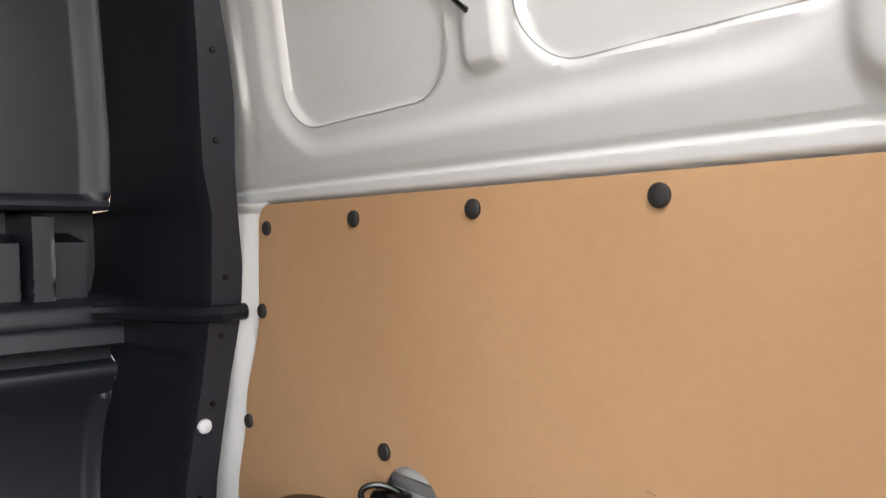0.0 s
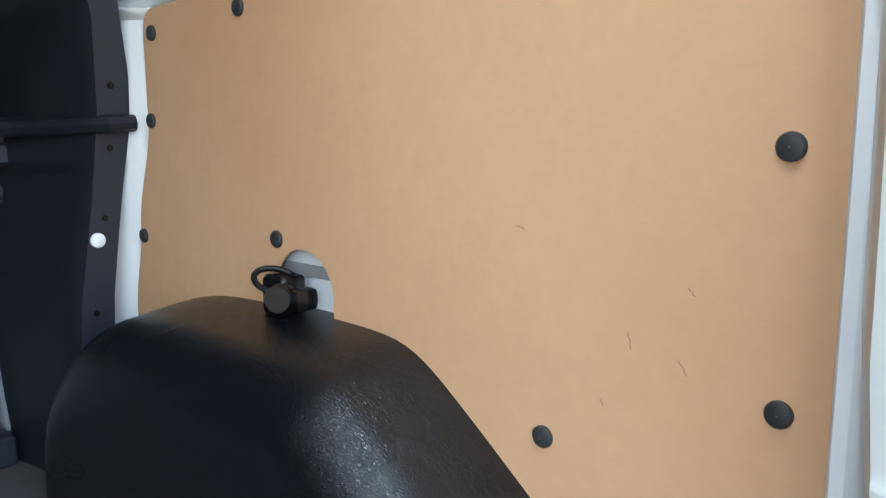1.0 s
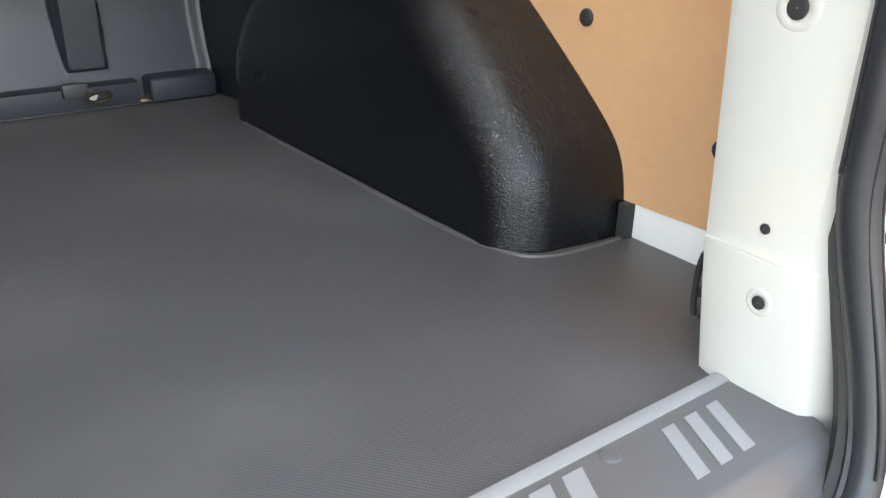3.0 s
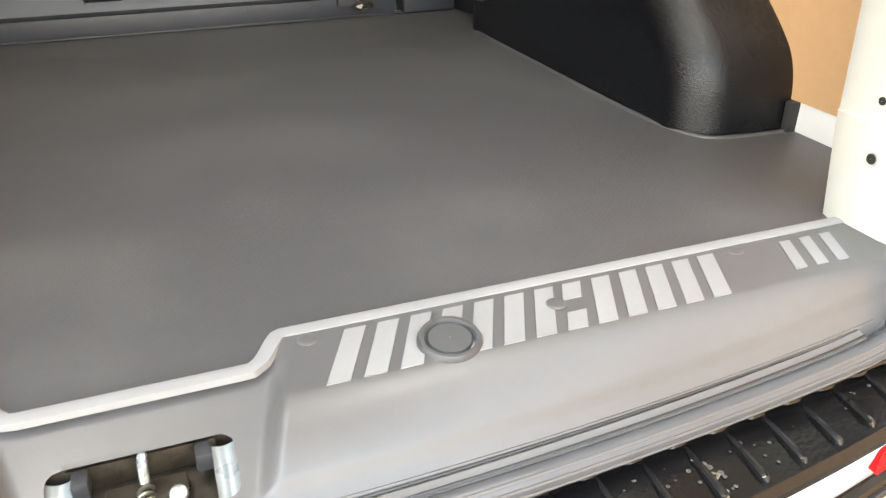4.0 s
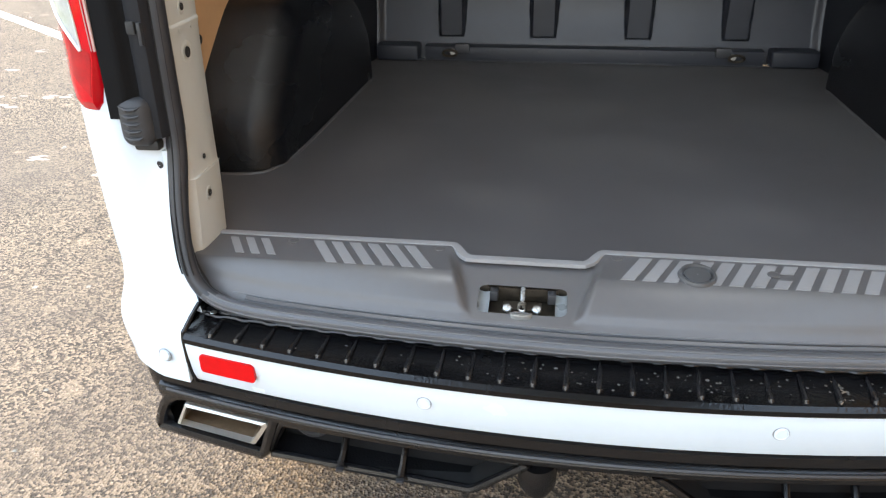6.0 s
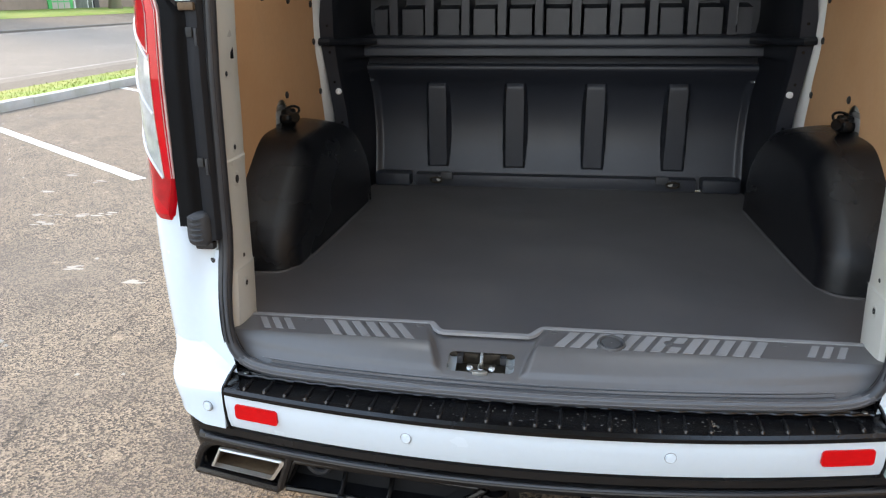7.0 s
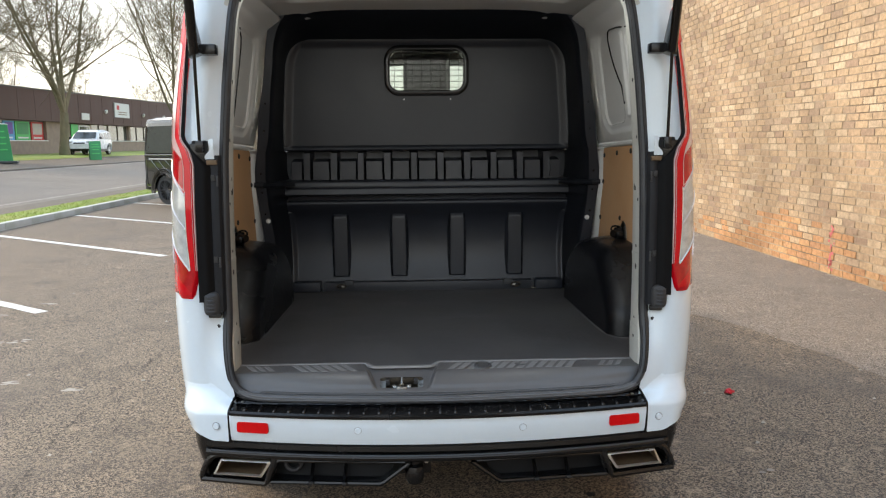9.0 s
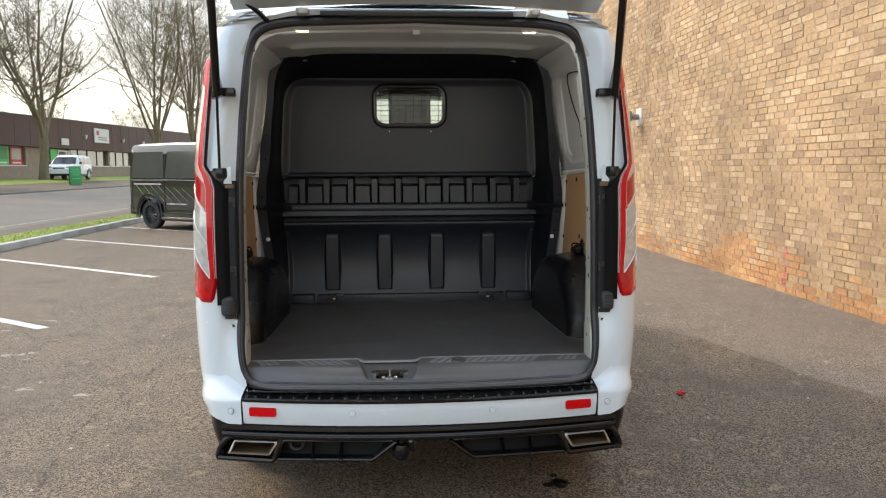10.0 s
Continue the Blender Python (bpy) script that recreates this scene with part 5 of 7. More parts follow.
for k in (1, -1):
    part("rail_end", box((0.15, 0.07, 0.055), (k * 0.655, 1.62, 0.640), 0.012, seg=3), HEAD, rail)
    x = 0.459 * k
    part("ring", tube([(x + k * 0.012 + 0.024 * math.cos(t), 1.582 - 0.006 * math.sin(t), 0.643 + 0.012 * math.sin(t)) for t in steps(0, 2 * math.pi * 15 / 16, 15)], 0.0045, 8, True), GREASE, rail, "dark steel lashing ring")
    part("bolt", disc((x, 1.594, 0.645), 0.013, 0.008, (0, -1, 0), 6), STEEL, rail)
    part("bracket", box((0.05, 0.02, 0.03), (x - k * 0.03, 1.592, 0.66), 0.005), SATIN, rail)
for x in steps(-0.5, 0.5, 6):
    part("rivet", disc((x, 1.599, 0.650), 0.004, 0.002, (0, -1, 0), 8), SATIN, rail)

# window with its frame, glass and wire guard
rim = part("window_frame", grid([[Vector((x, 1.698 - d, z)) for x, z in round_rect(WIN[0] - g_, WIN[1] + g_, WIN[2] - g_, WIN[3] + g_, 0.07 + g_, 7)] for g_, d in ((0.012, -0.004), (0.010, 0.012), (0.0, 0.017), (-0.012, 0.016), (-0.018, 0.008), (-0.018, -0.05))], True), TRIM, bulk, "black rubber window frame")
g = part("window_glass", prism(round_rect(WIN[0] + 0.014, WIN[1] - 0.014, WIN[2] + 0.014, WIN[3] - 0.014, 0.056, 7), "y", 1.708, 1.712), SMOKED, bulk)
g.visible_shadow = False
for x in steps(-0.17, 0.175, 7):
    part("wire", tube([(x, 1.688, WIN[2] + 0.02), (x, 1.688, WIN[3] - 0.02)], 0.0016, 6), RUBBER, rim)
for z in steps(1.70, 1.88, 6):
    part("wire", tube([(WIN[0] + 0.016, 1.685, z), (WIN[1] - 0.016, 1.685, z)], 0.0016, 6), RUBBER, rim)
for x in (-0.12, 0.13):
    for z in (1.638, 1.938):
        part("screw", disc((x, 1.694, z), 0.004, 0.004, (0, -1, 0), 8), WHITEDOT, rim)

# ------------------------------------------------ tread plate at the opening


def front_edge(x):
    return 0.208 - 0.047 * smooth(-0.262, -0.226, x) * (1 - smooth(-0.030, 0.006, x))


def rear_edge(x):
    return 0.016 + 0.046 * (x / 0.69) ** 2


def tread_z(x, y):
    yr = rear_edge(x)
    zo = 0.617 - 0.006 * smooth(yr + 0.027, yr + 0.021, y) if y > 0.105 else -0.006 * smooth(yr + 0.027, yr + 0.021, y) + 0.617 - 0.060 * (0.30 * min(1, (0.105 - y) / (0.105 - yr)) + 0.70 * (1 - math.cos(min(1, (0.105 - y) / (0.105 - yr)) * math.pi / 2)))
    f = (y - 0.0) / 0.165
    zi = 0.5545 + 0.0545 * f
    a, b = -0.255 + 0.045 * (1 - f), 0.0 - 0.045 * (1 - f)
    inn = smooth(a - 0.014, a + 0.012, x) * (1 - smooth(b - 0.012, b + 0.014, x))
    return zo + (min(zi, zo + 0.001) - zo) * inn


rows = []
xs = steps(-0.725, 0.725, 400)
for x in xs:
    end = smooth(0.66, 0.725, abs(x))
    yf, yr = front_edge(x), rear_edge(x)
    yr = yr + (0.125 - yr) * (1 - math.sqrt(max(0, 1 - max(0, (abs(x) - 0.655) / 0.0701) ** 2)))
    row = [Vector((x, yf + 0.002, 0.606))]
    for f in steps(0, 1, 60):
        y = yf + (yr - yf) * f
        z = tread_z(x, y)
        row.append(Vector((x, y, z)))
    row.append(Vector((x, yr - 0.006, row[-1].z - 0.004)))
    row.append(Vector((x, yr - 0.008, 0.545)))
    rows.append(row)
bm = grid(rows)
LAT = (-0.204, -0.054, 0.050, 0.108)
dead = [f for f in bm.faces if inside_rr(f.calc_center_median().x, f.calc_center_median().y, *LAT, 0.012) < 0]
bmesh.ops.delete(bm, geom=dead, context="FACES")
for v in bm.verts:
    if v.is_boundary and LAT[0] - 0.02 < v.co.x < LAT[1] + 0.02 and LAT[2] - 0.02 < v.co.y < LAT[3] + 0.02:
        for _ in range(3):
            d = inside_rr(v.co.x, v.co.y, *LAT, 0.012)
            gx = (inside_rr(v.co.x + 0.0005, v.co.y, *LAT, 0.012) - d) / 0.0005
            gy = (inside_rr(v.co.x, v.co.y + 0.0005, *LAT, 0.012) - d) / 0.0005
            v.co.x, v.co.y = v.co.x - d * gx, v.co.y - d * gy
tread = part("tread_plate", bm, TREAD, van, "grey plastic tread plate with pale slanting inlays", sharp=50)
# pale edging along the floor's end
rows = []
for x in steps(-0.715, 0.715, 200):
    y = front_edge(x)
    d = front_edge(x + 0.002) - front_edge(x - 0.002)
    n = Vector((-d, 0.004, 0)).normalized()
    p = Vector((x, y - 0.001, 0))
    rows.append([Vector((*(p + n * w).xy, z)) for w, z in ((0.004, 0.610), (0.002, 0.6185), (-0.006, 0.6195), (-0.013, 0.6185), (-0.014, 0.612))])
part("edging", grid(rows), PALE, tread, "pale edging strip")


def inlay(x, slant, width, y0=0.106, y1=0.185):
    bm = bmesh.new()
    vs = []
    for dx, y in ((0, y0), (width, y0), (width + slant, y1), (slant, y1)):
        vs.append((x + dx, y, tread_z(x + dx, y) + 0.0012))
    top = [bm.verts.new(v) for v in vs]
    low_ = [bm.verts.new((a, b, c - 0.004)) for a, b, c in vs]
    bm.faces.new(top)
    for i in range(4):
        bm.faces.new([top[i], top[(i + 1) % 4], low_[(i + 1) % 4], low_[i]])
    return part("inlay", bm, PALE, tread, smooth=False)


for i in range(13):
    x = 0.032 + i * 0.0346
    if i == 7:
        inlay(x, 0.014, 0.022, 0.106, 0.134)
        inlay(x + 0.021, 0.014, 0.022, 0.157, 0.185)
    else:
        inlay(x, 0.036, 0.022)
for i in range(6):
    inlay(-0.283 - 0.022 - i * 0.0343, -0.046, 0.020, 0.106, 0.184)
for i in range(3):
    inlay(0.570 + i * 0.030, 0.026, 0.016, 0.122, 0.180)
    inlay(-0.590 - i * 0.030, -0.034, 0.016, 0.122, 0.182)
part("round_cap", lathe((0.158, 0.130, 0.616), (0, -0.12, 1), [(0.032, -0.006), (0.032, 0.005), (0.0295, 0.009), (0.026, 0.009), (0.024, 0.003), (0.023, 0.003), (0.021, 0.007), (0.001, 0.0075)], 36), CAPGREY, tread, "round grey plastic cap")
for x in (-0.305 + 0.02, 0.03, 0.535, -0.56):
    part("plug", disc((x, 0.182, 0.6165), 0.010, 0.0018, (0, 0, 1), 18), TREAD, tread)
part("plug", disc((0.285, 0.152, 0.6180), 0.011, 0.002, (0, 0, 1), 18), TREAD, tread)
# latch striker in its pocket
latch = part("latch_striker", grid([[Vector((LAT[0] + (LAT[1] - LAT[0]) * u, y, z)) for u in (-0.05, 0.5, 1.05)] for y, z in ((0.118, 0.590), (0.112, 0.560), (0.07, 0.548), (0.04, 0.545))]), GREASE, van, "zinc latch striker in a dark pocket")
for k in (1, -1):
    x = -0.129 + k * 0.065
    part("side_plate", grid([[Vector((x + k * 0.012 * math.sin(t), y, z0 + 0.012 * (1 - math.cos(t)) * 0.6)) for t in steps(-0.9, 1.5, 8)] for y, z0 in ((0.106, 0.578), (0.08, 0.570), (0.052, 0.562))]), ZINC, latch)
part("back_plate", box((0.12, 0.004, 0.024), (-0.129, 0.111, 0.574), 0.001), GREASE, latch)
part("coil", tube([(-0.129 + 0.006 * math.cos(t), 0.084 - 0.0012 * t, 0.570 + 0.005 * math.sin(t)) for t in steps(0, 14, 40)], 0.0018, 5), STEEL, latch)
part("bar", tube([(-0.129, 0.110, 0.586), (-0.129, 0.103, 0.589), (-0.129, 0.094, 0.585), (-0.129, 0.088, 0.574)], 0.0042, 8), ZINC, latch)
part("yoke", box((0.066, 0.026, 0.006), (-0.129, 0.086, 0.564), 0.002), GREASE, latch)
for x in (-0.154, -0.104):
    part("bolt", disc((x, 0.074, 0.566), 0.0080, 0.005, (0, -0.6, 1), 14, dome=0.3), BRIGHT, latch)
part("hook", prism([(-0.129 + 0.019 * math.cos(t), 0.047 + (0.010 if math.sin(t) < 0 else 0.004) * math.sin(t)) for t in steps(0, 2 * math.pi * 19 / 20, 19)], "z", 0.566, 0.5760, 0.002), BRIGHT, latch)
for x in (-0.178, -0.080):
    part("clip", box((0.014, 0.02, 0.018), (x, 0.099, 0.578), 0.003), SATIN, latch)
# ridges between tread plate and step pad
for d in (0.010,):
    part("sill_line", tube([(x, rear_edge(x) + d, tread_z(x, rear_edge(x) + d) + 0.0004) for x in steps(-0.64, 0.64, 90)], 0.0016, 5), TREAD, tread)
for d, z, r in ((-0.014, 0.553, 0.005), (-0.022, 0.546, 0.0045)):
    part("sill_ridge", tube([(x, rear_edge(x) + d + (0.05 * smooth(0.6, 0.72, abs(x))), z + 0.03 * smooth(0.62, 0.73, abs(x))) for x in steps(-0.715, 0.715, 60)], r, 6), TREAD, tread)

# ---------------------------------------------------------------- the yard and the street
def chips(name, dark, light, chip_scale, rough, stain, stain_scale, bump):
    """Worn asphalt: stones of two tones, broad pale and dark stains, a coarse relief."""
    m = bpy.data.materials.new(name)
    m.use_nodes = True
    n, l = m.node_tree.nodes, m.node_tree.links
    b = n["Principled BSDF"]
    co = n.new("ShaderNodeTexCoord")
    vo = n.new("ShaderNodeTexVoronoi")
    vo.inputs["Scale"].default_value = chip_scale
    l.new(co.outputs["Object"], vo.inputs["Vector"])
    sp = n.new("ShaderNodeSeparateColor")
    l.new(vo.outputs["Color"], sp.inputs[0])
    r = n.new("ShaderNodeValToRGB")
    r.color_ramp.elements[0].color, r.color_ramp.elements[1].color = (*dark, 1), (*light, 1)
    r.color_ramp.elements[0].position, r.color_ramp.elements[1].position = 0.22, 0.88
    l.new(sp.outputs[0], r.inputs[0])
    col = r.outputs[0]
    for sc, tint, lo, hi, fac in ((stain_scale, stain, 0.50, 0.72, 0.6), (stain_scale * 9.0, tuple(min(0.6, c * 1.6) for c in light), 0.63, 0.74, 0.42), (0.23, tuple(c * 0.7 for c in dark), 0.5, 0.75, 0.26), (stain_scale * 3.1, tuple(c * 1.25 for c in dark), 0.50, 0.64, 0.28), (stain_scale * 1.9, tuple(c * 0.80 for c in light), 0.56, 0.74, 0.20)):
        t = n.new("ShaderNodeTexNoise")
        t.inputs["Scale"].default_value, t.inputs["Detail"].default_value = sc, 8
        l.new(co.outputs["Object"], t.inputs["Vector"])
        mr = n.new("ShaderNodeMapRange")
        mr.inputs[1].default_value, mr.inputs[2].default_value, mr.inputs[4].default_value = lo, hi, fac
        l.new(t.outputs[0], mr.inputs[0])
        mx = n.new("ShaderNodeMix")
        mx.data_type = "RGBA"
        mx.inputs[7].default_value = (*tint, 1)
        l.new(mr.outputs[0], mx.inputs[0])
        l.new(col, mx.inputs[6])
        col = mx.outputs[2]
    l.new(col, b.inputs["Base Color"])
    b.inputs["Roughness"].default_value = rough
    bp = n.new("ShaderNodeBump")
    bp.inputs["Distance"].default_value = bump
    l.new(vo.outputs["Distance"], bp.inputs["Height"])
    l.new(bp.outputs[0], b.inputs["Normal"])
    return m


ASPHALT = chips("yard asphalt", (0.048, 0.038, 0.031), (0.325, 0.248, 0.175), 150, 0.85, (0.130, 0.104, 0.084), 0.9, 0.0050)
ROAD = chips("road asphalt", (0.130, 0.104, 0.083), (0.258, 0.213, 0.170), 90, 0.85, (0.22, 0.185, 0.152), 0.5, 0.003)
PATH = chips("path asphalt", (0.098, 0.076, 0.057), (0.195, 0.152, 0.114), 60, 0.9, (0.135, 0.104, 0.078), 0.4, 0.002)
KERB = mat("kerb concrete", (0.43, 0.42, 0.385), 0.85, vary=0.10, scale=4, bump=0.002, bump_scale=60, other=(0.30, 0.31, 0.24), other_low=0.50, other_high=0.8)
DARKKERB = mat("dirty kerb", (0.135, 0.115, 0.095), 0.9, vary=0.2, scale=4, bump=0.002, bump_scale=60)
GRASS = mat("grass", (0.165, 0.225, 0.020), 0.75, vary=0.30, scale=5, other=(0.25, 0.25, 0.045), other_low=0.45, other_high=0.7, other_scale=0.8)
LINE = mat("road paint", (0.62, 0.61, 0.57), 0.7, vary=0.12, scale=3, other=(0.25, 0.23, 0.20), other_low=0.58, other_high=0.75, other_scale=14)
WORNLINE = mat("worn line paint", (0.36, 0.325, 0.275), 0.8, vary=0.15, scale=3, other=(0.20, 0.172, 0.145), other_low=0.42, other_high=0.66, other_scale=3)
BARK = mat("bark", (0.175, 0.142, 0.085), 0.9, vary=0.3, scale=6, bump=0.01, bump_scale=18, stretch=(1, 1, 0.3), other=(0.105, 0.102, 0.055), other_low=0.45, other_high=0.7)
FASCIA = mat("brown cladding", (0.092, 0.049, 0.041), 0.7, vary=0.14, scale=0.8, stretch=(1, 6, 0.4))
MASON = mat("pale masonry", (0.285, 0.215, 0.172), 0.9, vary=0.16, scale=2, bump=0.006, bump_scale=8)
PANE = mat("shop glass", (0.13, 0.145, 0.125), 0.10, vary=0.45, scale=0.5, coat=0.6, other=(0.05, 0.06, 0.05), other_low=0.45, other_high=0.65, other_scale=0.7)
BAR = mat("white frame", (0.62, 0.62, 0.60), 0.5, vary=0.05)


def flat_colour(name, c, rough=0.5):
    return mat(name, c, rough, vary=0.08, scale=3)


GREEN, LIME, ORANGE, PURPLE = flat_colour("green print", (0.02, 0.22, 0.07)), flat_colour("lime print", (0.05, 0.42, 0.10)), flat_colour("orange print", (0.60, 0.16, 0.02)), flat_colour("purple print", (0.12, 0.06, 0.30))
SKYBLUE, POSTRED, DARKGREEN, CARWHITE = flat_colour("blue print", (0.07, 0.30, 0.55)), flat_colour("red print", (0.50, 0.03, 0.03)), flat_colour("dark green sheet", (0.015, 0.12, 0.06)), mat("white car paint", (0.72, 0.74, 0.76), 0.25, vary=0.03, coat=0.6)
VANBLACK = mat("black green car paint", (0.016, 0.018, 0.015), 0.12, vary=0.10, scale=2, coat=1.0, spec=0.7)


def rise(x, y):
    """The ground climbs a little across the street."""
    return lerp_at([(-90, 0.82), (-28, 0.76), (-23, 0.74), (-21.6, 0.66), (-20.4, 0.46), (-17.6, 0.33), (-13, 0.10), (-9, 0.0), (0, 0.0)], x)


def sheet(name, x0, x1, y0, y1, lift, material, label, kind="structure", nx=10, ny=8):
    rows = [[Vector((x, y, rise(x, y) + lift)) for y in steps(y0, y1, ny)] for x in steps(x0, x1, nx)]
    ob = part(name, grid(rows), material)
    return tagged(ob, label, kind=kind)


xs = [-1500, -400, -120, -60, -40, -33, -28, -23, -21.6, -20.4, -17.6, -15, -13, -11, -9, -7, -4, 0, 4, 10, 30, 100, 400, 1500]
ys = [-1500, -300, -80, -30, -10, -4, 0, 4, 10, 20, 40, 80, 150, 400, 1500]
ground = part("ground", grid([[Vector((x, y, rise(x, y))) for y in ys] for x in xs]), ASPHALT)
tagged(ground, "worn brown-grey asphalt yard with pale stains", kind="structure")
sheet("road", -17.6, -9.3, -120, 260, 0.010, ROAD, "pale grey asphalt street beside the yard", nx=18)
sheet("pavement", -21.1, -17.9, -120, 260, 0.07, PATH, "brown asphalt footpath across the street", nx=4)
sheet("grass_verge", -27.9, -21.1, -120, 260, 0.08, GRASS, "mown grass strip before the offices", nx=25)
sheet("verge_edge", -9.3, -8.0, -60, 120, 0.016, PATH, "brown dirt and leaf litter along the street edge", nx=4)
sheet("grass_verge", -8.05, -7.12, -60, 120, 0.095, GRASS, "narrow grass strip behind the kerb", nx=6)

# kerbs, each stone apart
bm0 = box((0.15, 0.9125, 0.24), (0, 0, 0), 0.008)
me_k = part("kerb", bm0, KERB)
kerb_a = tagged(me_k, "pale concrete kerb beside the yard", kind="structure")
kerb_a.matrix_world = pose(-7.05, 3.0, 0.0)
for i in range(1, 44):
    o = new("kerb_stone", kerb_a.data)
    o.parent = kerb_a
    o.matrix_parent_inverse = Matrix()
    o.location = (random.uniform(-0.004, 0.004), 0.915 * i, random.uniform(-0.004, 0.004))
tagged(part("kerb", grid([[Vector((x, y, rise(x, y) + z)) for x, z in ((-17.62, 0.0), (-17.63, 0.075), (-17.76, 0.085), (-17.9, 0.075))] for y in steps(-60, 200, 20)]), DARKKERB), "dark kerb edge across the street", kind="structure")
for x, w in ((-9.75, 0.10), (-17.2, 0.10)):
    rows = [[Vector((x + dx, y, rise(x + dx, y) + 0.015)) for dx in (-w / 2, w / 2)] for y in steps(-60, 200, 30)]
    tagged(part("road_line", grid(rows), WORNLINE), "worn white line along the street's edge", kind="structure")
for i in range(-1, 6):
    y0 = 4.05 + 3.32 * i
    a, b = Vector((-3.25, y0, 0.004)), Vector((-6.95, y0 + 2.78, 0.004))
    d = (b - a).normalized()
    s = Vector((-d.y, d.x, 0)) * 0.055
    bm = bmesh.new()
    rows = [[a.lerp(b, f) + s * (1 + 0.06 * math.sin(f * 57 + i)), a.lerp(b, f) - s * (1 + 0.06 * math.cos(f * 43 + i))] for f in steps(0, 1, 24)]
    tagged(part("bay_line", grid(rows), LINE), "worn white painted parking bay line", "line marking", "parking bay lines")

# grass blades on the near strip
random.seed(11)
verts, faces = [], []
for i in range(6000):
    x, y = random.uniform(-8.02, -7.14), random.uniform(4, 26)
    h = random.uniform(0.015, 0.045) * (1.25 if x > -7.5 else 1)
    a = random.uniform(0, 6.28)
    w = 0.006
    c, s = math.cos(a), math.sin(a)
    z = 0.09 + rise(x, y)
    n0 = len(verts)
    lean = random.uniform(-0.5, 0.5) * h
    verts += [(x - w * c, y - w * s, z), (x + w * c, y + w * s, z), (x + lean * s, y - lean * c, z + h)]
    faces.append((n0, n0 + 1, n0 + 2))
me = bpy.data.meshes.new("grass")
me.from_pydata(verts, [], faces)
me.materials.append(GRASS)
tagged(new("grass", me), "short rough grass blades on the verge", "grass", kind="stuff")

# ------------------------------------------------ litter and marks on the ground
bm = bmesh.new()
for i in range(5):
    box((0.03, 0.018, 0.012), (random.uniform(-0.025, 0.025), random.uniform(-0.015, 0.015), 0.010 + 0.003 * i), 0.004, turn=pose(0, 0, 0, random.uniform(-30, 30), random.uniform(-30, 30), random.uniform(0, 180)), bm=bm)
lit = tagged(part("litter", bm, flat_colour("red wrapper", (0.55, 0.02, 0.04))), "small crumpled red wrapper on the asphalt", "litter")
lit.location = (1.663, 1.58, 0)
bm = bmesh.new()
random.seed(3)
for i in range(9):
    disc((random.gauss(0, 0.025), random.gauss(0, 0.03), 0.0012), random.uniform(0.01, 0.03), 0.001, (0, 0, 1), 9, bm=bm)
st_ = tagged(part("oil_stain", bm, mat("oil", (0.012, 0.012, 0.013), 0.5, vary=0.3, scale=20)), "small dark oil stain on the asphalt", "stain")
st_.location = (0.608, 0.29, 0.001)
random.seed(8)
verts, faces = [], []
for i in range(620):
    x, y = random.uniform(-6.5, 4.2), random.uniform(-1.0, 12)
    if -1.0 < x < 1.0 and y > 0:
        continue
    if random.random() < 0.45:
        x = 4.27 - abs(random.gauss(0, 0.22))
    h = 0.0045 if x > 1.8 else 0.001
    r = random.uniform(0.004, 0.012)
    n0 = len(verts)
    verts += [(x - r, y - r, h), (x + r, y - r * 0.6, h), (x + r * 0.5, y + r, h), (x - r * 0.7, y + r * 0.6, h), (x, y, h + r * 0.9)]
    faces += [(n0, n0 + 1, n0 + 4), (n0 + 1, n0 + 2, n0 + 4), (n0 + 2, n0 + 3, n0 + 4), (n0 + 3, n0, n0 + 4)]
me = bpy.data.meshes.new("gravel")
me.from_pydata(verts, [], faces)
me.materials.append(mat("pale grit", (0.36, 0.33, 0.28), 0.9, vary=0.3, scale=20))
tagged(new("gravel", me), "scattered pale grit and leaf bits", "gravel", kind="stuff")

# strip with its own asphalt tone and finer relief along the brick wall's foot
WALLTAR = chips("wall strip asphalt", (0.092, 0.075, 0.062), (0.345, 0.283, 0.226), 170, 0.85, (0.195, 0.165, 0.138), 0.9, 0.0030)
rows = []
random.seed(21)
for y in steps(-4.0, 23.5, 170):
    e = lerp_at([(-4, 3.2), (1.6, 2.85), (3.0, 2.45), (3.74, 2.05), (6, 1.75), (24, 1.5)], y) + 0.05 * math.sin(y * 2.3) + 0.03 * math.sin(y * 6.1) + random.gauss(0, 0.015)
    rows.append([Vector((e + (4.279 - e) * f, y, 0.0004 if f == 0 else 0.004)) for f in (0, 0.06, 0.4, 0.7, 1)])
tagged(part("pavement", grid(rows), WALLTAR), "asphalt strip in its own tone along the brick wall", kind="structure")

# an old crack along the yard, filled with grit and broken into short runs
bm = bmesh.new()
random.seed(15)
for ya, yb in ((0.35, 0.85), (1.02, 1.62), (1.72, 2.02), (2.12, 2.85)):
    row = []
    for y in steps(ya, yb, 26):
        x = lerp_at([(0.3, -1.68), (0.8, -1.78), (1.2, -1.845), (1.6, -1.84), (2.2, -1.80), (2.9, -1.82)], y) + random.gauss(0, 0.010)
        w = max(0.0015, random.gauss(0.011, 0.006) * smooth(0, 0.12, y - ya) * smooth(0, 0.12, yb - y))
        row.append((bm.verts.new((x - w, y, 0.0005)), bm.verts.new((x + w, y, 0.0005))))
    for p, q in zip(row, row[1:]):
        bm.faces.new((p[0], p[1], q[1], q[0]))
tagged(part("crack", bm, chips("gritty crack", (0.028, 0.022, 0.018), (0.20, 0.152, 0.108), 150, 0.85, (0.07, 0.06, 0.05), 0.9, 0.004)), "broken thin crack in the asphalt", kind="structure")
# pale scraps of litter on the tarmac by the wall
bm = bmesh.new()
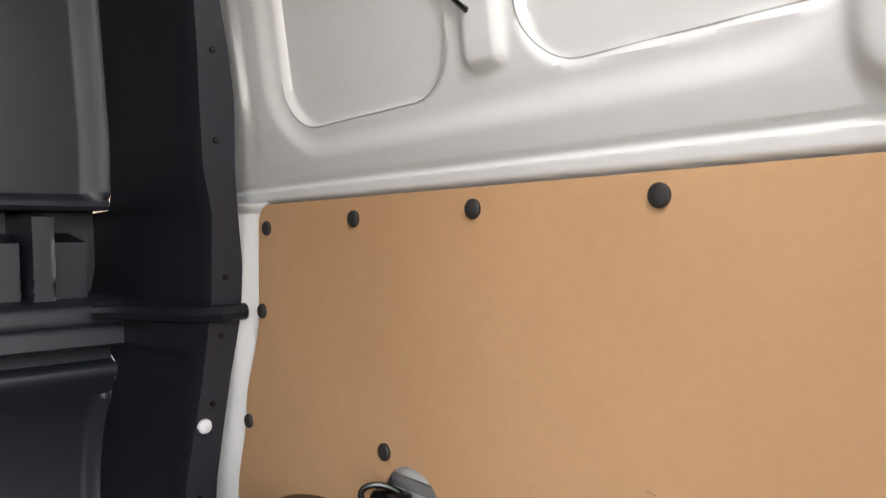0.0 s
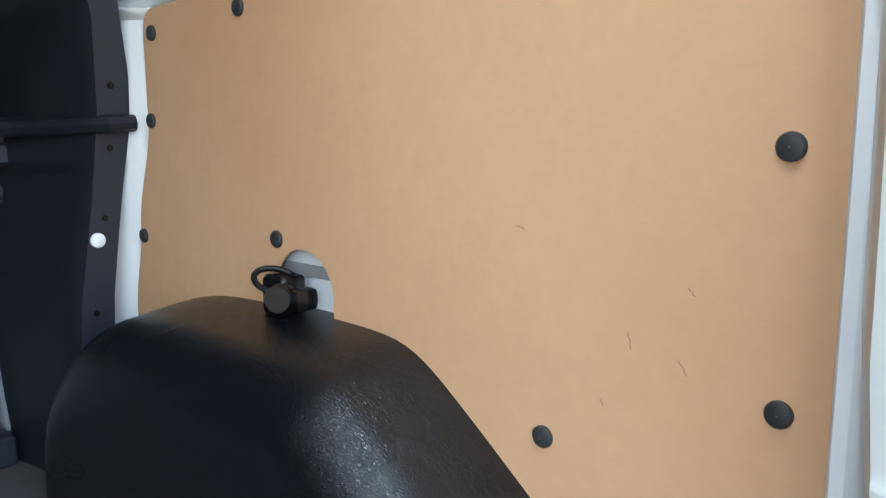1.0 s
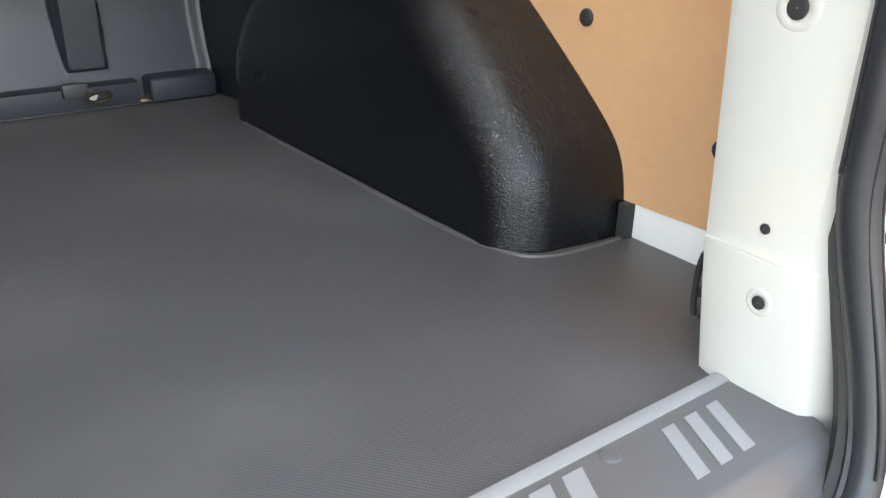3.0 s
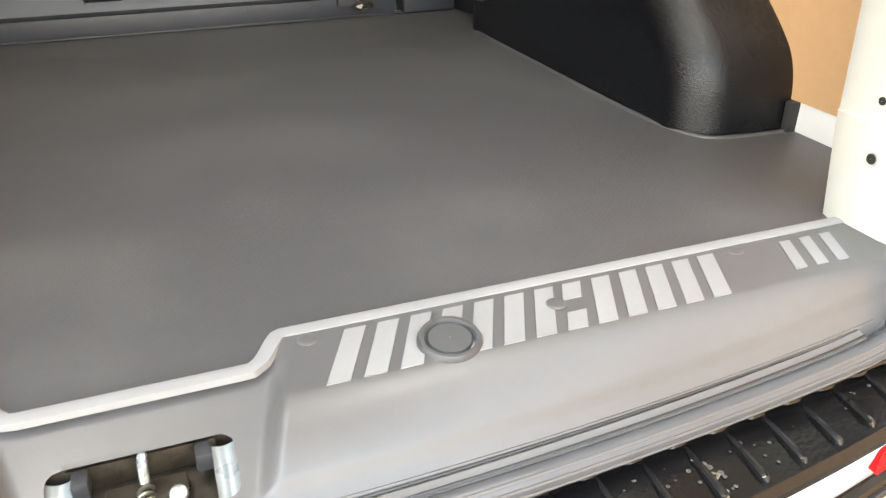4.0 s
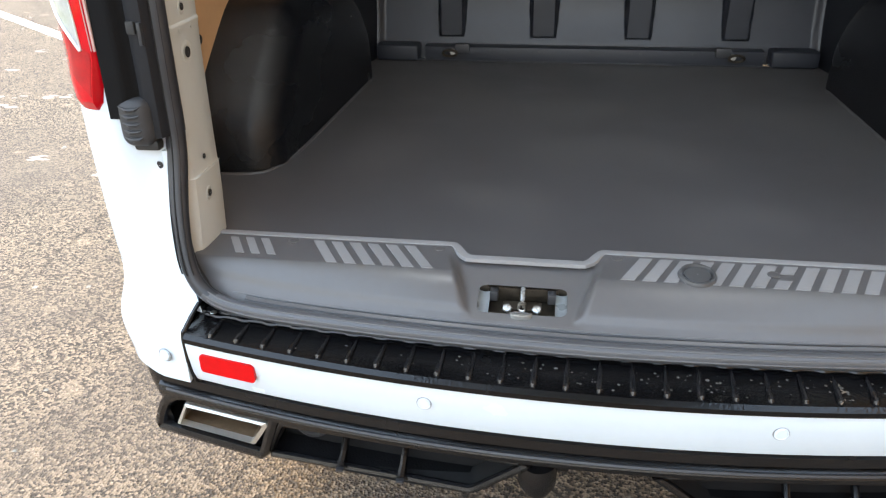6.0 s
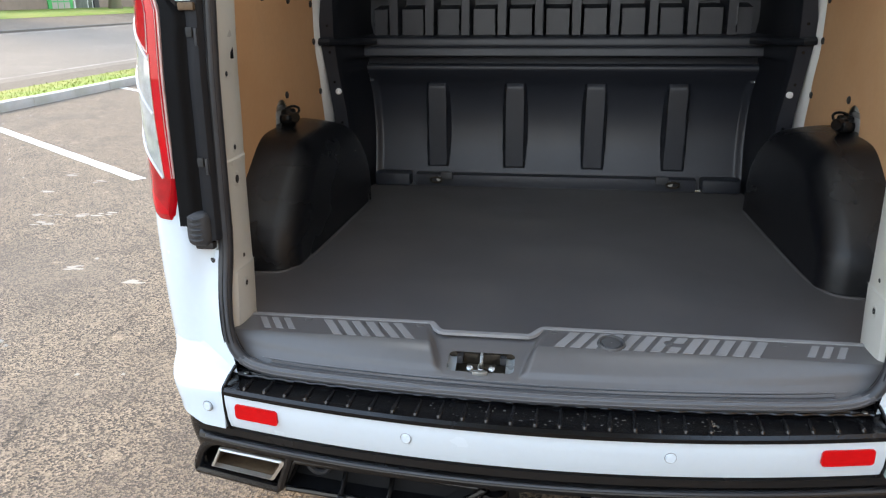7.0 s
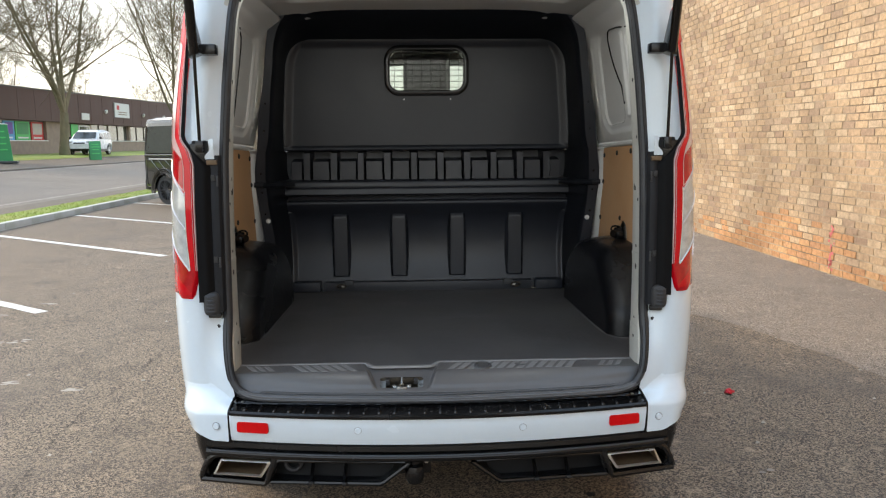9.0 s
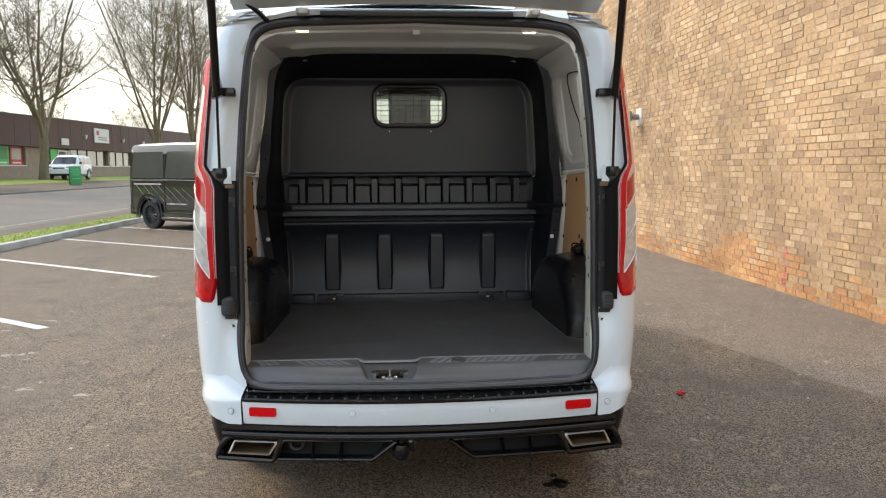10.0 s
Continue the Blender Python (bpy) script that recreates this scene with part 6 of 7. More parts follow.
random.seed(61)
for cx, cy in ((4.15, 6.42), (2.80, 3.17), (3.00, 4.14), (2.75, 3.21), (1.39, 0.54), (1.43, 0.56), (2.54, 3.08), (3.6, 4.6)):
    r_ = random.uniform(0.008, 0.018)
    ring = [bm.verts.new((cx + math.cos(a) * r_ * random.uniform(0.7, 1.6), cy + math.sin(a) * r_ * random.uniform(0.5, 1.0), 0.0065 + random.uniform(0, 0.003))) for a in steps(0, math.tau * 6 / 7, 6)]
    bm.faces.new(ring)
tagged(part("litter", bm, WORNLINE), "small pale scraps of litter on the tarmac", kind="stuff")
# pale worn flakes of old paint
bm = bmesh.new()
random.seed(33)
for cx, cy, ln in ((-3.73, 3.62, 0.06), (-3.31, 3.00, 0.09), (-3.24, 2.83, 0.07), (-2.54, 2.06, 0.07), (-2.95, 3.08, 0.05), (-3.12, 3.02, 0.05), (-3.37, 4.42, 0.06), (-3.87, 4.15, 0.05), (-3.54, 3.97, 0.04), (-2.10, 1.90, 0.06)):
    for _ in range(5):
        ox, oy, r_ = cx + random.uniform(-ln, ln), cy + random.gauss(0, 0.018), random.uniform(0.012, 0.030)
        ring = [bm.verts.new((ox + math.cos(a * math.tau / 9) * r_ * random.uniform(0.8, 2.0), oy + math.sin(a * math.tau / 9) * r_ * random.uniform(0.35, 0.8), 0.0005 + 0.00008 * _)) for a in range(9)]
        bm.faces.new(ring)
tagged(part("paint_flakes", bm, WORNLINE), "pale flakes of worn road paint", kind="stuff")

# ------------------------------------------------ offices across the street
BX = -28.0
office = empty("office_building", pose(BX, 30, 0.72), "long low brown-clad office block with masonry base", "building")
L0, L1 = -30.0, 130.0


def slab(name, y0, y1, z0, z1, x0, x1, material, parent, label="", bevel=0.0):
    return part(name, box((x1 - x0, y1 - y0, z1 - z0), ((x0 + x1) / 2, (y0 + y1) / 2, (z0 + z1) / 2), bevel), material, parent, label, smooth=False)


slab("wall", L0, L1, -0.6, 1.06, -8, 0, MASON, office, "pale masonry lower wall")
slab("wall", L0, L1, 1.06, 2.55, -8, -0.35, MASON, office)


def falling(bm):
    """The roofline drops gently along the street."""
    for v in bm.verts:
        if v.co.z > 5:
            v.co.z += 0.016 * (v.co.y - 47)
    return bm


part("fascia", falling(box((8.35, L1 - L0, 2.6), (-3.825, (L0 + L1) / 2, 3.85))), FASCIA, office, "deep brown ribbed fascia", smooth=False)
part("roof", falling(box((8.5, L1 - L0, 0.1), (-3.85, (L0 + L1) / 2, 5.2))), SATIN, office, smooth=False)
for i in range(64):
    y = L0 + 1.2 + i * 2.5
    part("batten", falling(box((0.012, 0.04, 2.5), (0.356, y, 3.84))), FASCIA, office, smooth=False)
BROWN = mat("brown frame", (0.10, 0.07, 0.055), 0.5, vary=0.08)


def bay(y0, y1, lights):
    """A window bay: pane, sill, head and upright bars."""
    w = slab("window", y0, y1, 1.08, 2.5, -0.30, -0.26, PANE, office, "wide office window")
    slab("window_sill", y0 - 0.05, y1 + 0.05, 1.06, 1.13, -0.26, 0.06, BAR, w)
    slab("blind", y0 + 0.1, y0 + (y1 - y0) * 0.45, 1.2, 2.45, -0.35, -0.31, CREAM, w)
    for f in steps(0, 1, lights):
        y = y0 + 0.04 + (y1 - y0 - 0.08) * f
        slab("mullion", y - 0.04, y + 0.04, 1.13, 2.5, -0.26, -0.20, BROWN, w)
    return w


for y0, y1 in ((L0, -26.4), (-21.6, -20.9), (-16.1, -15.4), (-10.6, -9.9), (-5.1, -4.4), (0.4, 1.1), (5.4, 16.3), (28.5, 32.6), (36.6, 36.9), (45.9, 46.4), (53.2, 53.8), (60.4, 61.0), (67.6, 68.2), (74.8, 75.4), (82, 83), (89.8, 90.5), (97, 98), (104.5, 105.2), (112, 113), (120, 121)):
    slab("pier", y0, y1, 1.06, 2.55, -0.35, 0.0, MASON, office)
for y0, y1, n in ((-26.4, -21.6, 3), (-20.9, -16.1, 3), (-15.4, -10.6, 3), (-9.9, -5.1, 3), (-4.4, 0.4, 3), (1.1, 5.4, 3), (16.3, 28.5, 7), (36.9, 41.2, 2), (41.2, 45.9, 2), (46.4, 53.2, 3), (53.8, 60.4, 3), (61, 67.6, 3), (68.2, 74.8, 3), (75.4, 82, 3), (83, 89.8, 3), (90.5, 97, 3), (98, 104.5, 3), (105.2, 112, 3), (113, 120, 3)):
    bay(y0, y1, n)


def glazed_door(y0, y1):
    d = slab("door", y0, y1, -0.10, 2.42, -0.02, 0.06, BAR, office, "white framed glazed door")
    wide_ = (y1 - y0) * 0.68
    for z0, z1 in ((0.05, 1.0), (1.2, 2.28)):
        slab("pane", y0 + 0.14, y0 + wide_, z0, z1, 0.06, 0.075, PANE, d)
        slab("pane", y0 + wide_ + 0.12, y1 - 0.12, z0, z1, 0.06, 0.075, PANE, d)
    slab("handle", y0 + wide_ - 0.02, y0 + wide_ + 0.03, 0.95, 1.25, 0.075, 0.13, SATIN, d)


glazed_door(11.37, 13.25)
glazed_door(34.25, 36.5)
slab("pier", 13.3, 13.8, -0.1, 2.5, 0.0, 0.12, SATIN, office)
poster = slab("poster", 9.0, 11.25, -0.08, 2.52, 0.02, 0.07, LIME, office, "tall green poster")
PHOTO = flat_colour("picture print", (0.42, 0.38, 0.34))
for r_ in range(3):
    for c_ in range(3):
        slab("picture", 9.32 + c_ * 0.56, 9.80 + c_ * 0.56, 0.10 + r_ * 0.42, 0.46 + r_ * 0.42, 0.07, 0.08, PHOTO, poster)
slab("bar", 9.6, 10.7, 1.52, 1.62, 0.07, 0.08, BAR, poster)
slab("bar", 9.75, 10.5, 2.12, 2.28, 0.07, 0.08, BAR, poster)
sg = slab("sign", 11.6, 13.9, 3.18, 3.66, 0.38, 0.46, LIME, office, "green sign above the door")
slab("bar", 11.95, 13.5, 3.35, 3.48, 0.46, 0.47, BAR, sg)
for y0, y1, c in ((16.5, 17.45, PURPLE), (17.6, 19.5, ORANGE), (19.65, 20.5, PURPLE), (22.6, 24.05, SKYBLUE), (24.2, 26.3, LIME), (26.5, 28.4, POSTRED)):
    p = slab("window_print", y0, y1, 1.14, 2.48, -0.25, -0.20, c, office, "coloured window poster")
    slab("picture", y0 + 0.22, y1 - 0.22, 1.55, 2.36, -0.20, -0.19, {id(LIME): GREEN, id(PURPLE): SKYBLUE, id(SKYBLUE): PURPLE}.get(id(c), PHOTO), p)
    slab("bar", y0 + 0.3, y1 - 0.3, 1.25, 1.36, -0.20, -0.19, BAR, p)
slab("poster", 32.7, 34.0, 0.3, 2.45, 0.02, 0.07, LIME, office, "green poster by the door")
sg = slab("sign", 41.4, 45.1, 3.3, 4.62, 0.38, 0.46, BAR, office, "white sign board on the fascia")
for z in (3.55, 3.75):
    slab("bar", 42.2, 44.4, z, z + 0.09, 0.46, 0.47, MASON, sg)
slab("bar", 41.9, 42.5, 4.0, 4.4, 0.46, 0.47, POSTRED, sg)
slab("sign", 34.1, 35.6, 2.85, 3.4, 0.38, 0.44, BAR, office, "small white sign")
for y in (4.5, 39.2, 49, 55.5, 60):
    part("wall_lamp", lathe((0.38, y, 3.75), (1, 0, -0.3), [(0.06, 0), (0.17, 0.08), (0.19, 0.2), (0.001, 0.24)], 14), BAR, office, "round white wall lamp")
for y in (14.0, 8.3):
    part("wreath", tube([(0.05, y + 0.22 * math.cos(t), 2.15 + 0.22 * math.sin(t)) for t in steps(0, 2 * math.pi * 13 / 14, 13)], 0.075, 6, True), POSTRED, office, "red round wreath")

# ------------------------------------------------ street signs and lamp post
tower = empty("tower_sign", pose(-20.5, 37.3, rise(-20.5, 37) + 0.07, 0, 0, 20), "green pavement tower sign on a dark base", "sign")
part("panel", grid([[Vector((x - 0.16 * z / 1.9, y, z)) for z in steps(0.12, 1.95, 8)] for x, y in ((0.42, -0.04), (-0.42, -0.04), (-0.42, 0.04), (0.42, 0.04), (0.42, -0.04))]), GREEN, tower)
part("base", box((1.25, 0.6, 0.14), (0, 0, 0.07), 0.05), SATIN, tower)
part("rim", tube([(-0.60, -0.02, 1.95), (-0.15, -0.02, 1.99), (0.28, -0.02, 1.95)], 0.03, 6), BAR, tower)
for z in (0.7, 1.0, 1.3, 1.6):
    part("bar", box((0.5, 0.012, 0.07), (-0.16 * z / 1.9, -0.052, z), 0.003), LIME, tower)
board = empty("a_board", pose(-19.7, 46.6, rise(-19.7, 46) + 0.08, 0, 0, 30), "dark green folding pavement board", "sign")
part("panel", box((0.66, 0.04, 1.18), (0, -0.15, 0.60), 0.02, turn=pose(0, 0, 0, -10)), GREEN, board)
for z, w in ((0.98, 0.42), (0.82, 0.5), (0.66, 0.38), (0.42, 0.46)):
    part("bar", box((w, 0.012, 0.06), (0, -0.177 + 0.17 * (z - 0.60), z), 0.002, turn=pose(0, 0, 0, -10)), LIME, board)
part("panel", box((0.66, 0.04, 1.18), (0, 0.15, 0.60), 0.02, turn=pose(0, 0, 0, 10)), DARKGREEN, board)
post = empty("street_lamp", pose(-20.9, 37.9, rise(-20.9, 38) + 0.05), "slim dark grey street lamp post", "lamp post")
part("pole", tube([(0, 0, 0), (0, 0, 1.4), (0, 0, 1.45), (0, 0, 7.5)], [0.09, 0.085, 0.05, 0.04], 10), SATIN, post)
part("lantern", box((0.5, 0.25, 0.12), (0.25, 0, 7.5), 0.04), SATIN, post)


# ------------------------------------------------ bare trees
def bare_tree(name, x, y, height, seed, trunk_r, stems=1, label="tall bare winter tree with spreading limbs"):
    rnd = random.Random(seed)
    vt, ft, vc, fc = [], [], [], []

    def limb(vs, fs, a, b, ra, rb, sides):
        d = (b - a).normalized()
        s = d.orthogonal().normalized()
        u = s.cross(d)
        n0 = len(vs)
        for p, r in ((a, ra), (b, rb)):
            for i in range(sides):
                t = 2 * math.pi * i / sides
                vs.append(p + (s * math.cos(t) + u * math.sin(t)) * r)
        for i in range(sides):
            j = (i + 1) % sides
            fs.append((n0 + i, n0 + j, n0 + sides + j, n0 + sides + i))

    def grow(p, d, length, r, depth):
        """One bough with its side branches; depth 0 is a main limb."""
        n = (9, 7, 5, 4)[depth]
        thin = (0.80, 0.62, 0.5, 0.4)[depth]
        for i in range(n):
            f = (i + 1) / n
            bend = (0.09, 0.13, 0.17, 0.2)[depth]
            d = (d + Vector((rnd.gauss(0, bend), rnd.gauss(0, bend), rnd.gauss(0.07, bend * 0.6)))).normalized()
            q = p + d * length / n
            ra, rb = max(0.0070, r * (1 - thin * (f - 1 / n))), max(0.0062, r * (1 - thin * f))
            limb(vt if depth < 1 else vc, ft if depth < 1 else fc, p, q, ra, rb, 7 if depth == 0 else 5 if depth == 1 else 3)
            p = q
            if depth < 3 and (i > 0 or depth > 0):
                for _ in range((2, 2 if stems == 1 else 1, 3)[depth]):
                    if rnd.random() < (0.80 if stems == 1 else 0.9):
                        side = d.orthogonal()
                        side.rotate(Matrix.Rotation(rnd.uniform(0, 6.28), 3, d))
                        grow(p, (d * rnd.uniform(0.45, 0.9) + side * rnd.uniform(0.6, 1.0) + Vector((0, 0, 0.10))).normalized(), length * (1.15 - 0.55 * f) * rnd.uniform(0.30, 0.55), max(0.0085, rb * rnd.uniform(0.35, 0.6)), depth + 1)

    fork = height * 0.15
    for s in range(stems):
        base = Vector((rnd.gauss(0, 0.3), rnd.gauss(0, 0.3), 0)) if stems > 1 else Vector((0, 0, 0))
        up = Vector((rnd.gauss(0, 0.12), rnd.gauss(0, 0.12), 1)).normalized() if stems > 1 else Vector((0.02, 0, 1)).normalized()
        p = base
        for i in range(4):
            q = p + up * fork / 4 + Vector((rnd.gauss(0, 0.03), rnd.gauss(0, 0.03), 0))
            limb(vt, ft, p, q, trunk_r * (1.35, 1.08, 1.0, 0.98)[i], trunk_r * (1.08, 1.0, 0.98, 0.90)[i], 12)
            p = q
        boughs = 6 if stems == 1 else 3
        for i in range(boughs):
            a = 6.28 * i / boughs + rnd.uniform(-0.4, 0.4)
            spread = (rnd.uniform(0.35, 0.85) if stems == 1 else rnd.uniform(0.2, 0.5)) if i else 0.1
            grow(p - up * rnd.uniform(0.3, 0.6) * trunk_r * 2, Vector((math.cos(a) * spread, math.sin(a) * spread, 1)).normalized(), height * rnd.uniform(0.60, 0.78), trunk_r * rnd.uniform(0.42, 0.60), 0)
    tree = empty(name, pose(x, y, rise(x, y)), label, "tree", "bare street trees")
    for nm, vs, fs in (("trunk", vt, ft), ("crown", vc, fc)):
        me = bpy.data.meshes.new(nm)
        me.from_pydata([tuple(v) for v in vs], [], fs)
        me.materials.append(BARK)
        for p in me.polygons:
            p.use_smooth = True
        o = new(nm, me)
        o.parent = tree
    return tree


bare_tree("tree", -24.6, 40.0, 17, 4, 0.30)
bare_tree("tree", -23.2, 50.4, 19, 9, 0.28)
bare_tree("tree", -19.2, 62.0, 21, 21, 0.21, 3, "bare many-stemmed tree with fine twigs")
bare_tree("tree", -20.5, 82.0, 23, 33, 0.25, 3, "bare many-stemmed tree with fine twigs")
bare_tree("tree", -25.5, 28.5, 16, 17, 0.28)
far = bare_tree("tree", -50.0, 95.0, 13, 51, 0.25, 2, "bare tree rising behind the offices")
for i, (x, y) in enumerate(((-52, 120), (-46, 140), (-58, 70), (-40, 165), (-30, 180))):
    copy_thing(far, pose(x, y, 0.5, 0, 0, 67 * i))


# ------------------------------------------------ parked cars
def wheel(parent, x, y, r, k, rim, spokes=14, w=0.2):
    tyre = part("tyre", lathe((x - k * w, y, r), (k, 0, 0), [(r * 0.6, 0), (r * 0.93, 0), (r, 0.03), (r, w - 0.03), (r * 0.93, w), (r * 0.70, w)], 32), RUBBER, parent)
    bm = lathe((x - k * w, y, r), (k, 0, 0), [(r * 0.70, w), (r * 0.68, w + 0.005), (r * 0.64, w - 0.03)], 32)
    lathe((x - k * w, y, r), (k, 0, 0), [(r * 0.12, w - 0.03), (r * 0.12, w - 0.005), (0.001, w - 0.005)], 12, bm)
    for i in range(spokes):
        a = 2 * math.pi * i / spokes
        tube([(x - k * 0.018, y + math.cos(a) * r * 0.1, r + math.sin(a) * r * 0.1), (x - k * 0.010, y + math.cos(a) * r * 0.66, r + math.sin(a) * r * 0.66)], 0.016, 5, bm=bm)
    part("rim", bm, rim, tyre)
    part("rim_back", lathe((x - k * w, y, r), (k, 0, 0), [(0.001, w * 0.55), (r * 0.66, w * 0.55)], 24), RUBBER, tyre)


def vehicle(name, m, label, stations, half_w, paint, belt, axles, r, windows, tuck=0.10, glass=CARGLASS, rim=SATIN):
    """A lofted body: stations are (y, bottom, belt height, roof height, narrowing)."""
    car = empty(name, m, label, "car" if "van" not in name else "van")
    rows = []
    for y, zb, zr_, nar in stations:
        w = half_w - nar
        b = min(belt, zr_ - 0.02)
        pr = [(w * 0.9, zb), (w * 0.985, zb + 0.10), (w, (zb + b) / 2), (w * 0.995, b), (w - tuck * 0.35 * (zr_ - b), b + (zr_ - b) * 0.35), (w - tuck * 0.80 * (zr_ - b), b + (zr_ - b) * 0.84), (w - tuck * (zr_ - b) - 0.012, b + (zr_ - b) * 0.94), (w - tuck * (zr_ - b) - 0.06, b + (zr_ - b) * 0.99), (w * 0.55, zr_), (0, zr_ + 0.015)]
        rows.append([Vector((x, y, z)) for x, z in pr] + [Vector((-x, y, z)) for x, z in pr[-2::-1]])
    bm = grid(rows)
    for r_ in (rows[0], rows[-1]):
        bm.faces.new([bm.verts.new(p) for p in r_])
    bmesh.ops.remove_doubles(bm, verts=bm.verts, dist=0.0005)
    bmesh.ops.subdivide_edges(bm, edges=bm.edges[:], cuts=2, use_grid_fill=True)
    dead = [f for f in bm.faces if any(math.hypot(f.calc_center_median().y - ay, f.calc_center_median().z - r) < r * 1.10 for ay in axles) and abs(f.calc_center_median().x) > half_w * 0.6]
    bmesh.ops.delete(bm, geom=dead, context="FACES")
    part("body", bm, paint, car, sharp=38)
    part("underside", box((half_w * 1.7, stations[-1][0] - stations[0][0] - 0.3, 0.3), (0, (stations[-1][0] + stations[0][0]) / 2, 0.45), 0.02), RUBBER, car)
    for k in (1, -1):
        for y0, y1, z0, z1 in windows:
            def wx(z):
                return half_w - tuck * (z - belt) * 0.92 + 0.006
            bm = grid([[Vector((k * wx(z), y, z)) for y in (y0 + (0.06 if z > (z0 + z1) / 2 else 0), y1 - (0.06 if z > (z0 + z1) / 2 else 0))] for z in (z0, z1)])
            part("side_window", thick(bm, 0.006), glass, car)
        for ay in axles:
            wheel(car, k * (half_w - 0.02), ay, r, k, rim)
            part("arch_lip", tube([(k * (half_w + 0.002), ay + r * 1.13 * math.cos(t), r + r * 1.13 * math.sin(t)) for t in steps(-0.15, math.pi + 0.15, 18)], 0.018, 6), paint, car)
    return car


ST = [(0.20, 0.42, 1.96, 0.06), (0.26, 0.34, 2.03, 0.01), (0.6, 0.30, 2.06, 0.0), (2.0, 0.30, 2.07, 0.0), (3.1, 0.30, 2.05, 0.0), (3.5, 0.30, 1.90, 0.01), (4.15, 0.30, 1.24, 0.02), (4.7, 0.30, 1.0, 0.06), (4.95, 0.36, 0.75, 0.15)]
parked = vehicle("parked_van", pose(-6.13, 17.42, 0.0, 0, 0, -128), "glossy black van parked across a bay", ST, 0.96, VANBLACK, 1.18, (1.0, 3.95), 0.35, [(0.31, 1.57, 1.22, 1.85), (1.63, 2.97, 1.22, 1.85), (3.03, 3.75, 1.28, 1.70)])
for k in (1, -1):
    part("mirror", box((0.18, 0.1, 0.22), (k * 1.08, 3.55, 1.2), 0.04), VANBLACK, parked)
    part("sill_step", tube([(k * 0.99, 1.55, 0.27), (k * 0.99, 3.4, 0.27)], 0.045, 8), SATIN, parked)
    part("side_skirt", box((0.03, 1.95, 0.12), (k * 0.955, 2.45, 0.36), 0.012), VANBLACK, parked)
    part("door_rail", box((0.016, 1.05, 0.035), (k * 0.964, 0.95, 1.08), 0.006), PALEDOT, parked)
    part("side_strip", box((0.014, 0.75, 0.03), (k * 0.968, 2.05, 0.62), 0.006), PALEDOT, parked)
    part("waist_crease", tube([(k * 0.957, 0.25, 1.17), (k * 0.962, 1.8, 1.18), (k * 0.957, 3.6, 1.16)], 0.014, 6), VANBLACK, parked)
    for y in (0.28, 1.60, 3.02):
        part("door_gap", tube([(k * 0.962, y, 0.42), (k * 0.964, y, 1.2), (k * 0.915, y + 0.02, 1.80)], 0.008, 5), RUBBER, parked)
    part("door_handle", box((0.03, 0.16, 0.03), (k * 0.972, 2.86, 1.02), 0.008), VANBLACK, parked)
    part("arch_flare", tube([(k * 0.958, 1.0 + 0.47 * math.cos(t), 0.35 + 0.47 * math.sin(t)) for t in steps(-0.2, math.pi + 0.2, 20)], 0.05, 8, flat=0.6), VANBLACK, parked)
    # pale slashes along the flank, reflections painted onto the glossy side
    for i in range(7):
        y0 = 0.45 + 0.30 * i
        bm = raw([(k * 0.9665, y0, 1.10 - 0.02 * i), (k * 0.9665, y0 + 0.03, 1.10 - 0.02 * i), (k * 0.9665, y0 + 0.56, 0.66), (k * 0.9665, y0 + 0.545, 0.66)], [(0, 1, 2, 3)])
        part("decal_stripe", thick(bm, 0.001), RINGGREY, parked, "thin grey line painted as a flank reflection", smooth=False)
part("tail_light", box((0.07, 0.03, 0.58), (0.86, 0.215, 1.05), 0.012), DEEPRED, parked)
part("tail_light", box((0.07, 0.03, 0.58), (-0.86, 0.215, 1.05), 0.012), DEEPRED, parked)
part("rear_bumper", box((1.84, 0.16, 0.26), (0, 0.22, 0.46), 0.05, seg=3), VANBLACK, parked)
SV = [(0.0, 0.45, 1.55, 0.10), (0.12, 0.35, 1.66, 0.04), (0.9, 0.32, 1.72, 0.0), (2.2, 0.32, 1.72, 0.0), (2.7, 0.32, 1.55, 0.01), (3.25, 0.32, 1.10, 0.02), (4.1, 0.34, 0.98, 0.06), (4.35, 0.45, 0.75, 0.16)]
suv = vehicle("parked_suv", pose(-22.75, 55.2, rise(-22.4, 52) + 0.06, 0, 0, 184), "small white off-roader parked by the offices", SV, 0.92, CARWHITE, 1.02, (0.85, 3.45), 0.36, [(0.2, 0.95, 1.08, 1.55), (1.02, 1.8, 1.08, 1.56), (1.87, 2.7, 1.08, 1.5)], tuck=0.25, glass=TINTED, rim=PALEDOT)
part("windscreen", thick(grid([[Vector((x * (1 - 0.10 * f), 3.26 - 0.53 * f, 1.125 + 0.44 * f + 0.012)) for x in (-0.76, 0.76)] for f in (0, 1)]), 0.008), TINTED, suv)
for k in (1, -1):
    part("headlamp", box((0.34, 0.12, 0.17), (k * 0.62, 4.20, 0.86), 0.04), CLEAR, suv)
    part("mirror", box((0.16, 0.1, 0.15), (k * 1.0, 2.95, 1.18), 0.03), SATIN, suv)
    part("roof_rail", tube([(k * 0.62, 0.3, 1.75), (k * 0.62, 2.2, 1.76)], 0.02, 6), SATIN, suv)
    for ay in (0.85, 3.45):
        part("arch_trim", tube([(k * 0.925, ay + 0.43 * math.cos(t), 0.36 + 0.43 * math.sin(t)) for t in steps(0, math.pi, 14)], 0.03, 6), SATIN, suv)
    part("sill", box((0.05, 2.0, 0.14), (k * 0.90, 2.15, 0.34), 0.02), SATIN, suv)
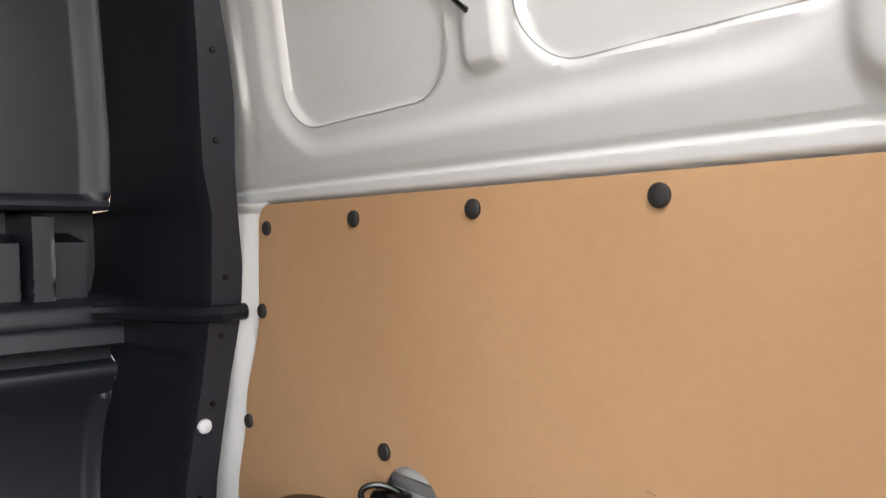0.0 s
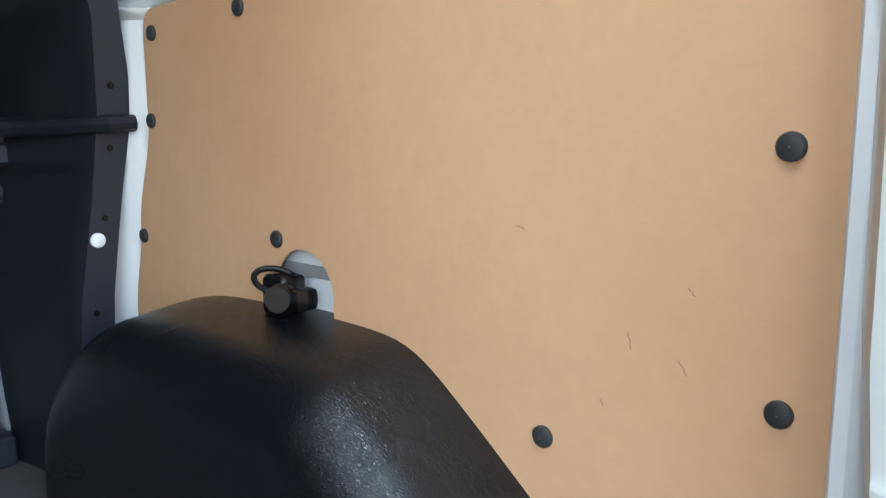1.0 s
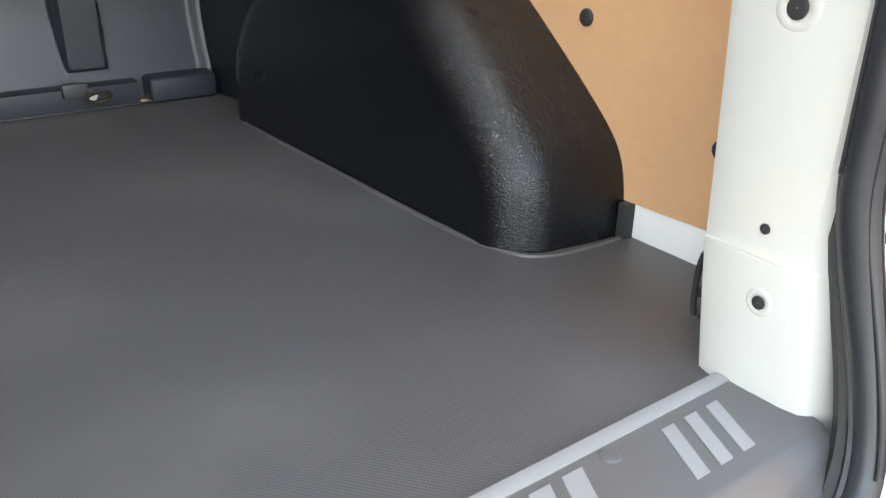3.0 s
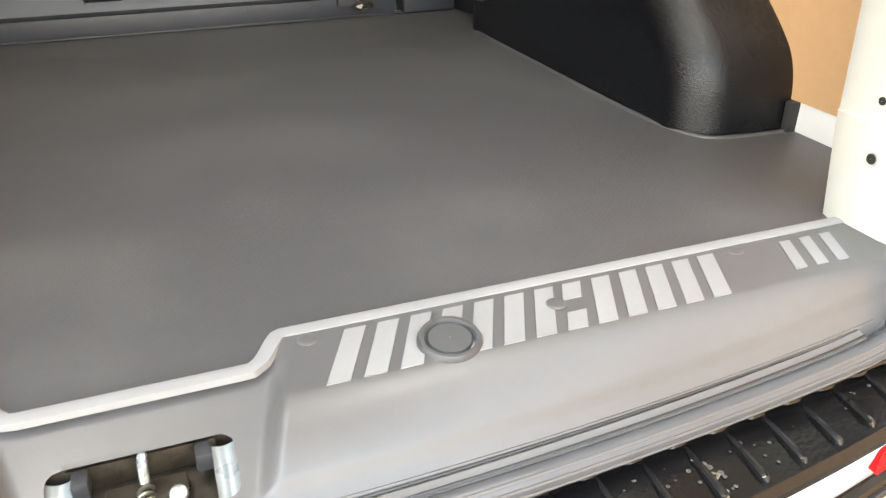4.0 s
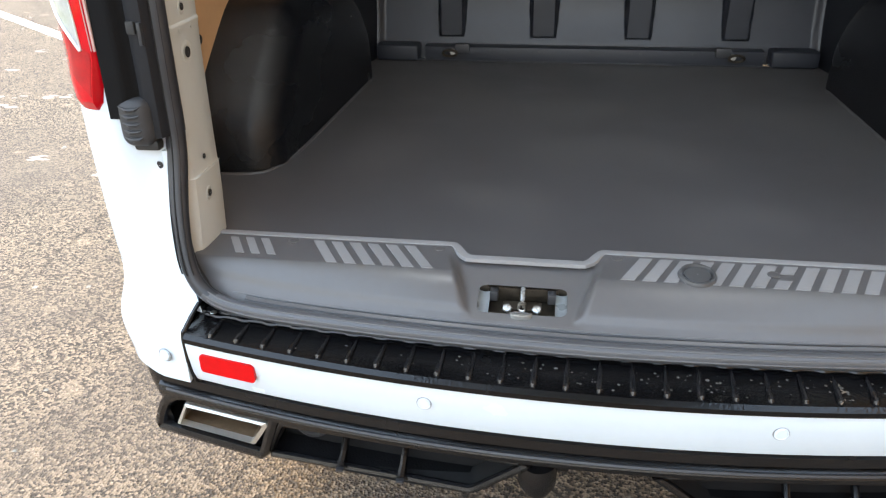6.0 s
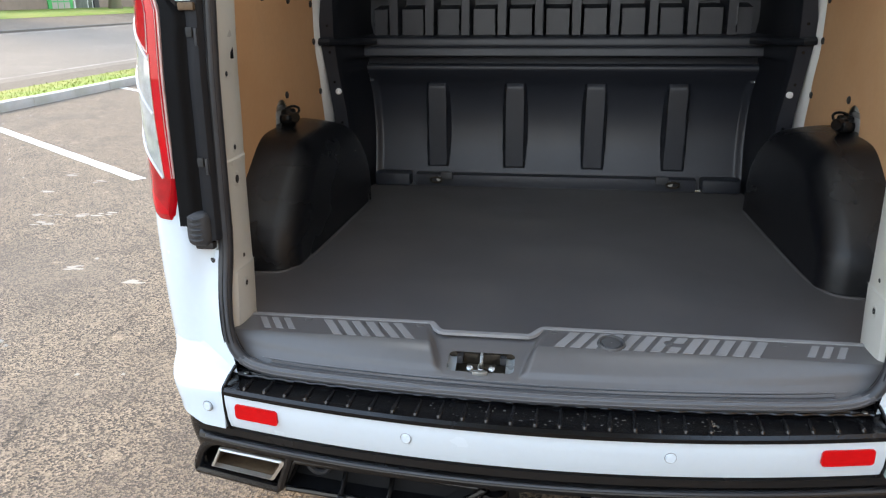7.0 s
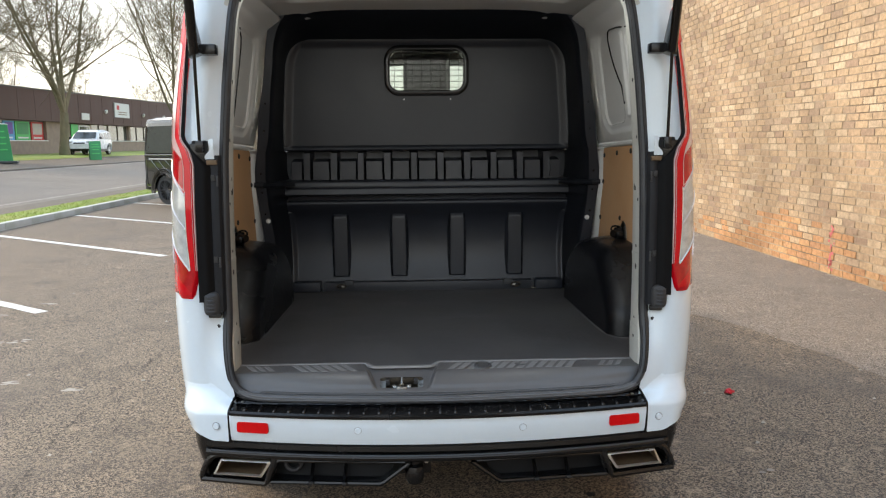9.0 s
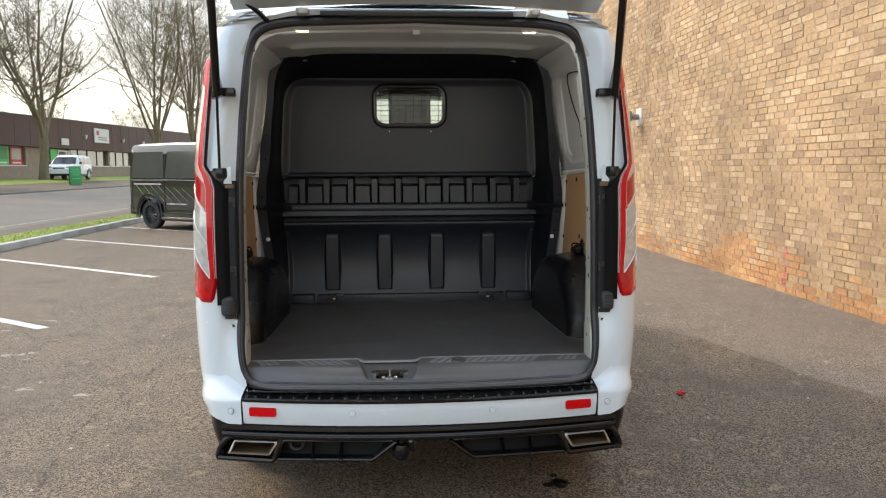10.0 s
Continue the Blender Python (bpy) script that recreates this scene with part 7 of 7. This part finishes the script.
part("grille", box((0.72, 0.08, 0.13), (0, 4.30, 0.80), 0.02), SATIN, suv)
part("bumper", box((1.66, 0.14, 0.20), (0, 4.26, 0.48), 0.05, seg=3), SATIN, suv)

# ------------------------------------------------ brick wall beside the yard
WX = 4.28


def brick_material(name, ramp):
    m = bpy.data.materials.new(name)
    m.use_nodes = True
    n, l = m.node_tree.nodes, m.node_tree.links
    b = n["Principled BSDF"]
    a, g_ = n.new("ShaderNodeObjectInfo"), n.new("ShaderNodeNewGeometry")
    ad = n.new("ShaderNodeMath")
    ad.operation = "ADD"
    l.new(a.outputs["Random"], ad.inputs[0])
    l.new(g_.outputs["Random Per Island"], ad.inputs[1])
    fr = n.new("ShaderNodeMath")
    fr.operation = "FRACT"
    l.new(ad.outputs[0], fr.inputs[0])
    r = n.new("ShaderNodeValToRGB")
    r.color_ramp.interpolation = "LINEAR"
    while len(r.color_ramp.elements) < len(ramp):
        r.color_ramp.elements.new(0.5)
    for e, (p, c) in zip(r.color_ramp.elements, ramp):
        e.position, e.color = p, (*c, 1)
    l.new(fr.outputs[0], r.inputs[0])
    t = n.new("ShaderNodeTexNoise")
    t.inputs["Scale"].default_value, t.inputs["Detail"].default_value = 28, 6
    l.new(g_.outputs["Position"], t.inputs["Vector"])
    mr = n.new("ShaderNodeMapRange")
    mr.inputs[1].default_value, mr.inputs[2].default_value, mr.inputs[3].default_value, mr.inputs[4].default_value = 0.25, 0.75, 0.74, 1.26
    l.new(t.outputs[0], mr.inputs[0])
    big = n.new("ShaderNodeTexNoise")
    big.inputs["Scale"].default_value, big.inputs["Detail"].default_value = 0.75, 7
    l.new(g_.outputs["Position"], big.inputs["Vector"])
    mr2 = n.new("ShaderNodeMapRange")
    mr2.inputs[1].default_value, mr2.inputs[2].default_value, mr2.inputs[3].default_value, mr2.inputs[4].default_value = 0.32, 0.68, 0.72, 1.22
    l.new(big.outputs[0], mr2.inputs[0])
    mm = n.new("ShaderNodeMath")
    mm.operation = "MULTIPLY"
    l.new(mr.outputs[0], mm.inputs[0])
    l.new(mr2.outputs[0], mm.inputs[1])
    mul = n.new("ShaderNodeVectorMath")
    mul.operation = "SCALE"
    l.new(r.outputs[0], mul.inputs[0])
    l.new(mm.outputs[0], mul.inputs["Scale"])
    l.new(mul.outputs[0], b.inputs["Base Color"])
    b.inputs["Roughness"].default_value = 0.88
    bp = n.new("ShaderNodeBump")
    bp.inputs["Distance"].default_value = 0.004
    l.new(t.outputs[0], bp.inputs["Height"])
    l.new(bp.outputs[0], b.inputs["Normal"])
    return m


BUFF = brick_material("buff brick", ((0.0, (0.49, 0.345, 0.213)), (0.22, (0.42, 0.29, 0.182)), (0.45, (0.475, 0.33, 0.20)), (0.62, (0.33, 0.222, 0.152)), (0.80, (0.57, 0.43, 0.285)), (1.0, (0.42, 0.295, 0.188))))
RUST = brick_material("orange brick", ((0.0, (0.54, 0.29, 0.14)), (0.3, (0.44, 0.23, 0.11)), (0.6, (0.57, 0.34, 0.17)), (0.8, (0.40, 0.21, 0.11)), (1.0, (0.52, 0.28, 0.13))))
MORTAR = mat("mortar", (0.44, 0.34, 0.24), 0.95, vary=0.2, scale=3, bump=0.002, bump_scale=80, other=(0.24, 0.18, 0.125), other_low=0.42, other_high=0.62, other_scale=1.6)
wall = tagged(part("wall_east", box((0.3, 44, 7.0), (WX + 0.147, 12, 3.5)), MORTAR, smooth=False), "weathered buff brick wall with orange-stained foot", kind="structure")
PITCH, COURSE = 0.225, 0.075


def brick_mesh(length):
    bm = box((0.02, length, 0.064), (0, 0, 0), 0.0)
    dead = [f for f in bm.faces if f.normal.x > 0.9]
    bmesh.ops.delete(bm, geom=dead, context="FACES")
    front = [v for v in bm.verts if v.co.x < 0]
    for v in front:
        v.co.y *= 0.985
        v.co.z *= 0.96
    me = bpy.data.meshes.new("brick")
    bm.to_mesh(me)
    bm.free()
    return me


shapes = {m_.name: brick_mesh(0.2145) for m_ in (BUFF, RUST)}
for m_ in (BUFF, RUST):
    shapes[m_.name].materials.append(m_)
random.seed(42)
verts, faces, tint = [], [], []
for row in range(86):
    z = 0.045 + row * COURSE
    off = (row % 2) * PITCH / 2 + (0.05 if row % 3 == 0 else 0) + (0.12 if row % 7 == 3 else 0)
    y = -3.0 + off
    while y < 24:
        rusty = random.random() < (1.0 - smooth(0.02, 0.50, z + 0.12 * math.sin(y * 1.7) + 0.10 * math.sin(y * 0.63 + 1)))
        m_ = RUST if rusty else BUFF
        dx, ry = random.gauss(0, 0.0015), random.gauss(0, 0.002)
        near = 3.2 < y < 8.0 and row < 14
        if near:
            o = new("brick", shapes[m_.name])
            o.parent = wall
            o.matrix_world = pose(WX + 0.0025 + dx, y, z, random.gauss(0, 0.3), 0, random.gauss(0, 0.4))
        else:
            n0 = len(verts)
            a, b, c = WX - 0.0075 + dx, 0.1072, 0.032
            for xx, s in ((a, 0.975), (WX + 0.012, 1.0)):
                for yy, zz in ((-b, -c), (b, -c), (b, c), (-b, c)):
                    verts.append((xx, y + yy * s, z + zz * s + (yy * ry)))
            faces += [(n0 + 3, n0 + 2, n0 + 1, n0), (n0, n0 + 1, n0 + 5, n0 + 4), (n0 + 1, n0 + 2, n0 + 6, n0 + 5), (n0 + 2, n0 + 3, n0 + 7, n0 + 6), (n0 + 3, n0, n0 + 4, n0 + 7)]
            tint += [1 if rusty else 0] * 5
        y += PITCH
me = bpy.data.meshes.new("brickwork")
me.from_pydata(verts, [], faces)
me.materials.append(BUFF)
me.materials.append(RUST)
me.polygons.foreach_set("material_index", tint)
bw = tagged(new("brickwork", me), kind="stuff")
bw.parent = wall
# pink paint mark and a wall light
bm = bmesh.new()
random.seed(6)
for i in range(26):
    disc((WX - 0.0125, 5.28 + random.gauss(0, 0.022), 0.06 + 0.46 * random.random()), random.uniform(0.008, 0.022), 0.0008, (-1, 0, 0), 8, bm=bm)
part("paint_mark", bm, flat_colour("pink paint", (0.62, 0.17, 0.17), 0.9), wall, "faint pink sprayed mark")
wl_ = empty("wall_light", pose(WX - 0.01, 10.5, 2.30), "grey round floodlight on the brick wall", "lamp")
part("arm", tube([(0, 0, 0), (-0.14, 0, 0.0), (-0.22, 0, 0.01)], 0.05, 10), ZINC, wl_)
part("head", lathe((-0.20, 0, 0), (-1, 0, 0.1), [(0.06, -0.06), (0.11, -0.03), (0.115, 0.06), (0.095, 0.075), (0.001, 0.075)], 20), ZINC, wl_)
part("plate", box((0.03, 0.30, 0.30), (-0.005, 0, 0), 0.006), BAR, wl_)
